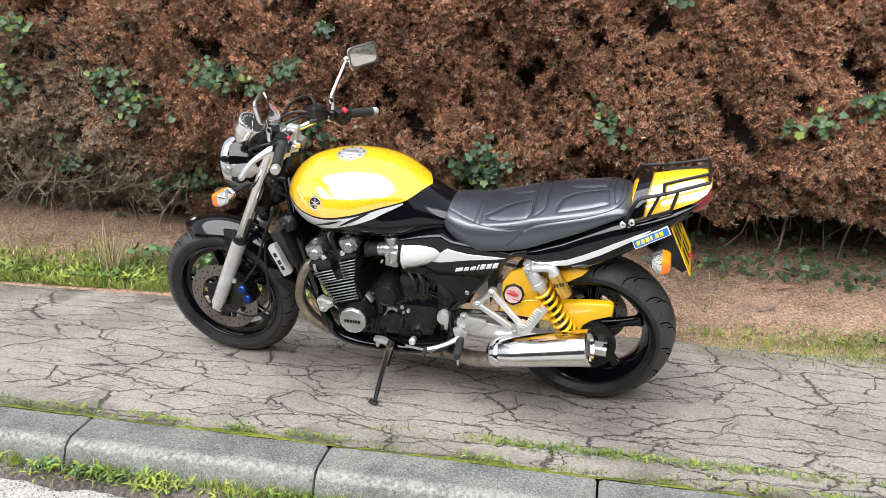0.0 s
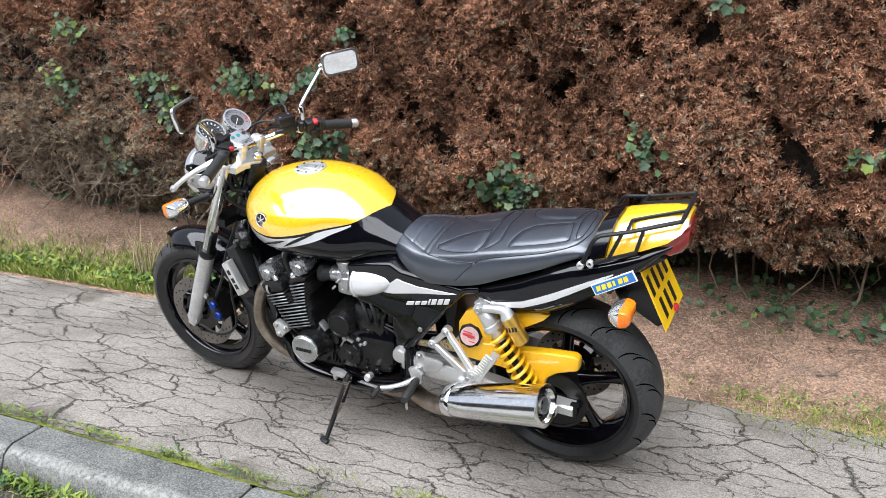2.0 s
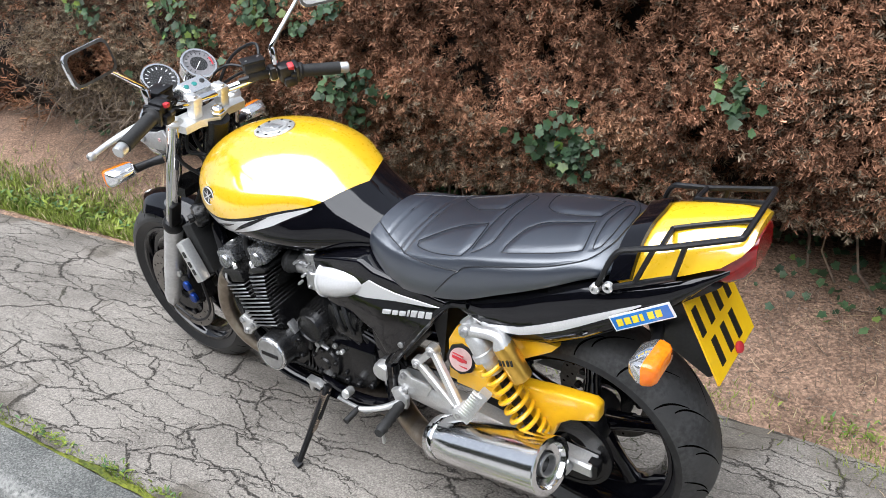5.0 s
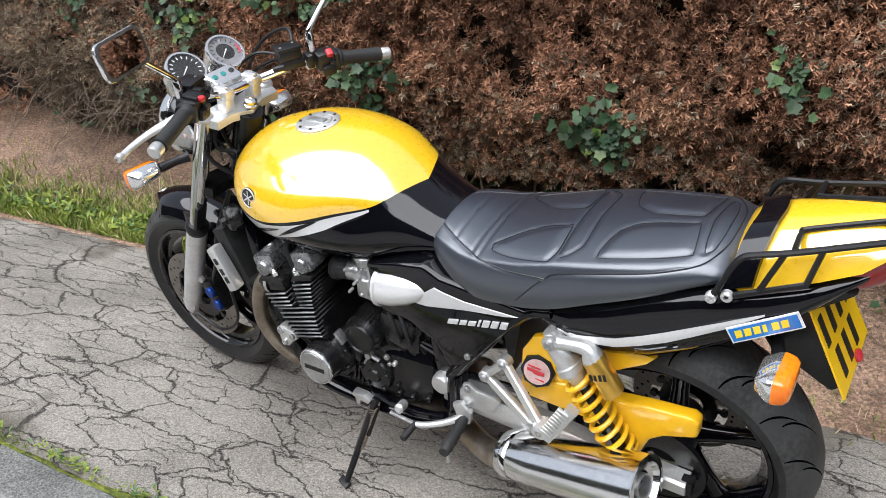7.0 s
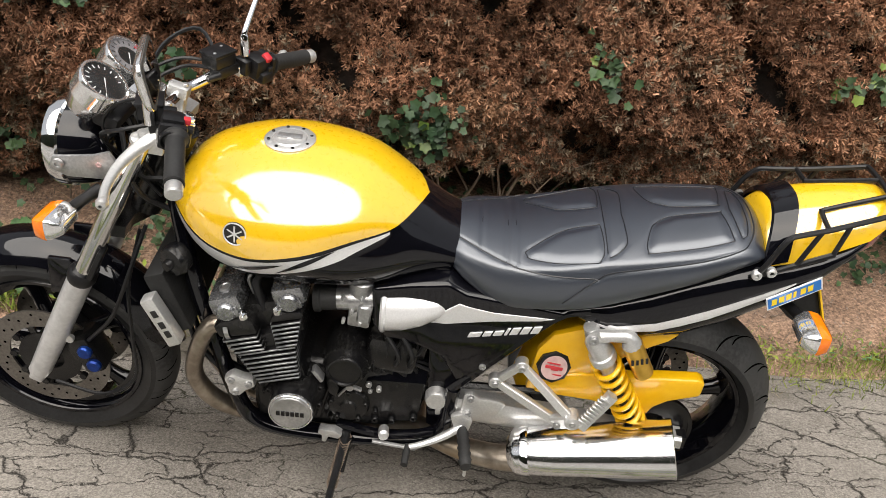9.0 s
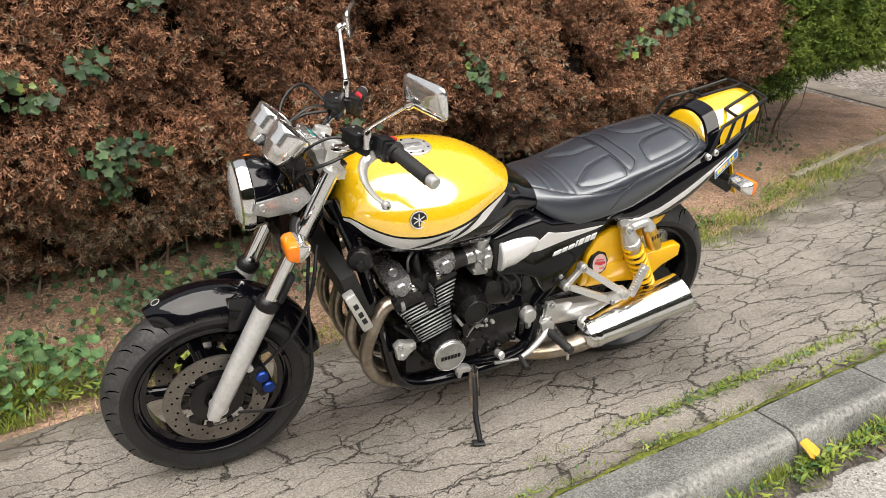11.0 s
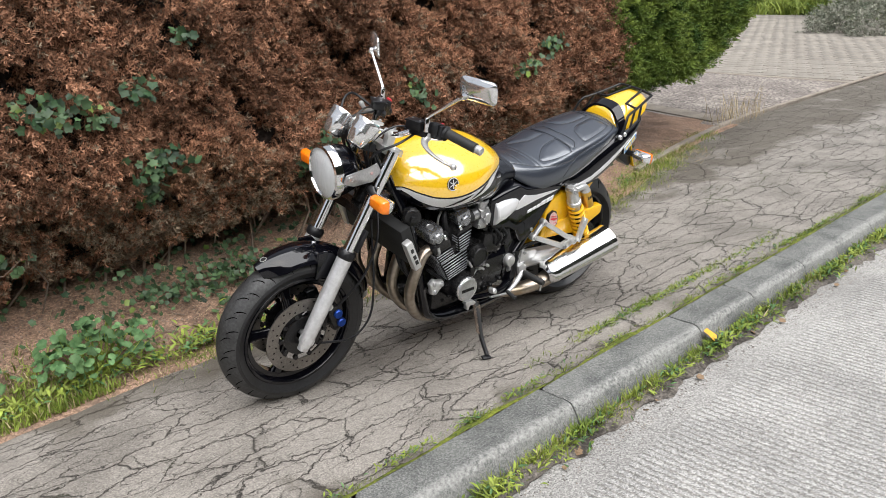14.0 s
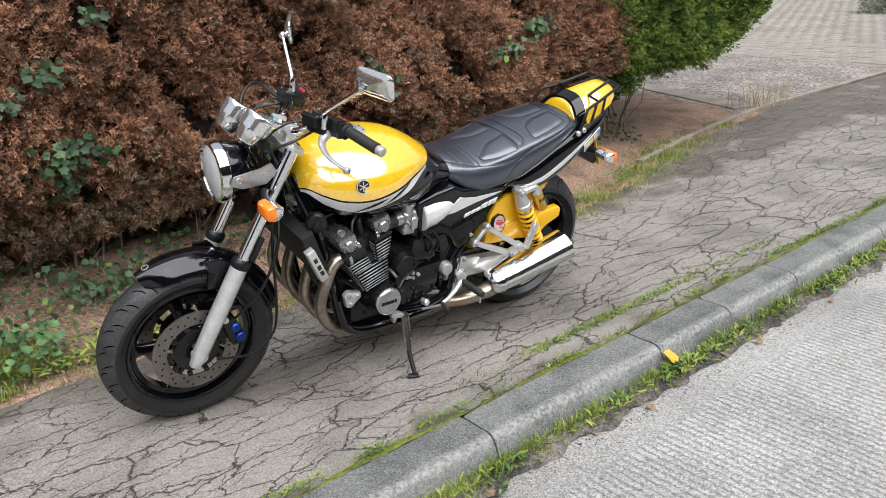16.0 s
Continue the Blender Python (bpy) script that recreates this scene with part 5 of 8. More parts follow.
def yoke(name, z, th, mat_, label):
    bm = bmesh.new()
    fx = AXIS_P.x + (z - AXIS_P.z) * 0.498 - 0.03
    lo = [bm.verts.new((fx - 0.01 + x, y, z - th / 2)) for y, x in top]
    hi = [bm.verts.new((fx - 0.01 + x, y, z + th / 2)) for y, x in top]
    bm.faces.new(lo[::-1])
    bm.faces.new(hi)
    for k in range(len(lo)):
        bm.faces.new((lo[k], lo[(k + 1) % len(lo)], hi[(k + 1) % len(lo)], hi[k]))
    bm.transform(Matrix.Translation((fx, 0, z)) @ pose(0, 0, 0, 0, 14, 0) @ Matrix.Translation((-fx, 0, -z)))
    return part(name, soften(bm, 0.004), mat_, None, label, STEER)


ty_ = yoke("top_yoke", 0.93, 0.022, ALU, "polished aluminium top yoke")
part("stem_nut", lathe([(0, 0.02), (0.003, 0.02), (0.004, 0.016), (0.014, 0.016), (0.016, 0.012), (0.016, 0)], (-0.366, 0, 0.943), (0.35, 0, 0.93), 6), CHROME, ty_, turn=STEER)
yoke("bottom_yoke", 0.72, 0.03, ENGINE, "black bottom yoke")
part("steering_head", tube([(-0.475, 0, 0.72), (-0.375, 0, 0.92)], 0.034, 16, 1), ENGINE, None)

# handlebar
BAR_L = [(-0.397, -0.06, 0.986), (-0.387, -0.1, 0.999), (-0.345, -0.15, 1.03), (-0.315, -0.187, 1.036), (-0.29, -0.24, 1.027), (-0.253, -0.349, 1.005)]
BAR_R = [(-0.393, 0.06, 0.98), (-0.368, 0.1, 0.986), (-0.32, 0.146, 1.004), (-0.278, 0.175, 1.006), (-0.246, 0.215, 0.997), (-0.193, 0.32, 0.975)]
bar = part("handlebar", tube(BAR_L[::-1] + [(-0.395, 0, 0.983)] + BAR_R, 0.0115, 12, 4), CHROME, None, "chrome tubular handlebar", STEER)
SIDES = {-1: dict(grip=((-0.296, -0.222, 1.031), (-0.257, -0.337, 1.008)), switch=(-0.313, -0.19, 1.034), tank=(-0.368, -0.15, 1.045), lever=((-0.335, -0.178, 1.012), (-0.366, -0.2, 0.996), (-0.384, -0.26, 0.986), (-0.383, -0.32, 0.978), (-0.371, -0.368, 0.972)),
                  foot=(-0.354, -0.19, 1.045), joint=(-0.296, -0.296, 1.176), face=(0.94, 0.3, 0.16), glass=(-0.277, -0.342, 1.206)),
         1: dict(grip=((-0.25, 0.205, 0.999), (-0.199, 0.307, 0.979)), switch=(-0.272, 0.18, 1.003), tank=(-0.337, 0.128, 1.03), lever=((-0.305, 0.165, 0.995), (-0.318, 0.19, 0.985), (-0.315, 0.24, 0.975), (-0.285, 0.3, 0.965), (-0.262, 0.35, 0.96)),
                 foot=(-0.292, 0.168, 1.04), joint=(-0.272, 0.284, 1.183), face=(0.895, -0.435, 0.1), glass=(-0.226, 0.326, 1.191))}
for s in (-1, 1):
    sd_ = {k: [Vector(p) for p in v] if isinstance(v[0], tuple) else Vector(v) for k, v in SIDES[s].items()}
    part("bar_clamp", merge(box((-0.4, 0.045 * s, 0.962), (0.034, 0.028, 0.05), (0, 14, 0), 0.006), box((-0.395, 0.045 * s, 0.988), (0.044, 0.03, 0.026), (0, 14, 0), 0.006)), ALU, bar, "polished bar clamp", STEER)
    for dx in (-0.015, 0.015):
        bolt((-0.395 + dx, 0.045 * s, 0.999), (0.24, 0, 0.97), 0.006, 0.006, bar, ALU_DULL, STEER)
    g0, g1 = sd_["grip"]
    gd = (g1 - g0).normalized()
    P = [g0.lerp(g1, t) for t in np.linspace(0, 1, 25)]
    part("grip", tube(P, [0.0235, 0.0235, 0.018] + [0.0168 + 0.0009 * (k % 2) for k in range(21)] + [0.0182], 16, 1), RUBBER, bar, "black ribbed rubber grip", STEER)
    part("bar_end", tube([g1, g1 + gd * 0.003, g1 + gd * 0.006, g1 + gd * 0.024, g1 + gd * 0.027], [0.012, 0.0145, 0.0155, 0.0155, 0.0125], 16, 1), ALU, bar, "silver bar end", STEER)
    yaw = math.degrees(math.atan2(gd.x, gd.y * s)) * -s
    # switchgear
    c = sd_["switch"]
    sw = part("switch_housing", merge(box(c, (0.044, 0.044, 0.048), (0, 12, yaw), 0.012), box(c + Vector((0.006, 0.002 * s, -0.02)), (0.05, 0.036, 0.026), (0, 12, yaw), 0.009),
                                      box(c + gd * 0.03, (0.05, 0.016, 0.05), (0, 12, yaw), 0.01), lathe([(-0.006, 0.02), (-0.005, 0.0225), (0.006, 0.0225), (0.007, 0.02)], c + gd * 0.04, gd, 20)), PLASTIC, bar, "black switch housing", STEER)
    if s > 0:
        part("kill_switch", box(c + Vector((0.021, 0.003, 0.017)), (0.02, 0.017, 0.016), (0, 35, yaw), 0.004), REDPRINT, bar, "red kill switch", STEER)
        part("starter_button", box(c + Vector((0.026, 0.004, -0.008)), (0.012, 0.014, 0.012), (0, 12, yaw), 0.003), INK, bar, turn=STEER)
    else:
        part("horn_button", box(c + Vector((0.026, 0.004, 0.012)), (0.014, 0.016, 0.012), (0, 12, yaw), 0.004), REDPRINT, bar, "red button", STEER)
        part("switch_key", box(c + Vector((0.027, 0.012, -0.01)), (0.012, 0.018, 0.01), (0, 12, yaw), 0.003), INK, bar, turn=STEER)
    # master cylinder
    m = sd_["tank"]
    res = part("fluid_reservoir", merge(box(m, (0.046, 0.058, 0.028), (0, 4, yaw), 0.006), box(m + Vector((0.012, 0.004 * s, -0.024)), (0.03, 0.07, 0.026), (0, 4, yaw), 0.008),
                                        tube([m + Vector((0.01, -0.03 * s, -0.024)), m + Vector((-0.008, -0.052 * s, -0.026))], [0.009, 0.007], 10, 1)), PLASTIC, bar, "black fluid reservoir", STEER)
    part("reservoir_lid", box(m + Vector((0, 0, 0.016)), (0.05, 0.062, 0.007), (0, 4, yaw), 0.002), PLASTIC, bar, turn=STEER)
    for q in (-1, 1):
        bolt(m + Vector((0, 0.021 * q, 0.019)), (0, 0, 1), 0.0035, 0.002, bar, ALU_DULL, STEER, "lid_screw")
    part("clamp_band", merge(box(c - gd * 0.028 + Vector((-0.012, 0, 0)), (0.036, 0.018, 0.034), (0, 8, yaw), 0.005)), PLASTIC, bar, turn=STEER)
    # lever
    lv = sd_["lever"]
    part("lever", merge(tube(lv, [0.015, 0.0135, 0.0105, 0.0085, 0.0085], 10, 4, 0.6), lathe([(-0.011, 0.003), (-0.008, 0.009), (0, 0.0115), (0.008, 0.009), (0.011, 0.003)], lv[-1], (0.15, s, 0), 12)), ALU, bar, "silver lever", STEER)
    part("lever_pivot", merge(box(lv[0], (0.03, 0.03, 0.022), (0, 8, yaw), 0.006), lathe([(-0.014, 0.0), (-0.014, 0.007), (0.014, 0.007), (0.014, 0)], lv[0], (0.1, 0, 1), 12)), ALU, bar, turn=STEER)
    # mirror
    f0, b = sd_["foot"], sd_["joint"]
    part("mirror_stem", merge(tube([f0 + Vector((0, 0, -0.012)), f0 + Vector((0, 0, 0.03)), f0 + Vector((0, 0, 0.036))], [0.0105, 0.0105, 0.007], 12, 1), tube([f0 + Vector((0, 0, 0.026)), f0 + Vector((0, 0, 0.034)), (f0 + Vector((0, 0, 0.034))).lerp(b, 0.12) + Vector((0, 0, 0.004)), b], [0.0078, 0.0075, 0.0072, 0.006], 10, 2),
                              lathe([(-0.013, 0), (-0.011, 0.008), (-0.004, 0.0125), (0.008, 0.0125), (0.018, 0.009), (0.03, 0.008), (0.03, 0)], b, sd_["glass"] - b, 14)), CHROME, bar, "chrome mirror stem", STEER)
    face = sd_["face"].normalized()
    side = Vector((0, 0, 1)).cross(face).normalized()
    upv = face.cross(side)
    mc = sd_["glass"]

    def ringm(w, h, d, rc=0.018):
        out = []
        for cx_, cy_, a0 in ((1, 1, 0), (-1, 1, 90), (-1, -1, 180), (1, -1, 270)):
            for q in (0, 30, 60, 90):
                an = radians(a0 + q)
                out.append(mc + side * (cx_ * (w / 2 - rc) + rc * math.cos(an)) + upv * (cy_ * (h / 2 - rc) + rc * math.sin(an)) + face * d)
        return out
    part("mirror_shell", loft([ringm(0.05, 0.03, -0.016, 0.012), ringm(0.1, 0.05, -0.011, 0.015), ringm(0.132, 0.072, -0.005), ringm(0.139, 0.079, 0.0), ringm(0.139, 0.079, 0.005), ringm(0.134, 0.074, 0.0075)]), POLISHED, bar, "chrome rectangular mirror shell", STEER)
    bm = bmesh.new()
    bm.faces.new([bm.verts.new(p) for p in ringm(0.126, 0.066, 0.0078)])
    part("mirror_rim", loft([ringm(0.1375, 0.0775, 0.0076), ringm(0.125, 0.065, 0.0084)], False), RIM_GREY, bar, "dull grey mirror rim", STEER)
    part("mirror_glass", bm, MIRROR, bar, "mirror glass", STEER)

# instruments
for s in (-1, 1):
    c = Vector((-0.501, -0.06, 1.034)) if s < 0 else Vector((-0.511, 0.074, 1.03))
    ax = Vector((0.66, 0, 0.75)).normalized()
    d = part("instrument", lathe([(-0.084, 0), (-0.082, 0.026), (-0.076, 0.033), (-0.036, 0.0435), (-0.037, 0.047), (-0.004, 0.05), (0.006, 0.0515), (0.01, 0.0495), (0.01, 0.0445), (0.003, 0.0435)], c, ax, 40), POLISHED, None, "round chrome instrument with a black dial", STEER)
    part("dial", lathe([(0.0025, 0.045), (0.003, 0.0)], c, ax, 28), DIAL_GREY if s > 0 else INK, d, "grey dial ring" if s > 0 else "black dial", STEER)
    if s > 0:
        part("dial_centre", lathe([(0.0032, 0.024), (0.0036, 0.0)], c, ax, 28), INK, d, "black dial centre", STEER)
    u = Vector((0, 1, 0))
    v = ax.cross(u)
    tick = bmesh.new()
    for k in range(13):
        a = radians(215 - 250 * k / 12)
        dirv = u * math.cos(a) + v * math.sin(a)
        tn = ax.cross(dirv)
        for q, r0, r1, wd in ((0, 0.031, 0.039, 0.0012),):
            p = [c + ax * 0.0045 + dirv * r0 - tn * wd, c + ax * 0.0045 + dirv * r1 - tn * wd, c + ax * 0.0045 + dirv * r1 + tn * wd, c + ax * 0.0045 + dirv * r0 + tn * wd]
            tick.faces.new([tick.verts.new(x) for x in p])
    part("dial_marks", tick, WHITE if s < 0 else INK, d, turn=STEER)
    if s > 0:
        red = bmesh.new()
        for k in range(5):
            a = radians(10 - 8 * k)
            p = []
            for aa, r0 in ((a, 0.036), (a, 0.041), (a - 0.13, 0.041), (a - 0.13, 0.036)):
                p.append(c + ax * 0.005 + (u * math.cos(aa) + v * math.sin(aa)) * r0)
            red.faces.new([red.verts.new(x) for x in p])
        part("red_zone", red, REDPRINT, d, turn=STEER)
    nd = bmesh.new()
    a = radians(215)
    dirv = u * math.cos(a) + v * math.sin(a)
    tn = ax.cross(dirv)
    nd.faces.new([nd.verts.new(c + ax * 0.006 + x) for x in (dirv * -0.008 - tn * 0.0016, dirv * 0.034, dirv * -0.008 + tn * 0.0016)])
    part("needle", nd, WHITE, d, turn=STEER)
    part("dial_glass", lathe([(0.0085, 0.0455), (0.0095, 0.03), (0.0105, 0.0)], c, ax, 24), glass, d, "clear glass", STEER).visible_shadow = False
cl = part("warning_panel", box((-0.445, 0, 0.997), (0.05, 0.085, 0.03), (0, 28, 0), 0.005), POLISHED, None, "silver warning light panel", STEER)
for k, m_ in enumerate((TEAL, TEAL, INK)):
    part("warning_light", lathe([(0, 0.008), (0.003, 0.007), (0.004, 0)], (-0.4405, -0.026 + 0.026 * k, 1.0105), (0.47, 0, 0.88), 14), m_, cl, turn=STEER)
part("instrument_bracket", box((-0.5, 0, 0.96), (0.05, 0.16, 0.03), (0, 20, 0), 0.008), PLASTIC, None, turn=STEER)

def lamp(holder, c_, ahead, s, turn):
    """An oblong indicator: amber lens on one side, bright wedge-shaped shell behind it."""
    def ring(dx, w, h):
        out = []
        for cx_, cz_, a0 in ((1, 1, 0), (-1, 1, 90), (-1, -1, 180), (1, -1, 270)):
            for q in (0, 45, 90):
                an = radians(a0 + q)
                rc = min(w, h) * 0.45
                taper = 1 - 0.16 * (cx_ * s < 0)  # narrower where it meets the stalk
                out.append(c_ + Vector((ahead * dx, cx_ * (w - rc) + rc * math.cos(an), (cz_ * (h - rc) + rc * math.sin(an)) * taper)))
        return out
    part("shell", loft([ring(-0.03, 0.024, 0.008), ring(-0.026, 0.032, 0.013), ring(-0.006, 0.0425, 0.0225), ring(0.002, 0.0435, 0.0235)]), POLISHED, holder, "bright indicator shell", turn)
    part("lens", loft([ring(0.002, 0.0442, 0.0242), ring(0.008, 0.0442, 0.0242), ring(0.022, 0.041, 0.022), ring(0.029, 0.034, 0.017), ring(0.031, 0.02, 0.009)]), AMBER, holder, "amber lens", turn)


# headlight
hc = Vector((-0.577, 0, 0.866))
hx = Vector((-1, 0, -0.04)).normalized()
hl = part("headlight", lathe([(-0.085, 0), (-0.08, 0.03), (-0.06, 0.06), (-0.03, 0.082), (0.0, 0.09), (0.03, 0.092), (0.034, 0.0)], hc, hx, 40), BLACKP, None, "round headlight with chrome rim", STEER)
part("rim", lathe([(0.026, 0.092), (0.03, 0.0965), (0.045, 0.098), (0.058, 0.094), (0.062, 0.087), (0.056, 0.084)], hc, hx, 40), CHROME, hl, "chrome headlight rim", STEER)
part("reflector", lathe([(0.05, 0.084), (0.03, 0.07), (0.012, 0.04), (0.004, 0.012), (0.02, 0.01), (0.022, 0)], hc, hx, 36), CHROME, hl, "bright reflector", STEER)
part("lens", lathe([(0.056, 0.085), (0.064, 0.07), (0.07, 0.045), (0.073, 0.0)], hc, hx, 36), FROST, hl, "clear ribbed lens", STEER).visible_shadow = False
for s in (-1, 1):
    br = part("headlight_bracket", prism([(-0.618, 0.856), (-0.607, 0.886), (-0.58, 0.89), (-0.52, 0.9), (-0.487, 0.912), (-0.467, 0.878), (-0.505, 0.846), (-0.58, 0.842)], s * 0.1, s * 0.11, 0.006), ALU_DULL, hl, "silver headlight bracket", STEER)
    bolt((-0.593, s * 0.111, 0.872), (0, s, 0), 0.012, 0.008, hl, ALU_DULL, STEER)
    bolt((-0.51, s * 0.109, 0.88), (0, s, 0), 0.006, 0.004, hl, PINK, STEER, "bracket_reflector")
    # indicators
    st = Vector((-0.515, 0.115 * s, 0.825))
    ind = part("front_indicator", tube([st, st + Vector((-0.012, 0.03 * s, -0.001)), st + Vector((-0.022, 0.075 * s, -0.002))], [0.014, 0.011, 0.0125], 12, 2), PLASTIC, None, "amber front indicator on a short stalk", STEER)
    lamp(ind, Vector((-0.545, 0.233 * s, 0.824)), -1, s, STEER)

# ---- tank ----
TX = [-0.395, -0.375, -0.335, -0.28, -0.2, -0.1, 0.0, 0.07, 0.13, 0.175, 0.21]
def t_top(x): return curve(x, TX, [0.78, 0.838, 0.878, 0.901, 0.916, 0.917, 0.9, 0.868, 0.828, 0.795, 0.772])
def t_wid(x): return curve(x, TX, [0.045, 0.088, 0.138, 0.176, 0.203, 0.206, 0.186, 0.155, 0.124, 0.108, 0.1])
def t_bot(x): return curve(x, TX, [0.77, 0.755, 0.728, 0.708, 0.702, 0.697, 0.69, 0.687, 0.688, 0.694, 0.7])
def t_yel(x): return curve(x, TX, [0.776, 0.795, 0.784, 0.77, 0.768, 0.785, 0.805, 0.812, 0.8265, 0.795, 0.772])


def t_point(x, z, s, lift=0.0):
    zt, zb, w = t_top(x), t_bot(x), t_wid(x) + lift
    zm = zb + 0.36 * (zt - zb)
    if z > zm:
        h = min(1, (z - zm) / (zt + lift - zm))
        y = w * (1 - h ** 2.25) ** (1 / 2.0)
    else:
        h = (zm - z) / max(1e-6, zm - zb)
        y = w * (1 - 0.16 * h * h)
    dent = 0.016 * math.exp(-((x - 0.03) / 0.09) ** 2 - ((z - 0.79) / 0.035) ** 2)
    return Vector((x, s * (y - dent), z))


def tank_patch(x0, x1, lo, hi, nx, nz, lift=0.0, over=False):
    bms = []
    for s in (-1, 1):
        rows = []
        for i in range(nx + 1):
            x = x0 + (x1 - x0) * i / nx
            a, b = lo(x), max(lo(x) + 1e-4, hi(x))
            rows.append([t_point(x, a + (b - a) * (math.sin(math.pi / 2 * j / nz) if over else j / nz), s, lift) for j in range(nz + 1)])
        bms.append(loft(rows, cap=False, closed=False))
    bm = merge(*bms)
    bmesh.ops.remove_doubles(bm, verts=bm.verts, dist=2e-4)
    return bm


tank = part("fuel_tank", tank_patch(-0.395, 0.21, t_bot, t_yel, 44, 10), BLACKP, None, "gloss black lower fuel tank", None, 60)
part("tank_cover", tank_patch(-0.395, 0.14, t_yel, lambda x: t_top(x) + 0.0015, 48, 20, 0.0015, True), YELLOW, tank, "glossy yellow fuel tank top", None, 60)
part("tank_back", tank_patch(0.06, 0.212, lambda x: min(t_yel(x), t_top(x) - 0.03), t_top, 14, 10, 0.0, True), BLACKP, tank, None or "", None, 60)
part("tank_base", prism([(-0.36, 0.755), (-0.2, 0.705), (0.2, 0.7), (0.2, 0.72), (-0.3, 0.75)], -0.1, 0.1, 0.004), BLACKP, tank)
part("tank_stripe", tank_patch(-0.385, 0.07, lambda x: t_yel(x) - float(np.interp(x, [-0.385, -0.33, -0.22, -0.02, 0.07], [0.01, 0.034, 0.05, 0.032, 0.009])), lambda x: t_yel(x) - float(np.interp(x, [-0.385, -0.33, -0.05, 0.07], [0.004, 0.006, 0.009, 0.004])), 36, 3, 0.0012), SILVERP, tank, "silver stripe along the tank", None, 60)
def stripe_slash(x0, x1, z0):
    bm = tank_patch(x0, x1, lambda x: t_yel(x) - z0 + (x - x0) * 0.26, lambda x: t_yel(x) - z0 + 0.011 * math.sin(3.14 * (x - x0) / (x1 - x0)) + (x - x0) * 0.26, 14, 2, 0.0022)
    for sgn in (-1, 1):
        half = bm.copy()
        bmesh.ops.delete(half, geom=[v for v in half.verts if v.co.y * sgn < 0], context="VERTS")
        part("stripe_slash", half, BLACKP, tank, "black slash across the stripe", None, 60)
    bm.free()


stripe_slash(-0.25, -0.13, 0.047)
stripe_slash(-0.15, -0.03, 0.04)
# filler cap and badges
cp = Vector((-0.155, 0, 0.916))
cap = part("fuel_cap", lathe([(-0.004, 0.053), (0.004, 0.053), (0.006, 0.05), (0.006, 0.037), (0.0045, 0.036), (0.008, 0.033), (0.009, 0.0)], cp, (-0.02, 0, 1), 36), ALU, tank, "round aluminium fuel cap")
part("cap_flap", merge(box(cp + Vector((0, 0, 0.0095)), (0.05, 0.018, 0.005), (0, 0, 0), 0.003), lathe([(0.0, 0.0), (0.011, 0.0), (0.011, 0.009), (0.009, 0.012)], cp, (0, 0, 1), 14)), ALU_DULL, cap)
for k in range(8):
    a = 2 * math.pi * k / 8 + 0.3
    bolt(cp + Vector((0.044 * math.cos(a), 0.044 * math.sin(a), 0.005)), (0, 0, 1), 0.0035, 0.003, cap, ENGINE)
for s in (-1, 1):
    e = t_point(-0.225, 0.815, s)
    n = Vector((-0.12, s, 0.12)).normalized()
    em = part("tank_badge", lathe([(0.0, 0.024), (0.003, 0.0235), (0.004, 0.0215), (0.003, 0.0)], e, n, 28), INK, tank, "round black and silver badge")
    bms = [lathe([(0.003, 0.0205), (0.0048, 0.0215), (0.0048, 0.0235), (0.003, 0.024)], e, n, 28)]
    u = Vector((0, 0, 1)).cross(n).normalized()
    v = n.cross(u)
    for k in range(3):
        a = math.pi * k / 3 + math.pi / 2
        d = u * math.cos(a) + v * math.sin(a)
        t_ = n.cross(d)
        b = bmesh.new()
        b.faces.new([b.verts.new(e + n * 0.0047 + q) for q in (d * -0.017 - t_ * 0.0016, d * 0.017 - t_ * 0.0016, d * 0.017 + t_ * 0.0016, d * -0.017 + t_ * 0.0016)])
        bms.append(b)
    part("badge_mark", merge(*bms), SILVERP, em)

# ---- seat ----
SX = [0.178, 0.2, 0.24, 0.31, 0.41, 0.5, 0.6, 0.7, 0.78, 0.825, 0.845]
def s_top(x): return curve(x, SX, [0.752, 0.77, 0.771, 0.766, 0.782, 0.806, 0.827, 0.845, 0.858, 0.85, 0.83])
def s_bot(x): return curve(x, SX, [0.742, 0.716, 0.69, 0.662, 0.67, 0.689, 0.73, 0.768, 0.8, 0.812, 0.818])
def s_wid(x): return curve(x, SX, [0.07, 0.1, 0.126, 0.148, 0.16, 0.163, 0.162, 0.152, 0.134, 0.115, 0.085])


# stitched lines of one half of the cover: along the seat, and 0 at the ridge to 1 at the lower edge
PADS = ([(0.353, 0.45), (0.356, 0.39), (0.425, 0.17), (0.492, 0.14), (0.504, 0.17), (0.508, 0.45), (0.5, 0.56), (0.488, 0.585), (0.405, 0.54), (0.36, 0.49)],
        [(0.593, 0.51), (0.592, 0.44), (0.602, 0.27), (0.615, 0.17), (0.654, 0.08), (0.742, 0.06), (0.751, 0.09), (0.763, 0.45), (0.755, 0.5), (0.693, 0.52), (0.602, 0.53)])
SEAMS = ([(0.259, 0), (0.259, 0.48)], [(0.315, 0), (0.312, 0.55)], [(0.332, 0), (0.332, 0.58)],
         [(0.512, 0), (0.513, 0.27), (0.514, 0.5)], [(0.55, 0), (0.553, 0.2), (0.553, 0.4), (0.535, 0.5), (0.518, 0.54)],
         [(0.77, 0), (0.776, 0.31), (0.781, 0.46)], [(0.8, 0), (0.8, 0.2), (0.794, 0.41), (0.783, 0.47)])
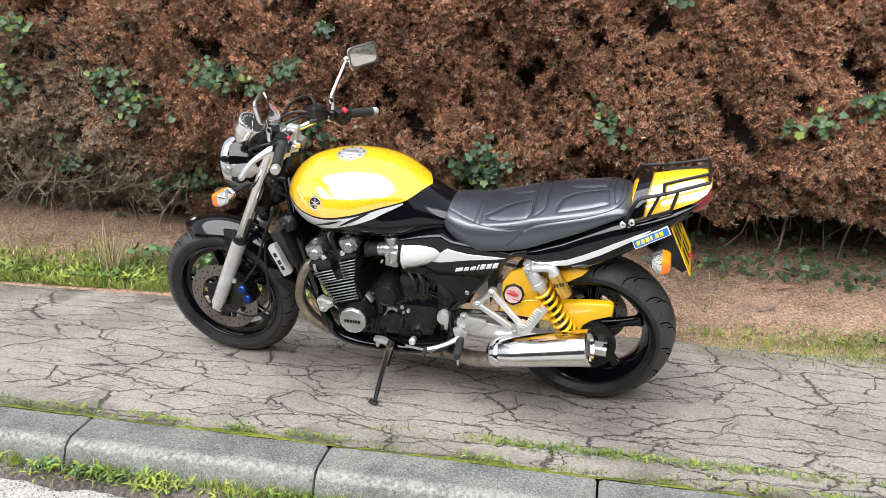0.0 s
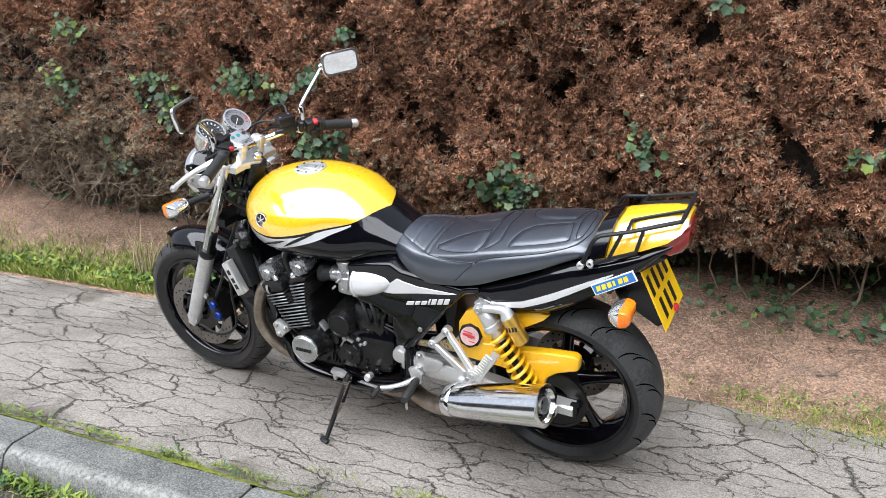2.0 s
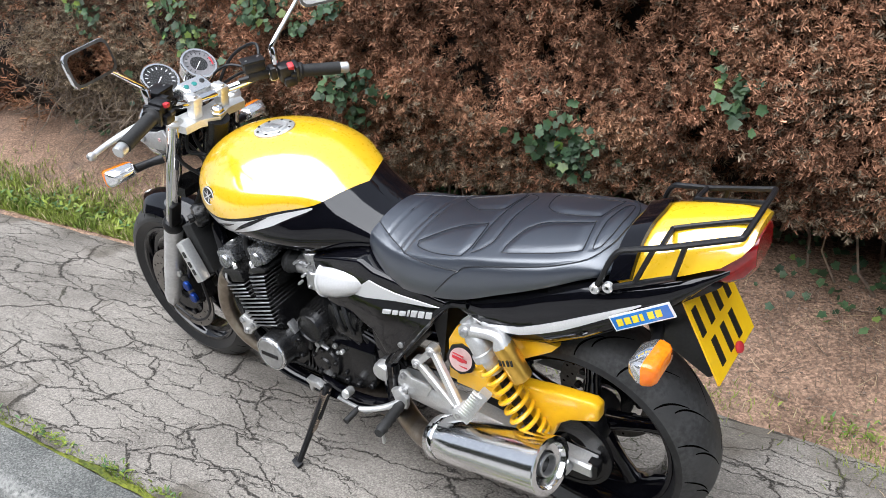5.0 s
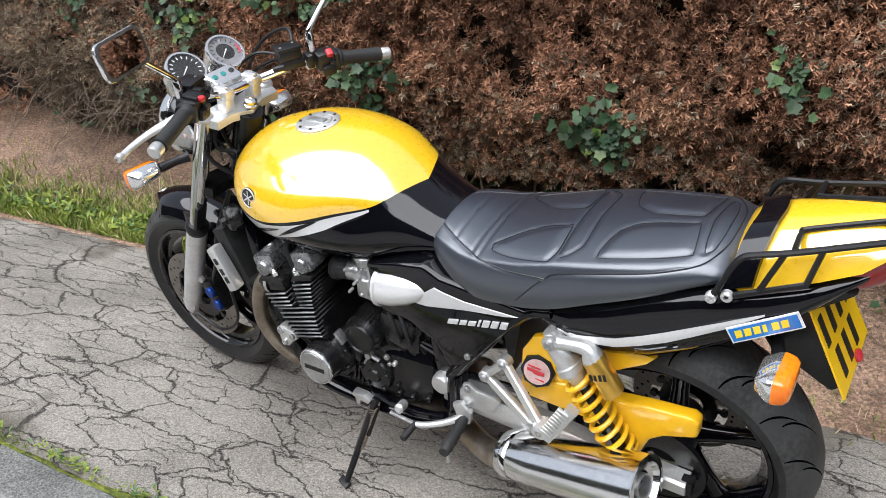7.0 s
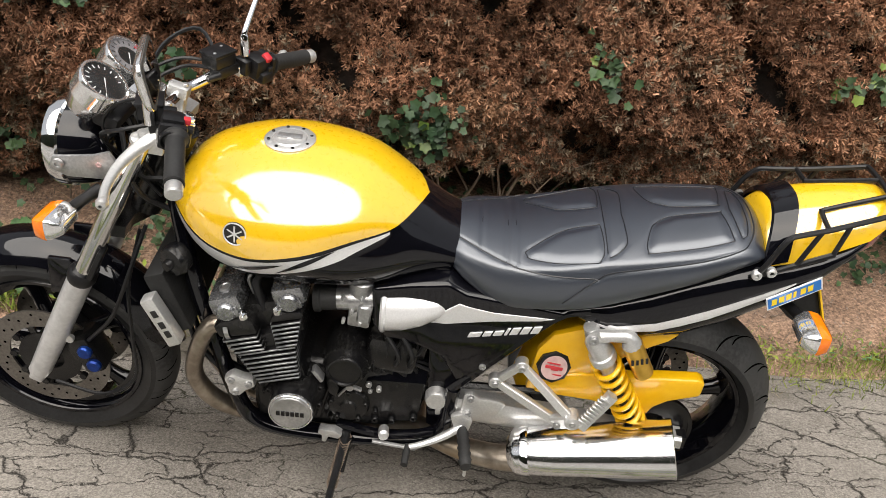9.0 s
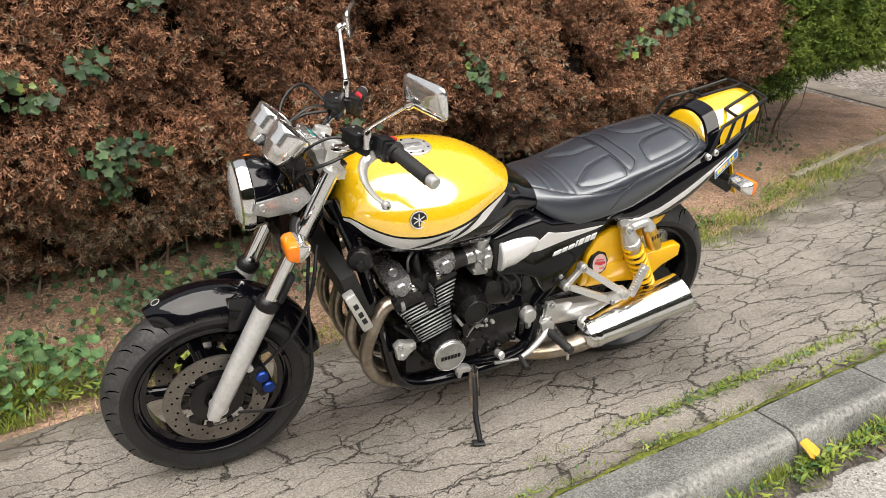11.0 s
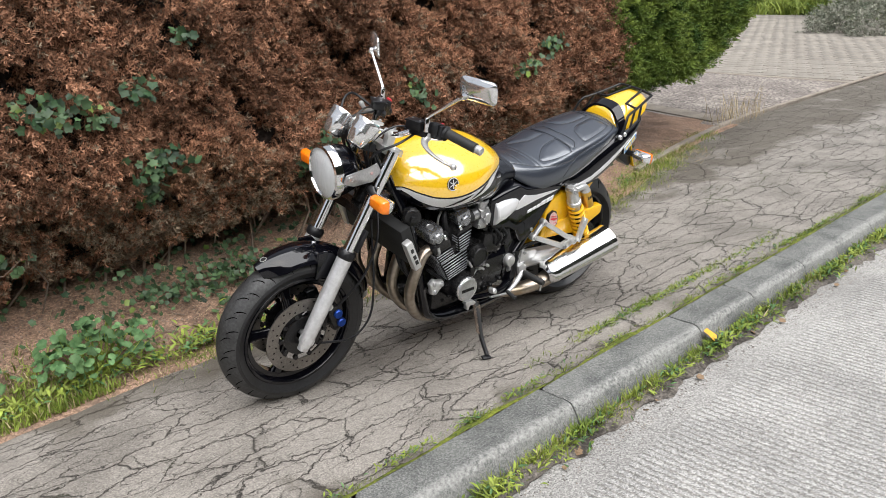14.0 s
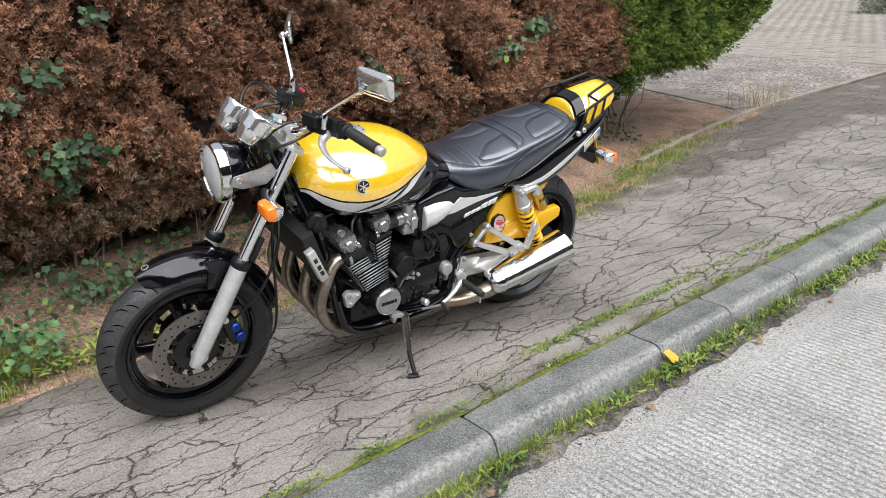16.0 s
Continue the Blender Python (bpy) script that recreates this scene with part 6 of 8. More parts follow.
EDGE_SEAMS = ([(0.19, 0.38), (0.259, 0.48), (0.312, 0.55), (0.337, 0.6), (0.39, 0.66), (0.444, 0.7), (0.498, 0.735)],
              [(0.498, 0.735), (0.517, 0.7), (0.566, 0.69), (0.703, 0.69), (0.766, 0.65), (0.795, 0.53), (0.812, 0.31), (0.816, 0.0)], [(0.498, 0.735), (0.473, 0.8), (0.434, 0.93)])
HALF = 0.23  # metres across the cover from ridge to edge


def line_gap(px_, py_, line, closed=False):
    best = 1.0
    for (ax_, aq), (bx_, bq) in zip(line, line[1:] + (line[:1] if closed else [])):
        ay_, by_ = aq * HALF, bq * HALF
        ux, uy = bx_ - ax_, by_ - ay_
        t = min(1, max(0, ((px_ - ax_) * ux + (py_ - ay_) * uy) / (ux * ux + uy * uy + 1e-12)))
        best = min(best, math.hypot(px_ - ax_ - ux * t, py_ - ay_ - uy * t))
    return best


def within(px_, py_, line):
    odd = False
    for (ax_, aq), (bx_, bq) in zip(line, line[1:] + line[:1]):
        ay_, by_ = aq * HALF, bq * HALF
        if (ay_ > py_) != (by_ > py_) and px_ < ax_ + (py_ - ay_) / (by_ - ay_) * (bx_ - ax_):
            odd = not odd
    return odd


def quilt(x, a):
    """Height of the padding: stitched grooves and raised panels."""
    up, y = 0.0, a * HALF
    for pad in PADS:
        g = line_gap(x, y, pad, True)
        if within(x, y, pad):
            t = min(1, g / 0.022)
            up += 0.0024 * t * t * (3 - 2 * t)
        up -= 0.0018 * math.exp(-(g / 0.0045) ** 2)
    for line in SEAMS:
        up -= 0.002 * math.exp(-(line_gap(x, y, line) / 0.0045) ** 2)
    for line in EDGE_SEAMS:
        up -= 0.0018 * math.exp(-(line_gap(x, y, line) / 0.004) ** 2)
    return up


def s_point(x, q, lift=0.0):
    """q: -1 left lower edge, 0 ridge, 1 right lower edge."""
    zt, zb, w = s_top(x), s_bot(x), s_wid(x)
    a = abs(q)
    sgn = 1 if q >= 0 else -1
    if a < 0.6:
        t = a / 0.6
        y, z = w * 0.84 * t, zt - 0.02 * t ** 2.2
    else:
        t = (a - 0.6) / 0.4
        y = w * (0.84 + 0.16 * math.sin(t * math.pi / 2 * 1.25) - 0.05 * t)
        z = zt - 0.02 - (zt - 0.02 - zb) * t ** 1.2
    out = Vector((0, sgn * 0.6 * a, 1 - 0.5 * a)).normalized()
    return Vector((x, sgn * y, z)) + out * (lift + quilt(x, a))


rows = [[s_point(0.178 + 0.667 * i / 150, -1 + 2 * j / 88) for j in range(89)] for i in range(151)]
seat = part("seat", loft(rows), VINYL, None, "black quilted vinyl dual seat", None, 70)
for kind_, lines, r_ in (("pad_seam", PADS, 0.0011), ("seam", SEAMS, 0.0012), ("side_seam", EDGE_SEAMS, 0.0014)):
    for line in lines:
        P = smooth_path([(x, q, 0) for x, q in (line + line[:1] if lines is PADS else line)], 6)
        for s in (-1, 1):
            part(kind_, tube([s_point(p.x, s * min(1, max(0, p.y)), 0.0008) for p in P], r_, 6, 1), PIPING, seat)

# ---- side panels, tail ----
for s in (-1, 1):
    sidep = part("side_panel", prism([(0.04, 0.672), (0.12, 0.69), (0.2, 0.702), (0.24, 0.68), (0.46, 0.655), (0.37, 0.555), (0.27, 0.45), (0.235, 0.435), (0.2, 0.5), (0.15, 0.525), (0.07, 0.54), (0.045, 0.57)], s * 0.142, s * 0.075, 0.012, 3, 0.04), BLACKP, None, "glossy black side panel")
    part("panel_flash", prism([(0.15, 0.598), (0.225, 0.655), (0.25, 0.648), (0.3, 0.64), (0.43, 0.638), (0.4, 0.63), (0.3, 0.617), (0.2, 0.598)], s * 0.1432, s * 0.138, 0.0006, 1), SILVERP, sidep, "silver flash")
    bul = []
    for t, w, h, dz in ((0.0, 0.034, 0.046, 0), (0.004, 0.038, 0.05, 0), (0.01, 0.038, 0.05, 0), (0.013, 0.035, 0.047, 0.001), (0.05, 0.037, 0.046, 0.007), (0.09, 0.031, 0.038, 0.014), (0.118, 0.023, 0.027, 0.02), (0.136, 0.013, 0.015, 0.024), (0.142, 0.004, 0.005, 0.025)):
        o = Vector((0.06 + t, s * 0.13, 0.607 + dz))
        bul.append([o + Vector((0, w * math.cos(q) * (1 if math.cos(q) * s > 0 else 0.4), h * math.sin(q))) for q in [2 * math.pi * j / 24 for j in range(24)]])
    part("intake_cover", loft(bul), SILVERP, sidep, "silver bullet-shaped intake cover")
    # product lettering as plain slanted bars
    xx = 0.25
    for k, (w, h) in enumerate(((0.027, 0.014), (0.018, 0.014), (0.02, 0.014), (0.007, 0.02), (0.018, 0.02), (0.018, 0.02), (0.018, 0.02))):
        zc = 0.568 + (xx - 0.25) * 0.2
        part("lettering_bar", prism([(xx, zc), (xx + w, zc + w * 0.2), (xx + w + h * 0.35, zc + h + w * 0.2), (xx + h * 0.35, zc + h)], s * 0.1452, s * 0.1415, 0.0012, 1), SILVERP, sidep)
        xx += w + 0.004
    bolt((0.292, s * 0.14, 0.487), (0, s, 0), 0.008, 0.006, sidep, ALU_DULL)
    # tail panel
    rings = []
    for x, zl, zh, y in ((0.475, 0.632, 0.662, 0.128), (0.54, 0.594, 0.693, 0.138), (0.62, 0.59, 0.719, 0.138), (0.7, 0.607, 0.758, 0.138), (0.78, 0.648, 0.79, 0.137), (0.86, 0.699, 0.81, 0.13), (0.94, 0.754, 0.834, 0.117), (1.0, 0.811, 0.853, 0.096), (1.04, 0.842, 0.862, 0.068)):
        zm, h = (zl + zh) / 2, (zh - zl) / 2
        rings.append([Vector((x, s * (y - 0.045 + 0.05 * max(0, math.cos(q)) ** 0.6 - 0.03 * max(0, -math.cos(q))), zm + h * math.sin(q))) for q in [2 * math.pi * j / 20 for j in range(20)]])
    tail = part("tail_panel", loft(rings), BLACKP, None, "glossy black tail side panel")
    st = []
    for x, z, h, y in ((0.5, 0.636, 0.002, 0.1335), (0.56, 0.63, 0.008, 0.1435), (0.64, 0.645, 0.0105, 0.1428), (0.69, 0.667, 0.0115, 0.1435), (0.74, 0.692, 0.012, 0.1438), (0.79, 0.72, 0.0105, 0.1425), (0.84, 0.747, 0.008, 0.139), (0.9, 0.778, 0.002, 0.1275)):
        st.append([Vector((x, s * (y + 0.0012), z - h)), Vector((x, s * (y + 0.0022), z)), Vector((x, s * (y + 0.0012), z + h)), Vector((x, s * (y - 0.01), z))])
    part("tail_stripe", loft(st), SILVERP, tail, "silver stripe")
# sponsor sticker as plain shapes
A, B = Vector((0.85, -0.1405, 0.732)), Vector((0.957, -0.1165, 0.781))
d = (B - A).normalized()
n_ = Vector((-0.12, -0.96, -0.2)).normalized()
u_ = n_.cross(d).normalized()
if u_.z < 0:
    u_ = -u_


def on_panel(x0, x1, z0, z1, lift, lean=0.0):
    bm = bmesh.new()
    q = [A + d * x + u_ * z + n_ * lift for x, z in ((x0, z0), (x1, z0), (x1 + lean, z1), (x0 + lean, z1))]
    w = [p - n_ * 0.003 for p in q]
    f, g = [bm.verts.new(p) for p in q], [bm.verts.new(p) for p in w]
    bm.faces.new(f)
    bm.faces.new(g[::-1])
    for k in range(4):
        bm.faces.new((f[k], g[k], g[(k + 1) % 4], f[(k + 1) % 4]))
    return bm


L_ = (B - A).length
stk = part("sticker", on_panel(0, L_, -0.018, 0.017, 0.004), WHITE, None, "blue and yellow sticker")
part("sticker_field", on_panel(0.003, L_ - 0.003, -0.015, 0.014, 0.0046), STICK, stk)
for k in range(6):
    part("lettering_bar", on_panel(0.01 + k * 0.0155, 0.0215 + k * 0.0155 - (0.005 if k == 3 else 0), -0.008, 0.008, 0.0052, 0.002), STICK_Y, stk)

# yellow tail cowl
rings = []
for x, w, zl, zt in ((0.832, 0.104, 0.8, 0.874), (0.85, 0.113, 0.804, 0.89), (0.9, 0.112, 0.82, 0.906), (0.97, 0.105, 0.848, 0.922), (1.03, 0.092, 0.872, 0.933), (1.06, 0.076, 0.893, 0.934), (1.074, 0.056, 0.91, 0.928)):
    rings.append([Vector((x, w * q, zl if abs(q) > 0.999 and k in (0, 12) else zt - (zt - zl) * abs(q) ** 3.2)) for k, q in enumerate(np.linspace(-1, 1, 13))] + [Vector((x, w * 0.9, zl)), Vector((x, -w * 0.9, zl))])
cowl = part("tail_cowl", loft(rings), YELLOW, None, "yellow tail cowl", None, 50)
tl = []
for x, w, zl, zt in ((0.965, 0.08, 0.822, 0.848), (1.0, 0.08, 0.813, 0.876), (1.035, 0.073, 0.812, 0.896), (1.06, 0.06, 0.82, 0.912), (1.076, 0.045, 0.842, 0.91)):
    tl.append([Vector((x, w * math.copysign(abs(math.cos(q)) ** 0.6, math.cos(q)), (zl + zt) / 2 + (zt - zl) / 2 * math.copysign(abs(math.sin(q)) ** 0.6, math.sin(q)))) for q in [2 * math.pi * j / 24 for j in range(24)]])
part("tail_light", loft(tl), REDLENS, None, "dark red tail light")
part("tail_underside", prism([(0.7, 0.63), (0.95, 0.76), (1.03, 0.82), (0.98, 0.835), (0.8, 0.77), (0.68, 0.69)], -0.085, 0.085, 0.01), PLASTIC, None, "black plastic tail underside")
rows = []
for x, dw in ((0.0, -0.004), (0.002, 0.004), (0.024, 0.004), (0.046, 0.004), (0.048, -0.004)):
    rows.append([Vector((0.826 + x + 0.02 * (1 - abs(q) ** 1.5), (0.1145 + dw) * q, 0.889 + 0.42 * x + dw - 0.09 * abs(q) ** 3.2)) for q in np.linspace(-1, 1, 25)])
part("cowl_band", loft(rows, False, False), BLACKP, None, "gloss black band over the tail cowl")

# rack
RB = 0.0058
RAIL = [(0.812, 0.136, 0.798), (0.826, 0.137, 0.828), (0.84, 0.134, 0.862), (0.856, 0.128, 0.884), (0.88, 0.123, 0.891), (0.94, 0.112, 0.904), (1.06, 0.09, 0.938)]
rk = part("luggage_rack", tube([(x, -y, z) for x, y, z in RAIL], RB, 8, 4), PLASTIC, None, "black tubular steel luggage rack")
part("rack_rail", tube(RAIL, RB, 8, 4), PLASTIC, rk)
part("rack_end", tube([(1.058, -0.0905, 0.9375), (1.064, -0.084, 0.9395), (1.066, -0.03, 0.943), (1.066, 0.03, 0.943), (1.064, 0.084, 0.9395), (1.058, 0.0905, 0.9375)], RB, 8, 4), PLASTIC, rk)
for s in (-1, 1):
    part("rack_hoop", tube([(0.93, s * 0.114, 0.902), (0.929, s * 0.085, 0.905), (0.93, s * 0.062, 0.908), (0.94, s * 0.053, 0.911), (1.066, s * 0.03, 0.943)], RB * 0.9, 8, 3), PLASTIC, rk)
    part("rack_lower_rail", tube([(0.835, s * 0.136, 0.804), (0.885, s * 0.128, 0.822), (0.958, s * 0.116, 0.848)], RB, 8, 2), PLASTIC, rk)
    for lo, hi in (((0.885, 0.128, 0.822), (0.918, 0.1155, 0.898)), ((0.955, 0.117, 0.847), (0.972, 0.107, 0.912))):
        part("rack_strut", tube([(lo[0], s * lo[1], lo[2]), (hi[0], s * hi[1], hi[2])], RB * 0.9, 8, 1), PLASTIC, rk)
    part("rack_tab", prism([(0.802, 0.785), (0.84, 0.795), (0.846, 0.81), (0.808, 0.808)], s * 0.126, s * 0.132, 0.002), PLASTIC, rk)
    for x in (0.811, 0.838):
        bolt((x, s * 0.132, 0.797 + (x - 0.811) * 0.37), (0, s, 0), 0.0105, 0.012, rk, ALU)

# plate, rear indicators, rear mudguard
dn = Vector((0.4, 0, -0.9165))
nrm = Vector((0.9165, 0, 0.4))
PT = Vector((0.969, 0.004, 0.762))


def plate_face(y0, y1, z0, z1, off, th):
    bm = bmesh.new()
    q = [PT + Vector((0, y, 0)) + dn * z + nrm * off for y, z in ((y0, z0), (y1, z0), (y1, z1), (y0, z1))]
    f = [bm.verts.new(p) for p in q]
    g = [bm.verts.new(p - nrm * th) for p in q]
    bm.faces.new(f)
    bm.faces.new(g[::-1])
    for k in range(4):
        bm.faces.new((f[k], g[k], g[(k + 1) % 4], f[(k + 1) % 4]))
    return bm


npl = part("number_plate", soften(plate_face(-0.089, 0.089, -0.012, 0.176, 0.0, 0.004), 0.002, 1), PLATE, None, "yellow rear plate with black bars")
for row, n in ((0.012, 4), (0.094, 3)):
    wid = 0.033
    x0 = -0.5 * n * (wid + 0.009) + 0.005
    for k in range(n):
        part("plate_bar", plate_face(x0 + k * (wid + 0.009), x0 + k * (wid + 0.009) + wid * 0.55, row, row + 0.062, 0.0012, 0.002), INK, npl)
part("plate_reflector", lathe([(0, 0.012), (0.005, 0.012), (0.008, 0.008), (0.008, 0)], PT + dn * 0.166 + nrm * 0.001 + Vector((0, 0.012, 0)), nrm, 16), REDPRINT, npl, "small round red reflector")
part("plate_backing", prism([(0.88, 0.7), (0.945, 0.76), (0.965, 0.762), (1.03, 0.615), (1.012, 0.6), (0.94, 0.645)], -0.075, 0.075, 0.006), PLASTIC, None, "black plastic plate carrier")
for s in (-1, 1):
    st = Vector((0.905, 0.07 * s, 0.695))
    ind = part("rear_indicator", tube([st, st + Vector((0.018, 0.035 * s, 0.003)), st + Vector((0.028, 0.07 * s, 0.006))], [0.016, 0.0115, 0.0125], 12, 2), PLASTIC, None, "amber and clear rear indicator")
    lamp(ind, Vector((0.94, 0.176 * s, 0.702)), 1, s, None)
rings = []
for k in range(15):
    a = radians(172 - 88 * k / 14)
    row = []
    w = 0.088 * min(1, 0.5 + (14 - k) * 0.12)
    for q in np.linspace(-1, 1, 9):
        r_ = 0.337 - 0.022 * abs(q) ** 3
        row.append((RC.x + r_ * math.cos(a), w * q, RC.z + r_ * math.sin(a)))
    for q in np.linspace(1, -1, 9):
        r_ = 0.333 - 0.022 * abs(q) ** 3
        row.append((RC.x + r_ * math.cos(a), (w - 0.003) * q, RC.z + r_ * math.sin(a)))
    rings.append(row)
hug = part("rear_hugger", loft(rings), HUGGER, None, "yellow rear hugger")
part("hugger_side", prism([(0.4, 0.4), (0.412, 0.52), (0.44, 0.565), (0.5, 0.59), (0.6, 0.605), (0.71, 0.6), (0.69, 0.578), (0.62, 0.535), (0.57, 0.485), (0.54, 0.43), (0.5, 0.395)], -0.112, -0.096, 0.006), HUGGER, hug, "yellow hugger side")
part("chain_guard", prism([(0.42, 0.395), (0.43, 0.45), (0.52, 0.465), (0.62, 0.462), (0.7, 0.472), (0.785, 0.478), (0.8, 0.468), (0.798, 0.43), (0.73, 0.405), (0.7, 0.382), (0.682, 0.338), (0.662, 0.33), (0.63, 0.372), (0.55, 0.385)], -0.116, -0.086, 0.008, 3), HUGGER, hug, "yellow chain guard")

# ---- engine ----
eng = part("engine", merge(
    box((-0.06, 0, 0.335), (0.34, 0.25, 0.2), (0, 0, 0), 0.035, 3),
    box((0.08, 0, 0.37), (0.2, 0.2, 0.16), (0, 0, 0), 0.03, 3),
    box((-0.09, 0, 0.25), (0.2, 0.22, 0.08), (0, 0, 0), 0.02, 2)), ENGINE, None, "black four-cylinder engine")
TILT_E = -17
ex, ez = math.sin(radians(TILT_E)), math.cos(radians(TILT_E))
base_e = Vector((-0.137, 0, 0.425))


def eng_at(h, f=0.0, y=0.0):
    """A point of the cylinder block: h up its axis, f rearwards across it."""
    return base_e + Vector((ex * h + ez * f, y, ez * h - ex * f))


part("cylinder_block", box(eng_at(0.06), (0.09, 0.335, 0.14), (0, TILT_E, 0), 0.01), ENGINE, eng)


def fin(h, f0, f1, wide):
    """One cooling fin across the block, with the bare metal showing along its edges."""
    f, w = (f0 + f1) / 2, f1 - f0
    fo = part("cooling_fin", box(eng_at(h, f), (w, wide, 0.0046), (0, TILT_E, 0), 0.0014, 1), ENGINE, eng)
    for s in (-1, 1):
        part("fin_rim", box(eng_at(h, f, s * (wide / 2 + 0.0008)), (w * 0.96, 0.0024, 0.0042), (0, TILT_E, 0), 0.0008, 1), FIN_EDGE, fo, "bare metal fin edge")
    part("fin_rim", box(eng_at(h, f0 - 0.0008), (0.0024, wide * 0.97, 0.0038), (0, TILT_E, 0), 0.0008, 1), FIN_EDGE, fo)


for k in range(8):
    h = 0.008 + k * 0.0118
    fin(h, -0.06 - 0.23 * h, 0.036 + 0.2 * h, 0.352 + 0.008 * math.sin(math.pi * k / 7))
for k in range(4):
    h = 0.1025 + k * 0.0112
    fin(h, -0.082 - 0.4 * (h - 0.1), -0.012 - 0.12 * (h - 0.1), 0.362)
for k in range(6):
    h = 0.1025 + k * 0.0112
    fin(h, 0.012 + 0.12 * (h - 0.1), 0.06 + 0.45 * (h - 0.1), 0.362)
head = part("cylinder_head", merge(
    prism([(p.x, p.z) for p in (eng_at(0.145, -0.1), eng_at(0.176, -0.105), eng_at(0.186, -0.085), eng_at(0.186, -0.03), eng_at(0.172, -0.016), eng_at(0.14, -0.016))], -0.18, 0.18, 0.008, 2),
    prism([(p.x, p.z) for p in (eng_at(0.166, 0.018), eng_at(0.172, 0.022), eng_at(0.184, 0.034), eng_at(0.184, 0.08), eng_at(0.176, 0.096), eng_at(0.166, 0.092))], -0.18, 0.18, 0.006, 2),
    box(eng_at(0.15, -0.002), (0.15, 0.3, 0.09), (0, TILT_E, 0), 0.01)), ENGINE, eng, "black cylinder head")
for f in (-0.066, 0.073):
    for s in (-1, 1):
        c = eng_at(0.214, f, s * 0.132)
        cc = part("cam_cover", merge(box(c, (0.07, 0.078, 0.046), (0, TILT_E, 0), 0.013, 2), box(eng_at(0.2, f, s * 0.15), (0.052, 0.05, 0.03), (0, TILT_E, 0), 0.008, 2), box(eng_at(0.211, f, s * 0.06), (0.06, 0.1, 0.036), (0, TILT_E, 0), 0.012, 2),
                                     lathe([(0, 0.021), (0.01, 0.021), (0.014, 0.017), (0.014, 0)], eng_at(0.204, f, s * 0.166), (0, s, 0), 24)), CAMCOVER, eng, "dull silver cam cover")
        part("cover_boss", lathe([(0, 0.0135), (0.004, 0.0135), (0.005, 0.0105), (0.003, 0.009), (0.003, 0)], eng_at(0.237, f, s * 0.138), (ex, 0, ez), 18), ALU_DULL, cc)
        q = -0.0336 if f < 0 else 0.0425
        part("dome_nut", merge(lathe([(0, 0.0095), (0.009, 0.0095), (0.0095, 0.0085), (0.015, 0.007), (0.018, 0.003), (0.018, 0)], eng_at(0.183, q, s * 0.172), (ex, 0, ez), 6)), CHROME, eng)
for y in (-0.14, -0.05, 0.05, 0.14):
    part("spark_plug_cap", tube([eng_at(0.175, 0.002, y), eng_at(0.235, 0.004, y), eng_at(0.258, 0.02, y * 0.95)], [0.011, 0.0105, 0.005], 10, 3), PLASTIC, eng)
for y in (-0.14, -0.05, 0.05):
    part("plug_lead", tube([eng_at(0.25, 0.015, y), eng_at(0.275, 0.0, y * 0.7), eng_at(0.268, -0.07, y * 0.5), eng_at(0.25, -0.12, y * 0.4)], 0.004, 6, 4), PLASTIC, eng)
part("breather_pipe", tube([eng_at(0.2, -0.02, -0.12), eng_at(0.25, -0.01, -0.13), eng_at(0.262, 0.03, -0.12)], 0.004, 8, 4), ALU_DULL, eng)
# round covers
cc = Vector((-0.121, 0, 0.366))
cov = part("alternator_cover", merge(lathe([(0.12, 0.07), (0.145, 0.066), (0.155, 0.056), (0.17, 0.053), (0.192, 0.051), (0.199, 0.049), (0.2, 0.0)], cc, (0, -1, 0), 36)), ENGINE, eng, "black round engine cover")
part("cover_disc", lathe([(0.19, 0.0465), (0.203, 0.0455), (0.205, 0.043), (0.2045, 0.0)], cc, (0, -1, 0), 36), ALU_DULL, cov, "machined silver disc")
part("disc_rim", lathe([(0.196, 0.0505), (0.2, 0.0512), (0.2035, 0.049), (0.203, 0.0465)], cc, (0, -1, 0), 40), POLISHED, cov, "bright chamfered rim")
for k in range(6):
    part("lettering_bar", box((cc.x - 0.027 + k * 0.0106, -0.205, cc.z - 0.001), (0.0085, 0.002, 0.012), (0, 0, 0), 0), ENGINE, cov)
for k in range(7):
    a = 2 * math.pi * k / 7 + 0.4
    bolt(cc + Vector((0.061 * math.cos(a), -0.146, 0.061 * math.sin(a))), (0, -1, 0), 0.008, 0.012, cov, ENGINE)
c2 = Vector((-0.01, 0, 0.446))
sc = part("clutch_cover", lathe([(0.05, 0.056), (0.108, 0.055), (0.114, 0.05), (0.14, 0.049), (0.146, 0.044), (0.152, 0.0435), (0.158, 0.04), (0.159, 0.036), (0.155, 0.034), (0.155, 0)], c2, (0, -1, 0), 36), ENGINE, eng, "black round cover with a knurled rim")
part("cover_ribs", merge(*[box(c2 + Vector((0.0495 * math.cos(a), -0.127, 0.0495 * math.sin(a))), (0.005, 0.024, 0.005), (0, -math.degrees(a), 0), 0) for a in [2 * math.pi * k / 30 for k in range(30)]]), ENGINE, sc)
for k in range(3):
    a = 2 * math.pi * k / 3 + 0.9
    bolt(c2 + Vector((0.053 * math.cos(a), -0.11, 0.053 * math.sin(a))), (0, -1, 0), 0.007, 0.012, sc, ENGINE)
spc = part("sprocket_cover", prism([(0.012, 0.385), (0.04, 0.398), (0.165, 0.402), (0.172, 0.39), (0.165, 0.31), (0.145, 0.27), (0.06, 0.262), (0.03, 0.28), (0.02, 0.33)], -0.124, -0.08, 0.008, 3), ENGINE, eng, "black sprocket cover")
blade = bmesh.new()
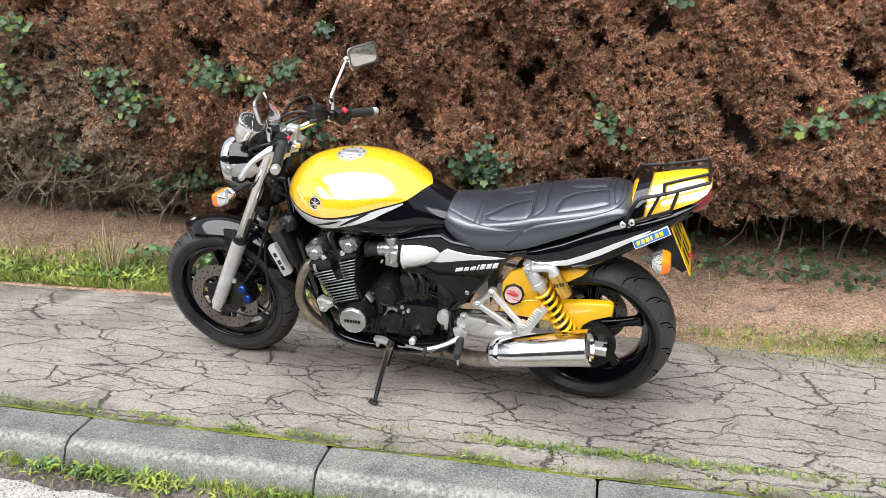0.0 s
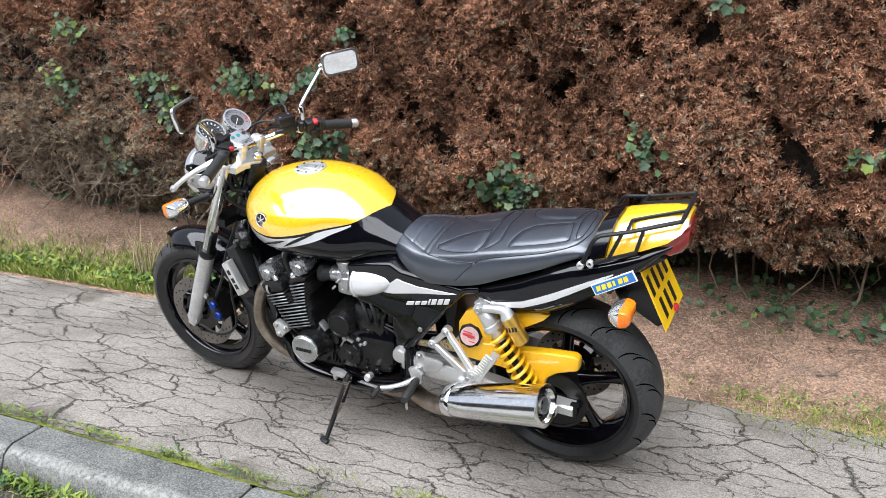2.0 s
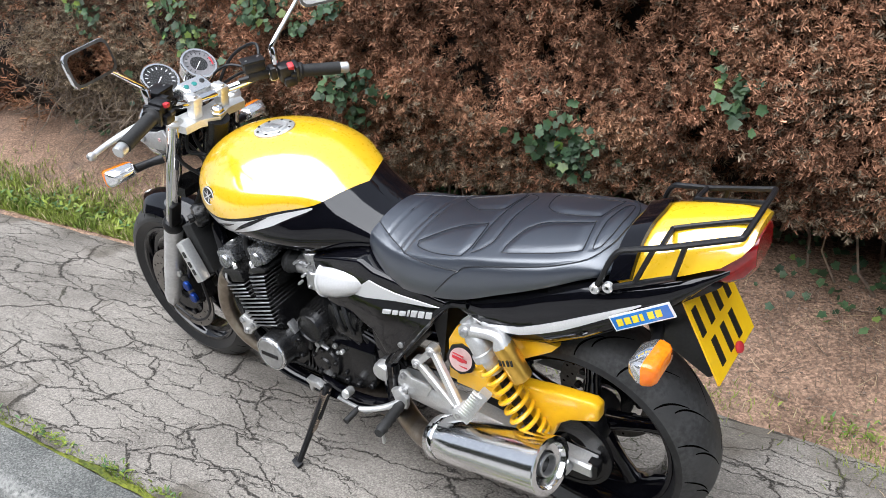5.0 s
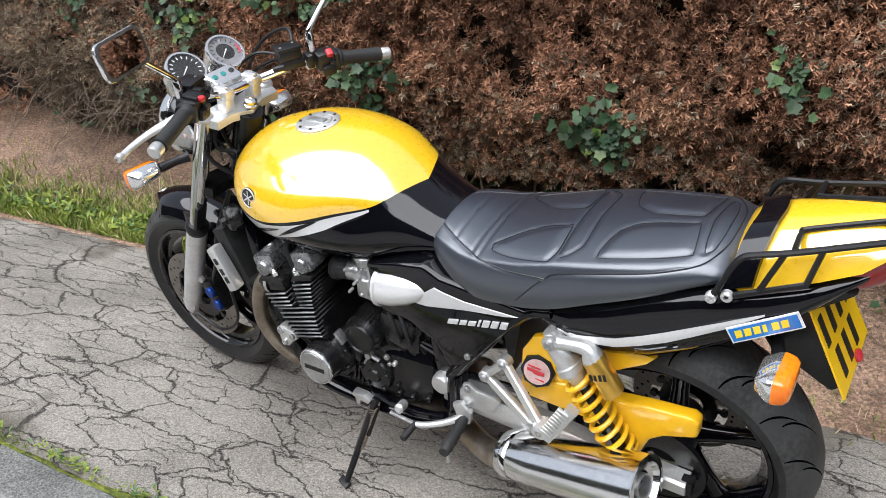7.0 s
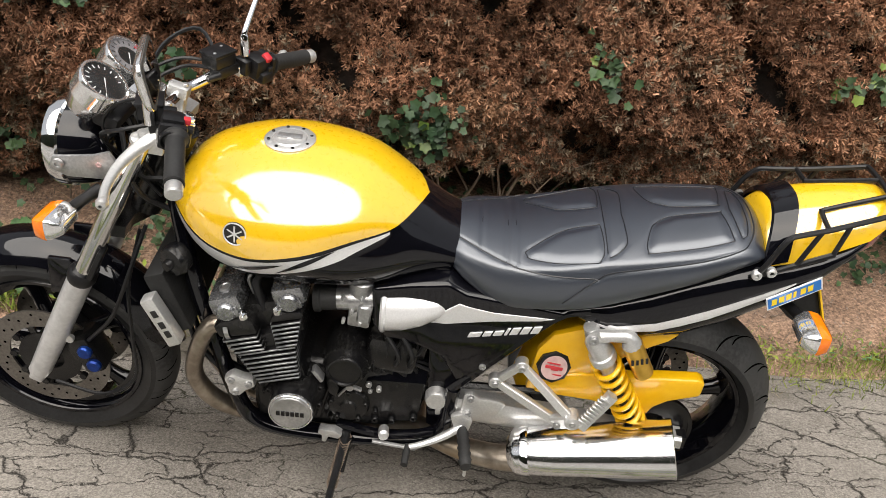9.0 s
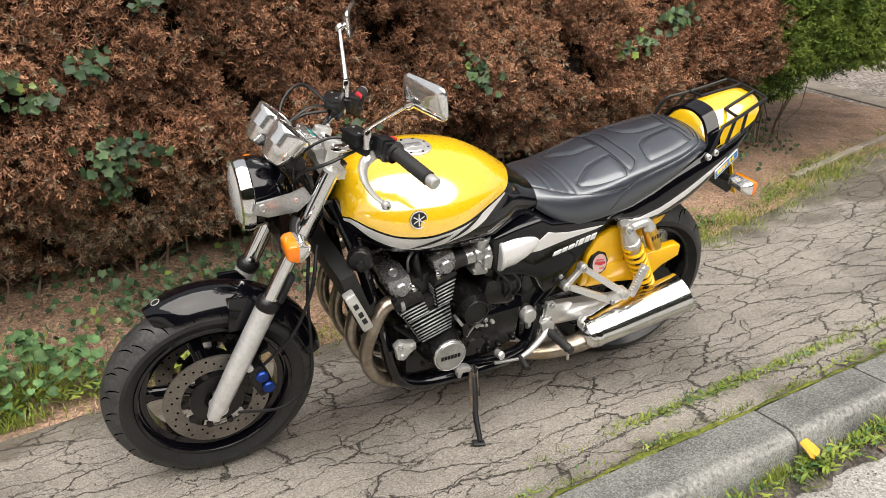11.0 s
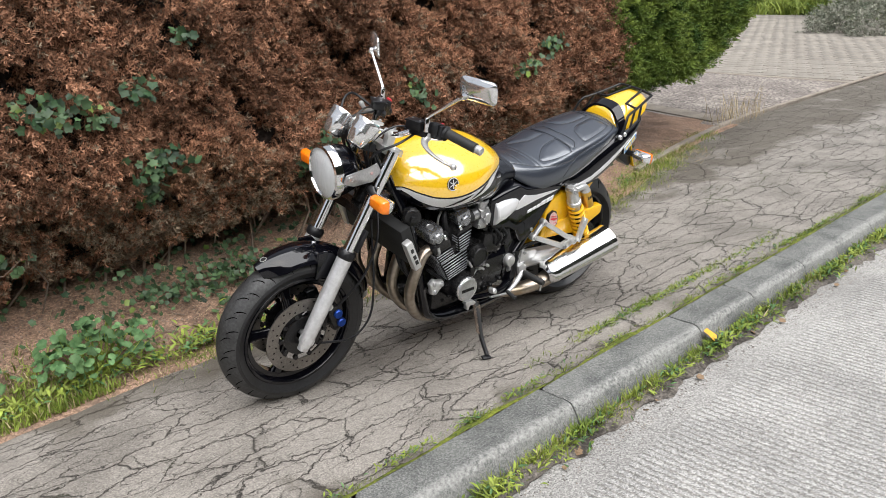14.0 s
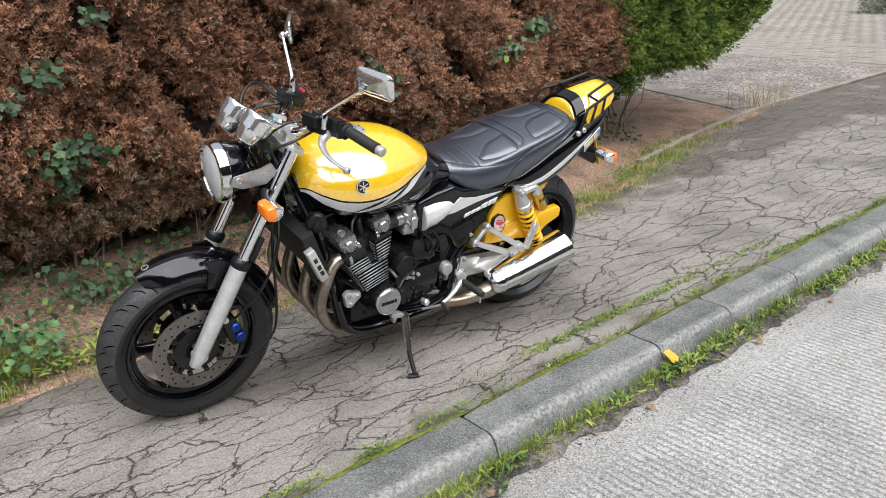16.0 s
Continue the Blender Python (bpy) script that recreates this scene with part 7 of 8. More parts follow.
for x, y, z in ((0.038, -0.13, 0.4), (0.075, -0.106, 0.421), (0.175, -0.1, 0.45), (0.172, -0.128, 0.402), (0.038, -0.09, 0.398), (0.075, -0.09, 0.42), (0.175, -0.085, 0.45), (0.172, -0.085, 0.395)):
    blade.verts.new((x, y, z))
bmesh.ops.convex_hull(blade, input=blade.verts[:])
part("cover_blade", blade, BLACKP, spc, "faceted gloss black cover blade", None, 5)
ctr = Vector((-0.003, -0.095, 0.318))
sel = part("selector_cover", lathe([(0, 0.05), (0.034, 0.049), (0.04, 0.045), (0.042, 0.02), (0.047, 0.017), (0.048, 0.0)], ctr, (0, -1, 0), 30), ENGINE, eng, "black round selector cover")
for k in range(5):
    a = 2 * math.pi * k / 5 + 0.3
    bolt(ctr + Vector((0.042 * math.cos(a), -0.04, 0.042 * math.sin(a))), (0, -1, 0), 0.006, 0.006, sel, ENGINE)
part("selector_joint", merge(lathe([(-0.008, 0.0), (-0.008, 0.0085), (0.008, 0.0085), (0.008, 0)], (0.001, -0.143, 0.393), (0, -1, 0), 12), strap_bar((0.001, -0.143, 0.393), (0.026, -0.14, 0.379), 0.005), strap_bar((-0.002, -0.141, 0.39), (-0.026, -0.138, 0.352), 0.0032)), ALU_DULL, eng, "dull metal selector joint")
bolt((0.042, -0.128, 0.387), (0, -1, 0), 0.0075, 0.007, spc, ALU_DULL)
bolt((0.066, -0.127, 0.376), (0, -1, 0), 0.0065, 0.01, spc, ALU)
bolt((0.046, -0.127, 0.365), (0, -1, 0), 0.0055, 0.006, spc, ALU_DULL)
for x, z in ((0.06, 0.275), (0.1, 0.275), (0.15, 0.29)):
    bolt((x, -0.121, z), (0, -1, 0), 0.009, 0.012, spc, ENGINE)
part("starter_motor", merge(lathe([(-0.12, 0.036), (0.1, 0.036), (0.105, 0.03), (0.105, 0)], (0.03, 0, 0.42), (0, -1, 0), 20), box((0.09, -0.06, 0.47), (0.12, 0.14, 0.09), (0, 10, 0), 0.02, 2)), ENGINE, eng)
part("engine_mount", prism([(-0.278, 0.408), (-0.258, 0.424), (-0.236, 0.415), (-0.212, 0.412), (-0.207, 0.392), (-0.23, 0.376), (-0.245, 0.358), (-0.268, 0.364), (-0.27, 0.385)], -0.17, -0.15, 0.006), ALU, eng, "silver engine mount bracket")
for x, z in ((-0.26, 0.408), (-0.222, 0.4), (-0.253, 0.374)):
    bolt((x, -0.169, z), (0, -1, 0), 0.0085, 0.006, eng, ALU_DULL)
for (x0, z0), (x1, z1), r in (((0.082, 0.49), (0.143, 0.457), 0.0038), ((0.104, 0.47), (0.14, 0.458), 0.0025)):
    part("link_rod", merge(tube([(x0, -0.103, z0), (x1, -0.103, z1)], r, 8, 1), lathe([(-0.008, 0.007), (0.008, 0.007), (0.008, 0)], (x0, -0.103, z0), (0, 1, 0), 10), lathe([(-0.008, 0.007), (0.008, 0.007), (0.008, 0)], (x1, -0.103, z1), (0, 1, 0), 10)), ALU_DULL, eng)
# crankcase ribs, bolts, oil lines and filter
for k in range(5):
    part("case_rib", box((-0.07 + 0.012 * k, -0.128, 0.31 - 0.004 * k), (0.004, 0.012, 0.075), (0, 14, 0), 0.0015, 1), ENGINE, eng)
for x, z in ((-0.2, 0.33), (-0.19, 0.4), (-0.05, 0.42), (-0.1, 0.27), (-0.16, 0.28), (0.06, 0.3)):
    bolt((x, -0.124, z), (0, -1, 0), 0.0062, 0.008, eng, ENGINE, None, "case_bolt")
part("case_bracket", prism([(-0.052, 0.41), (-0.036, 0.416), (-0.022, 0.388), (-0.03, 0.362), (-0.046, 0.37)], -0.15, -0.12, 0.004, 2), ENGINE, eng, "black case bracket")
part("case_bracket", prism([(-0.083, 0.448), (-0.075, 0.452), (-0.055, 0.424), (-0.063, 0.418)], -0.165, -0.145, 0.002, 2), ALU_DULL, eng, "dull metal case bracket")
part("oil_filter", lathe([(0, 0.034), (0.05, 0.034), (0.058, 0.03), (0.06, 0.016), (0.06, 0)], (-0.235, -0.01, 0.31), (-1, 0, -0.15), 20), ENGINE, eng, "black oil filter")
for y in (-0.1, -0.075):
    part("oil_line", tube([(-0.37, y, 0.545), (-0.355, y - 0.02, 0.47), (-0.3, y - 0.03, 0.4), (-0.225, y - 0.02, 0.33)], 0.0065, 8, 4), PLASTIC, eng, "black oil line")
for k, (x0, z0, x1, z1) in enumerate(((-0.24, 0.43, -0.19, 0.38), (-0.26, 0.45, -0.2, 0.36), (0.07, 0.55, 0.1, 0.46), (0.1, 0.56, 0.13, 0.46))):
    part("breather_hose", tube([(x0, -0.13, z0), ((x0 + x1) / 2 + 0.02, -0.15, (z0 + z1) / 2), (x1, -0.135, z1)], 0.0055, 8, 5), PLASTIC, eng, "thin black hose")
# carburettors
for y in (-0.108, -0.04, 0.04, 0.108):
    cb = part("carburettor", merge(
        lathe([(-0.06, 0.026), (-0.02, 0.026), (-0.02, 0.031), (0.02, 0.031), (0.02, 0.028), (0.06, 0.028)], (0.012, y, 0.615), (1, 0, 0.1), 18),
        lathe([(0.0, 0.026), (0.035, 0.027), (0.036, 0.031), (0.044, 0.031), (0.05, 0.026), (0.056, 0.0)], (0.014, y, 0.625), (0.05, 0, 1), 20),
        box((0.014, y, 0.578), (0.05, 0.05, 0.05), (0, 6, 0), 0.008, 2),
        box((0.026, y - 0.028, 0.6), (0.03, 0.02, 0.045), (0, 6, 0), 0.004, 1)), ALU_DULL, eng, "dull metal carburettor")
    part("intake_rubber", lathe([(0, 0.03), (0.012, 0.031), (0.016, 0.027), (0.05, 0.027)], (-0.085, y, 0.605), (1, 0, 0.12), 18), RUBBER, cb)
    for dx, dz in ((-0.018, 0.58), (0.018, 0.58), (0.0, 0.606), (-0.02, 0.64), (0.02, 0.64)):
        bolt((dx, y - 0.028, dz), (0, -1, 0), 0.004, 0.014, cb, ALU)
part("airbox", box((0.1, 0, 0.62), (0.12, 0.2, 0.12), (0, 6, 0), 0.02, 2), PLASTIC, None, "black airbox")
# hoses and wiring
hose = []
hr = random.Random(4)
for k in range(16):
    x0, z0 = hr.uniform(0.05, 0.16), hr.uniform(0.5, 0.58)
    hose.append(tube([(x0, -0.1 + hr.uniform(-0.03, 0.02), z0), (x0 + hr.uniform(-0.04, 0.05), -0.125, z0 - 0.05), (x0 + hr.uniform(-0.03, 0.08), -0.11, z0 - hr.uniform(0.09, 0.16))], hr.uniform(0.003, 0.006), 6, 4))
for b_ in hose:
    part("hose", b_, PLASTIC, None, "black rubber hose behind the engine")
part("wiring_box", merge(box((0.12, -0.08, 0.5), (0.1, 0.06, 0.09), (0, 8, 0), 0.01), box((0.07, -0.09, 0.54), (0.05, 0.05, 0.05), (0, 30, 0), 0.008)), ENGINE, None)
fh = []
for k in range(7):
    y = -0.07 + 0.024 * k
    fh.append(tube([(-0.47 + hr.uniform(-0.02, 0.02), y * 0.8, 0.9 + hr.uniform(-0.02, 0.04)), (-0.45, y * 1.5, 0.84), (-0.4, y, 0.8 + hr.uniform(-0.04, 0.02)), (-0.33, y, 0.76)], hr.uniform(0.004, 0.007), 6, 4))
for b_ in fh:
    part("wiring_cable", b_, PLASTIC, None, "black cable round the steering head")
cab = []
for s in (-1, 1):
    cab.append(tube([(-0.33, 0.12 * s, 1.01), (-0.43, 0.15 * s, 0.99), (-0.5, 0.1 * s, 0.94), (-0.47, 0.05 * s, 0.85), (-0.42, 0.04 * s, 0.78)], 0.0045, 6, 5))
    cab.append(tube([(-0.34, 0.13 * s, 1.02), (-0.42, 0.1 * s, 1.03), (-0.5, 0.08 * s, 0.97), (-0.5, 0.07 * s, 0.86)], 0.004, 6, 5))
cab.append(tube([(-0.33, 0.13, 1.0), (-0.4, 0.2, 1.06), (-0.47, 0.16, 1.03), (-0.49, 0.1, 0.95), (-0.47, 0.06, 0.87)], 0.0045, 6, 5))
for b_ in cab:
    part("control_cable", b_, PLASTIC, None, "black control cable", STEER)
bl = [tube([(-0.45, -0.07, 0.72), (-0.48, -0.12, 0.62), (-0.53, -0.125, 0.5), (-0.59, -0.11, 0.42), (-0.63, -0.09, 0.37)], 0.005, 6, 5), tube([(-0.47, -0.06, 0.7), (-0.49, -0.11, 0.58), (-0.49, -0.13, 0.45), (-0.5, -0.13, 0.32), (-0.58, -0.14, 0.26), (-0.7, -0.13, 0.27)], 0.0045, 6, 5)]
for b_ in bl:
    part("brake_hose", b_, PLASTIC, None, "black brake hose", STEER)

# oil cooler
oc = part("oil_cooler", box((-0.385, 0, 0.6), (0.045, 0.33, 0.15), (0, -20, 0), 0.005), RADIATOR, None, "black finned oil cooler")
for s in (-1, 1):
    part("cooler_end", prism([(-0.432, 0.625), (-0.404, 0.638), (-0.352, 0.525), (-0.38, 0.512)], s * 0.196, s * 0.168, 0.005), ALU, oc, "silver cooler end bracket")
    for t in (0.3, 0.55, 0.75):
        part("slot", box((-0.418 + 0.05 * t * 1.05, s * 0.1965, 0.632 - 0.11 * t), (0.013, 0.002, 0.018), (0, -24, 0), 0.002, 1), INK, oc)
part("horn", lathe([(0, 0.0), (0.0, 0.032), (0.02, 0.035), (0.03, 0.029), (0.034, 0.012), (0.045, 0.01), (0.045, 0)], (-0.36, -0.13, 0.7), (-0.4, -0.9, 0), 24), ENGINE, None, "black round horn")

# frame tubes
def frame_side(s):
    y = 0.125 * s
    fr = part("frame_rail", tube([(-0.4, 0.035 * s, 0.82), (-0.35, 0.11 * s, 0.66), (-0.31, y, 0.5), (-0.265, y, 0.31), (-0.22, y, 0.235), (-0.1, y, 0.208), (0.13, y, 0.215), (0.215, y, 0.26), (0.235, y, 0.4)], 0.018, 10, 5), BLACKP, None, "gloss black steel frame rail")
    part("frame_plate", prism([(0.17, 0.5), (0.215, 0.52), (0.25, 0.44), (0.255, 0.3), (0.225, 0.24), (0.18, 0.26), (0.175, 0.38)], s * 0.118, s * 0.095, 0.008), BLACKP, fr)
    part("rear_rail", tube([(0.225, y * 0.98, 0.39), (0.3, y * 1.02, 0.485), (0.43, y * 1.02, 0.635), (0.5, y, 0.66)], 0.015, 10, 4), BLACKP, fr)
    part("pivot_cap", lathe([(0, 0.027), (0.012, 0.027), (0.02, 0.023), (0.021, 0.019), (0.019, 0.0)], (0.199, s * 0.118, 0.361), (0, s, 0), 28), ALU, fr, "round silver pivot cap")


mirrored(frame_side)
part("top_rail", tube([(-0.38, 0, 0.8), (-0.2, 0, 0.72), (0.3, 0, 0.67), (0.7, 0, 0.7)], 0.03, 10, 3), ENGINE, None)
part("inner_mudguard", prism([(0.36, 0.4), (0.4, 0.58), (0.5, 0.66), (0.7, 0.7), (0.9, 0.72), (0.9, 0.735), (0.5, 0.69), (0.34, 0.6)], -0.085, 0.085, 0.005), PLASTIC, None, "black plastic inner mudguard")

# headers and silencer
for k, y in enumerate((-0.15, -0.055, 0.055, 0.15)):
    yi = (-0.1, -0.045, 0.03, 0.085)[k]
    p0 = eng_at(0.155, -0.075, y)
    hd = part("exhaust_header", tube([p0, p0 + Vector((-0.045, 0, -0.01)), (-0.335, y, 0.475), (-0.352, y * 0.95, 0.38), (-0.315, y * 0.85, 0.29), (-0.24, yi, 0.222), (-0.12, yi, 0.19), (0.05, yi * 0.9, 0.18)], 0.0195, 14, 5), HEADER, None, "heat-browned steel exhaust header")
    part("header_flange", lathe([(-0.006, 0.034), (0.004, 0.034), (0.006, 0.028), (0.006, 0.02)], p0 + Vector((-0.006, 0, 0)), (-0.95, 0, -0.2), 20), ALU_DULL, hd)
part("collector", merge(box((0.1, -0.01, 0.18), (0.16, 0.2, 0.06), (0, 0, 0), 0.025, 3), tube([(0.16, -0.07, 0.185), (0.27, -0.12, 0.195), (0.36, -0.155, 0.225), (0.42, -0.165, 0.25)], [0.026, 0.025, 0.026, 0.03], 16, 4)), HEADER, None, "dull steel exhaust link pipe")
m0, m1 = Vector((0.378, -0.166, 0.266)), Vector((0.736, -0.2, 0.368))
ax = (m1 - m0)
Lm = ax.length
sil = part("silencer", lathe([(0.0, 0.03), (0.012, 0.042), (0.02, 0.046), (0.3 * Lm, 0.05), (Lm - 0.012, 0.0575), (Lm - 0.002, 0.0585), (Lm, 0.056), (Lm, 0.045), (Lm - 0.012, 0.04), (Lm - 0.015, 0.028)], m0, ax, 40), SATIN, None, "polished chrome megaphone silencer")
part("end_cap", lathe([(Lm - 0.004, 0.05), (Lm - 0.02, 0.042), (Lm - 0.02, 0.028), (Lm - 0.03, 0.0)], m0, ax, 32), ENGINE, sil, "black inner end plate")
part("outlet", lathe([(Lm - 0.03, 0.023), (Lm - 0.006, 0.023), (Lm - 0.006, 0.0195), (Lm - 0.05, 0.0185)], m0, ax, 28), ALU_DULL, sil, "inner tailpipe")
part("silencer_band", lathe([(0.03, 0.0475), (0.034, 0.049), (0.046, 0.0495), (0.05, 0.048)], m0, ax, 32), CHROME, sil)

# swingarm, hanger, pegs, shocks
def swing(s):
    sw = part("swingarm", loft([[Vector((x, s * (0.112 + dy), z + dz)) for dy, dz in ((-0.016, -h), (0.013, -h), (0.018, -h * 0.7), (0.018, h * 0.7), (0.013, h), (-0.016, h))] for x, z, h in ((0.2, 0.335, 0.03), (0.33, 0.325, 0.034), (0.5, 0.31, 0.03), (0.66, 0.296, 0.02), (0.785, 0.289, 0.017))]), ALU, None, "polished aluminium swingarm")
    part("chain_adjuster", box((0.772, s * 0.112, 0.289), (0.05, 0.024, 0.036), (0, 3, 0), 0.004), ENGINE, sw)
    part("axle_nut", lathe([(0, 0.018), (0.012, 0.018), (0.012, 0.009), (0.018, 0.009), (0.018, 0)], (0.725, s * 0.132, 0.29), (0, s, 0), 6), ALU_DULL, sw)
    # Y-shaped hanger that swings outwards to its foot
    def strap(p0, p1, w0, w1, th):
        a, b = Vector(p0), Vector(p1)
        d_ = (b - a).normalized()
        n_y = (Vector((0, s, 0)) - d_ * d_.y * s).normalized()
        u = d_.cross(n_y)
        rows_ = []
        for q, w in ((0, w0), (0.5, (w0 + w1) / 2), (1, w1)):
            o = a.lerp(b, q)
            rows_.append([o + u * w * i + n_y * th * j for i, j in ((-0.8, -1), (0.8, -1), (1, -0.6), (1, 0.6), (0.8, 1), (-0.8, 1), (-1, 0.6), (-1, -0.6))])
        return loft(rows_)
    t_, l_, f_, g_ = (0.38, s * 0.131, 0.492), (0.327, s * 0.129, 0.436), (0.5, s * 0.19, 0.412), (0.472, s * 0.17, 0.378)
    hub = [lathe([(-0.01, 0.0), (-0.01, 0.0155), (0.008, 0.0155), (0.01, 0.013), (0.01, 0)], p, (0, s, 0), 18) for p in (t_, l_)]
    hg = part("footrest_hanger", merge(strap(t_, f_, 0.0095, 0.011, 0.007), strap(l_, g_, 0.0095, 0.012, 0.007), strap(t_, l_, 0.009, 0.009, 0.007), strap(f_, g_, 0.02, 0.022, 0.008), *hub,
                                       lathe([(-0.016, 0.0), (-0.016, 0.017), (0.012, 0.017), (0.014, 0.014), (0.014, 0)], f_, (0, s, 0), 20)), ALU, None, "polished aluminium pillion footrest hanger")
    for p in (t_, l_, f_, g_):
        bolt(Vector(p) + Vector((0, s * 0.008, 0)), (0, s, 0), 0.0085, 0.007, hg, ALU_DULL)
    p0, p1 = Vector((0.52, s * 0.2, 0.405)), Vector((0.574, s * 0.19, 0.495))
    pd = (p1 - p0).normalized()
    pu = pd.cross(Vector((0, s, 0))).normalized()
    peg = part("pillion_peg", strap(p0, p1, 0.009, 0.013, 0.009), ALU, hg, "folded pillion footrest")
    for k in range(9):
        part("peg_rib", box(p0.lerp(p1, 0.2 + 0.085 * k) - pu * 0.012 + Vector((0, s * 0.009, 0)), (0.026, 0.008, 0.005), (0, 31, 0), 0.001, 1), ALU, peg)
    plate_ = part("heel_plate", prism([(0.262, 0.388), (0.28, 0.394), (0.298, 0.378), (0.345, 0.376), (0.36, 0.368), (0.34, 0.335), (0.3, 0.32), (0.268, 0.318), (0.256, 0.335)], s * 0.135, s * 0.125, 0.004), ALU, None, "polished aluminium heel plate")
    for x, z in ((0.277, 0.381), (0.274, 0.332)):
        bolt((x, s * 0.135, z), (0, s, 0), 0.009, 0.007, plate_, ALU_DULL)
    part("peg_bracket", prism([(0.235, 0.33), (0.262, 0.342), (0.288, 0.318), (0.28, 0.28), (0.25, 0.282)], s * 0.148, s * 0.134, 0.005), ALU, plate_)
    p0, p1 = Vector((0.266, s * 0.146, 0.296)), Vector((0.278, s * 0.236, 0.296))
    P = [p0.lerp(p1, t) for t in np.linspace(0, 1, 13)]
    peg = part("footpeg", tube(P, [0.01] + [0.0155 if k % 2 else 0.0125 for k in range(11)] + [0.012], 10, 1), RUBBER, plate_, "black ribbed rubber footpeg")
    part("peg_feeler", lathe([(0, 0.004), (0.03, 0.004), (0.034, 0.0)], p1 + Vector((0, -s * 0.012, -0.012)), (0, 0, -1), 8), ALU, plate_)


mirrored(swing)
gl = part("gear_lever", tube([(0.266, -0.145, 0.302), (0.225, -0.158, 0.28), (0.18, -0.17, 0.266), (0.142, -0.178, 0.26)], [0.0095, 0.008, 0.0065, 0.006], 10, 4, 0.7), ALU, None, "silver gear lever with rubber toe piece")
part("toe_rubber", tube([(0.144, -0.172, 0.26), (0.142, -0.19, 0.257), (0.14, -0.215, 0.254)], [0.0065, 0.0088, 0.0085], 10, 1), RUBBER, gl, "black rubber toe piece")
part("gear_rod", tube([(0.24, -0.15, 0.292), (0.16, -0.165, 0.24), (0.06, -0.165, 0.252)], 0.0045, 8, 1), ALU_DULL, None)
part("lower_linkage", tube([(-0.03, -0.13, 0.252), (0.1, -0.14, 0.24), (0.2, -0.135, 0.262)], 0.0095, 8, 2), BLACKP, None, "black lower linkage")
part("linkage_clamp", lathe([(-0.012, 0.0), (-0.012, 0.0125), (0.008, 0.0125), (0.012, 0.008), (0.012, 0)], (0.085, -0.155, 0.268), (0.1, -1, 0.3), 12), ALU, None, "silver linkage clamp")


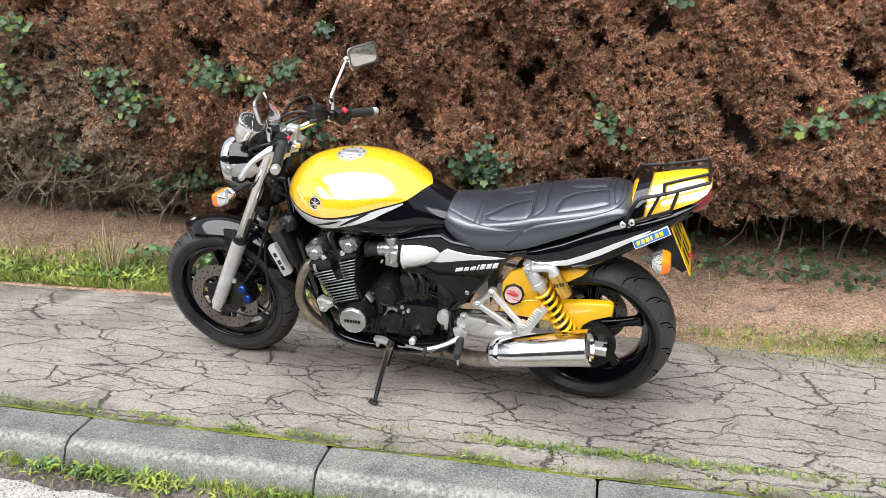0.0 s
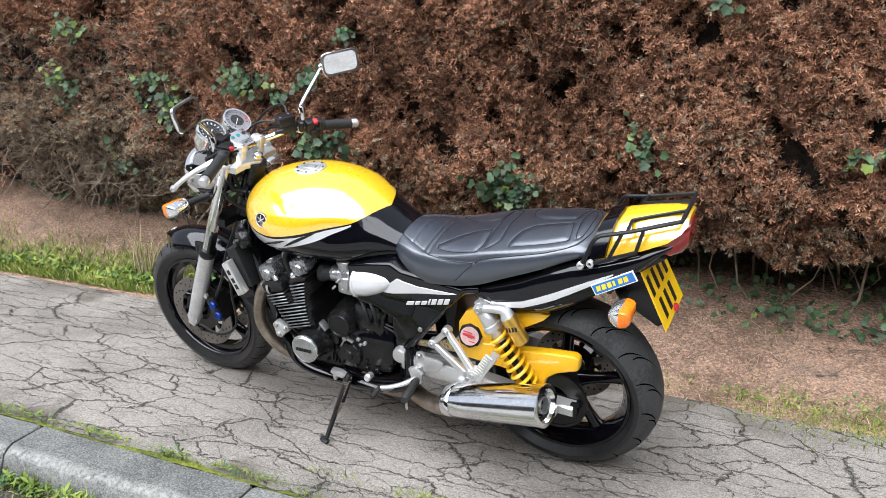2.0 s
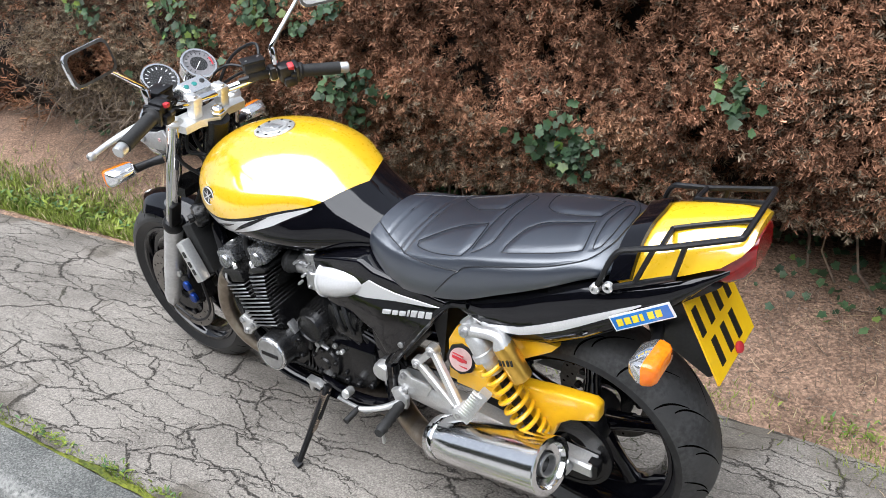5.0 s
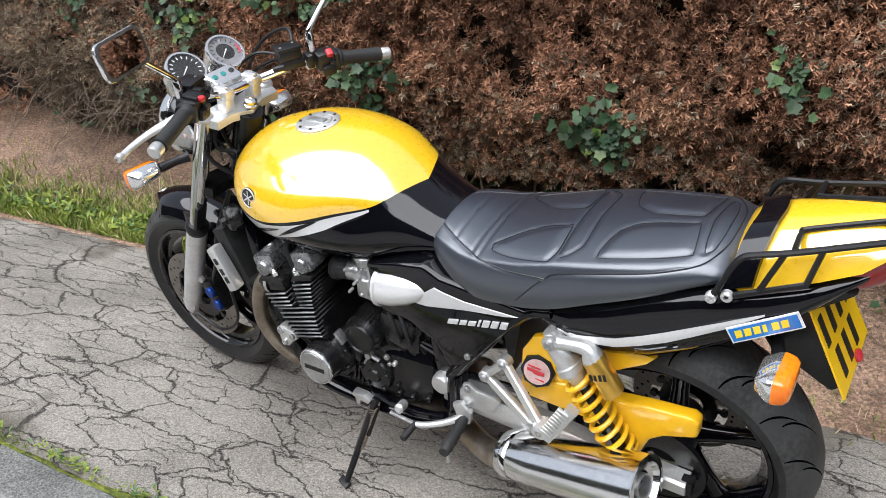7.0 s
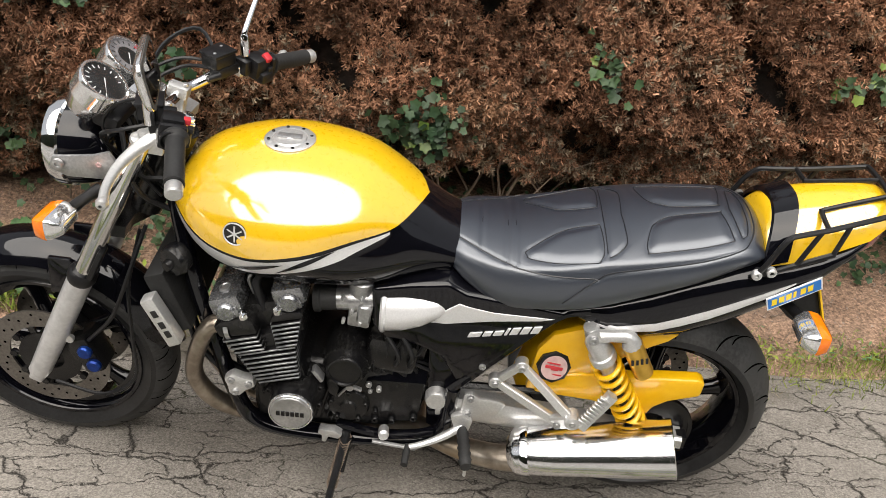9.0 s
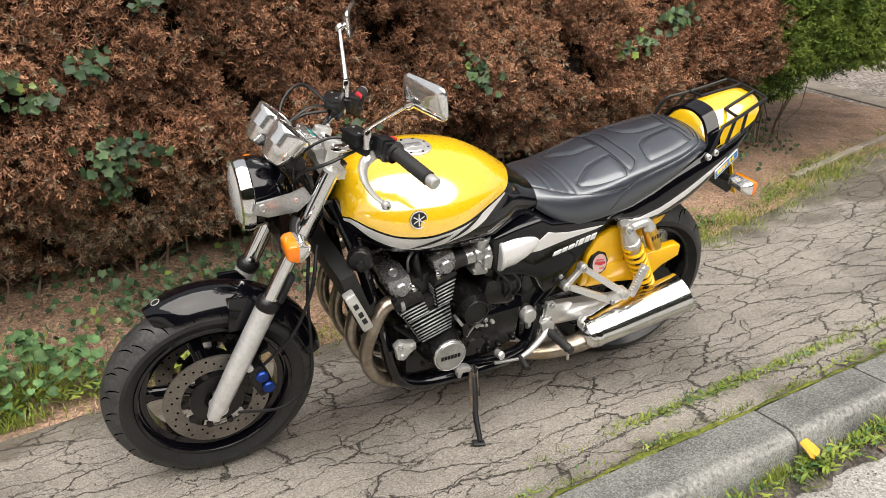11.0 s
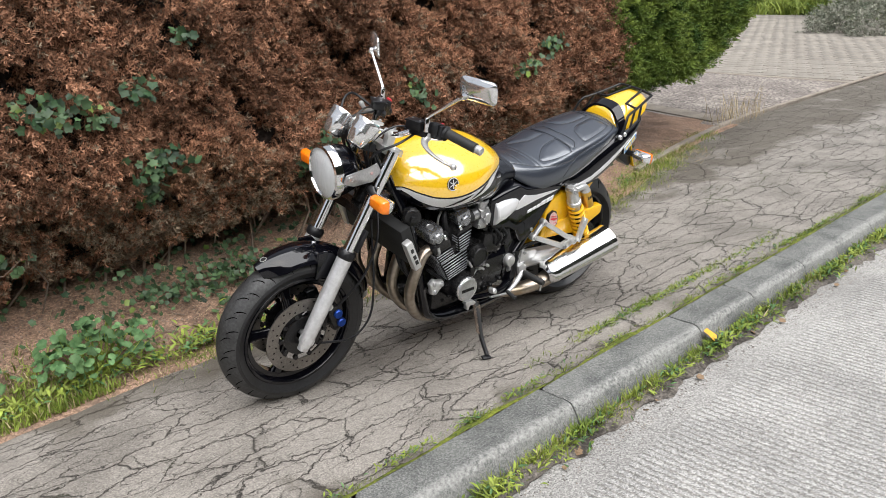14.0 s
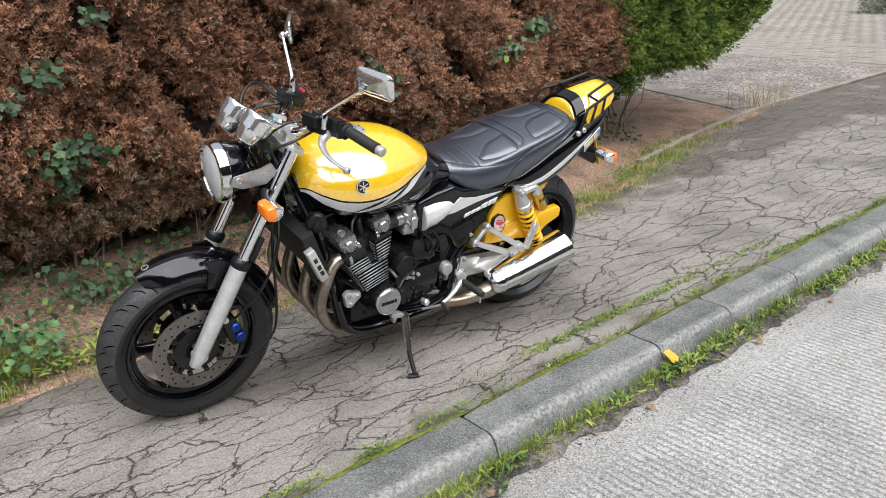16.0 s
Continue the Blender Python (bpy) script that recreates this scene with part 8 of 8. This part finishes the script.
def shock(s):
    t, b = Vector((0.512, s * 0.147, 0.618)), Vector((0.664, s * 0.134, 0.338))
    d = (b - t).normalized()
    L = (b - t).length
    bd = part("rear_shock", merge(lathe([(-0.02, 0.0), (-0.019, 0.014), (0.012, 0.018), (0.02, 0.024), (0.06, 0.025), (0.062, 0.029), (0.078, 0.03), (0.08, 0.02), (0.12, 0.018), (0.12, 0.0)], t, d, 24), lathe([(-0.02, 0.0), (-0.02, 0.017), (0.02, 0.017), (0.02, 0.0)], t, (0, 1, 0), 18)), ALU, None, "gold and silver rear shock absorber")
    part("lower_eye", lathe([(-0.02, 0.0), (-0.02, 0.015), (0.02, 0.015), (0.02, 0.0)], b, (0, 1, 0), 18), ALU, bd)
    part("damper_rod", lathe([(0.11, 0.011), (L, 0.011)], t, d, 16), ENGINE, bd)
    a = d.orthogonal().normalized()
    c = d.cross(a)
    turns, n = 8.0, 170
    P = [t + d * (0.085 + (L - 0.112) * (k / n)) + (a * math.cos(2 * math.pi * turns * k / n) + c * math.sin(2 * math.pi * turns * k / n)) * 0.0285 for k in range(n + 1)]
    part("spring", tube(P, 0.0056, 8, 1), SPRING, bd, "yellow coil spring")
    part("spring_seat", lathe([(L - 0.028, 0.034), (L - 0.02, 0.034), (L - 0.016, 0.024), (L - 0.005, 0.018)], t, d, 24), SPRING, bd)
    r0 = t + Vector((0.078, s * 0.006, 0.0))
    can = part("reservoir", lathe([(-0.01, 0.0), (-0.008, 0.019), (0.0, 0.0225), (0.085, 0.0225), (0.088, 0.02), (0.088, 0)], r0 + d * 0.02, d, 24), GOLD, bd, "gold damper reservoir")
    part("reservoir_bridge", tube([t + Vector((0.002, s * 0.006, -0.004)), t + Vector((0.04, s * 0.008, 0.004)), r0 + Vector((-0.004, 0, 0.004)), r0 + d * 0.018], [0.0155, 0.0125, 0.015, 0.022], 14, 3, 1.0), ALU, bd)
    for k in range(4):
        part("lettering_bar", box(r0 + d * (0.058 + 0) + Vector((-0.014 + k * 0.0095, s * 0.0222, 0.004 - k * -0.003)), (0.0055, 0.002, 0.014), (0, -12, 0), 0), INK, bd)
    bolt(t + Vector((0, s * 0.02, 0)), (0, s, 0), 0.011, 0.008, bd, ALU_DULL)


mirrored(shock)
# paper disc holder behind the hanger
dc = Vector((0.452, -0.112, 0.482))
hold = part("paper_disc_holder", lathe([(0, 0.039), (0.01, 0.039), (0.012, 0.035), (0.012, 0.0)], dc, (0.1, -0.97, 0.2), 8), PLASTIC, None, "black holder with a round paper disc")
part("paper_disc", lathe([(0.0125, 0.03), (0.0128, 0.0)], dc, (0.1, -0.97, 0.2), 28), PINK, hold, "printed pink and white paper disc")
for k_, (dz_, w_) in enumerate(((0.018, 0.03), (0.006, 0.04), (0.0, 0.016), (-0.014, 0.03))):
    part("print_bar", box(dc + Vector((0.002 * k_ - 0.002, -0.0128 - 0.0022, dz_)), (w_, 0.0016, 0.0075 if k_ == 1 else 0.003), (0, 8, 0), 0), REDPRINT, hold)

# side stand
sd = part("side_stand", merge(tube([(-0.005, -0.14, 0.245), (-0.012, -0.17, 0.2), (-0.028, -0.205, 0.13), (-0.036, -0.243, 0.07)], [0.013, 0.011, 0.009, 0.008], 10, 4), box((-0.042, -0.246, 0.064), (0.036, 0.016, 0.009), (12.8, 0, -15), 0.003)), PLASTIC, None, "black side stand")
part("stand_spring", tube([(0.006, -0.15, 0.235), (-0.006, -0.185, 0.17)], 0.006, 8, 1), ENGINE, sd)
part("stand_bracket", prism([(-0.066, 0.262), (-0.03, 0.26), (-0.012, 0.248), (-0.02, 0.236), (-0.044, 0.24), (-0.05, 0.222), (-0.06, 0.224), (-0.06, 0.244), (-0.07, 0.25)], -0.158, -0.14, 0.003), ALU, sd, "silver stand bracket")
coil = [Vector((-0.004, -0.152, 0.238)).lerp(Vector((-0.026, -0.196, 0.14)), k / 140) + Vector((0.0135 * math.cos(k * 0.9), 0.0115 * math.sin(k * 0.9), 0.005 * math.sin(k * 0.9))) for k in range(141)]
part("stand_spring", tube(coil, 0.0017, 5, 1), TWIG, sd, "rusty stand spring")
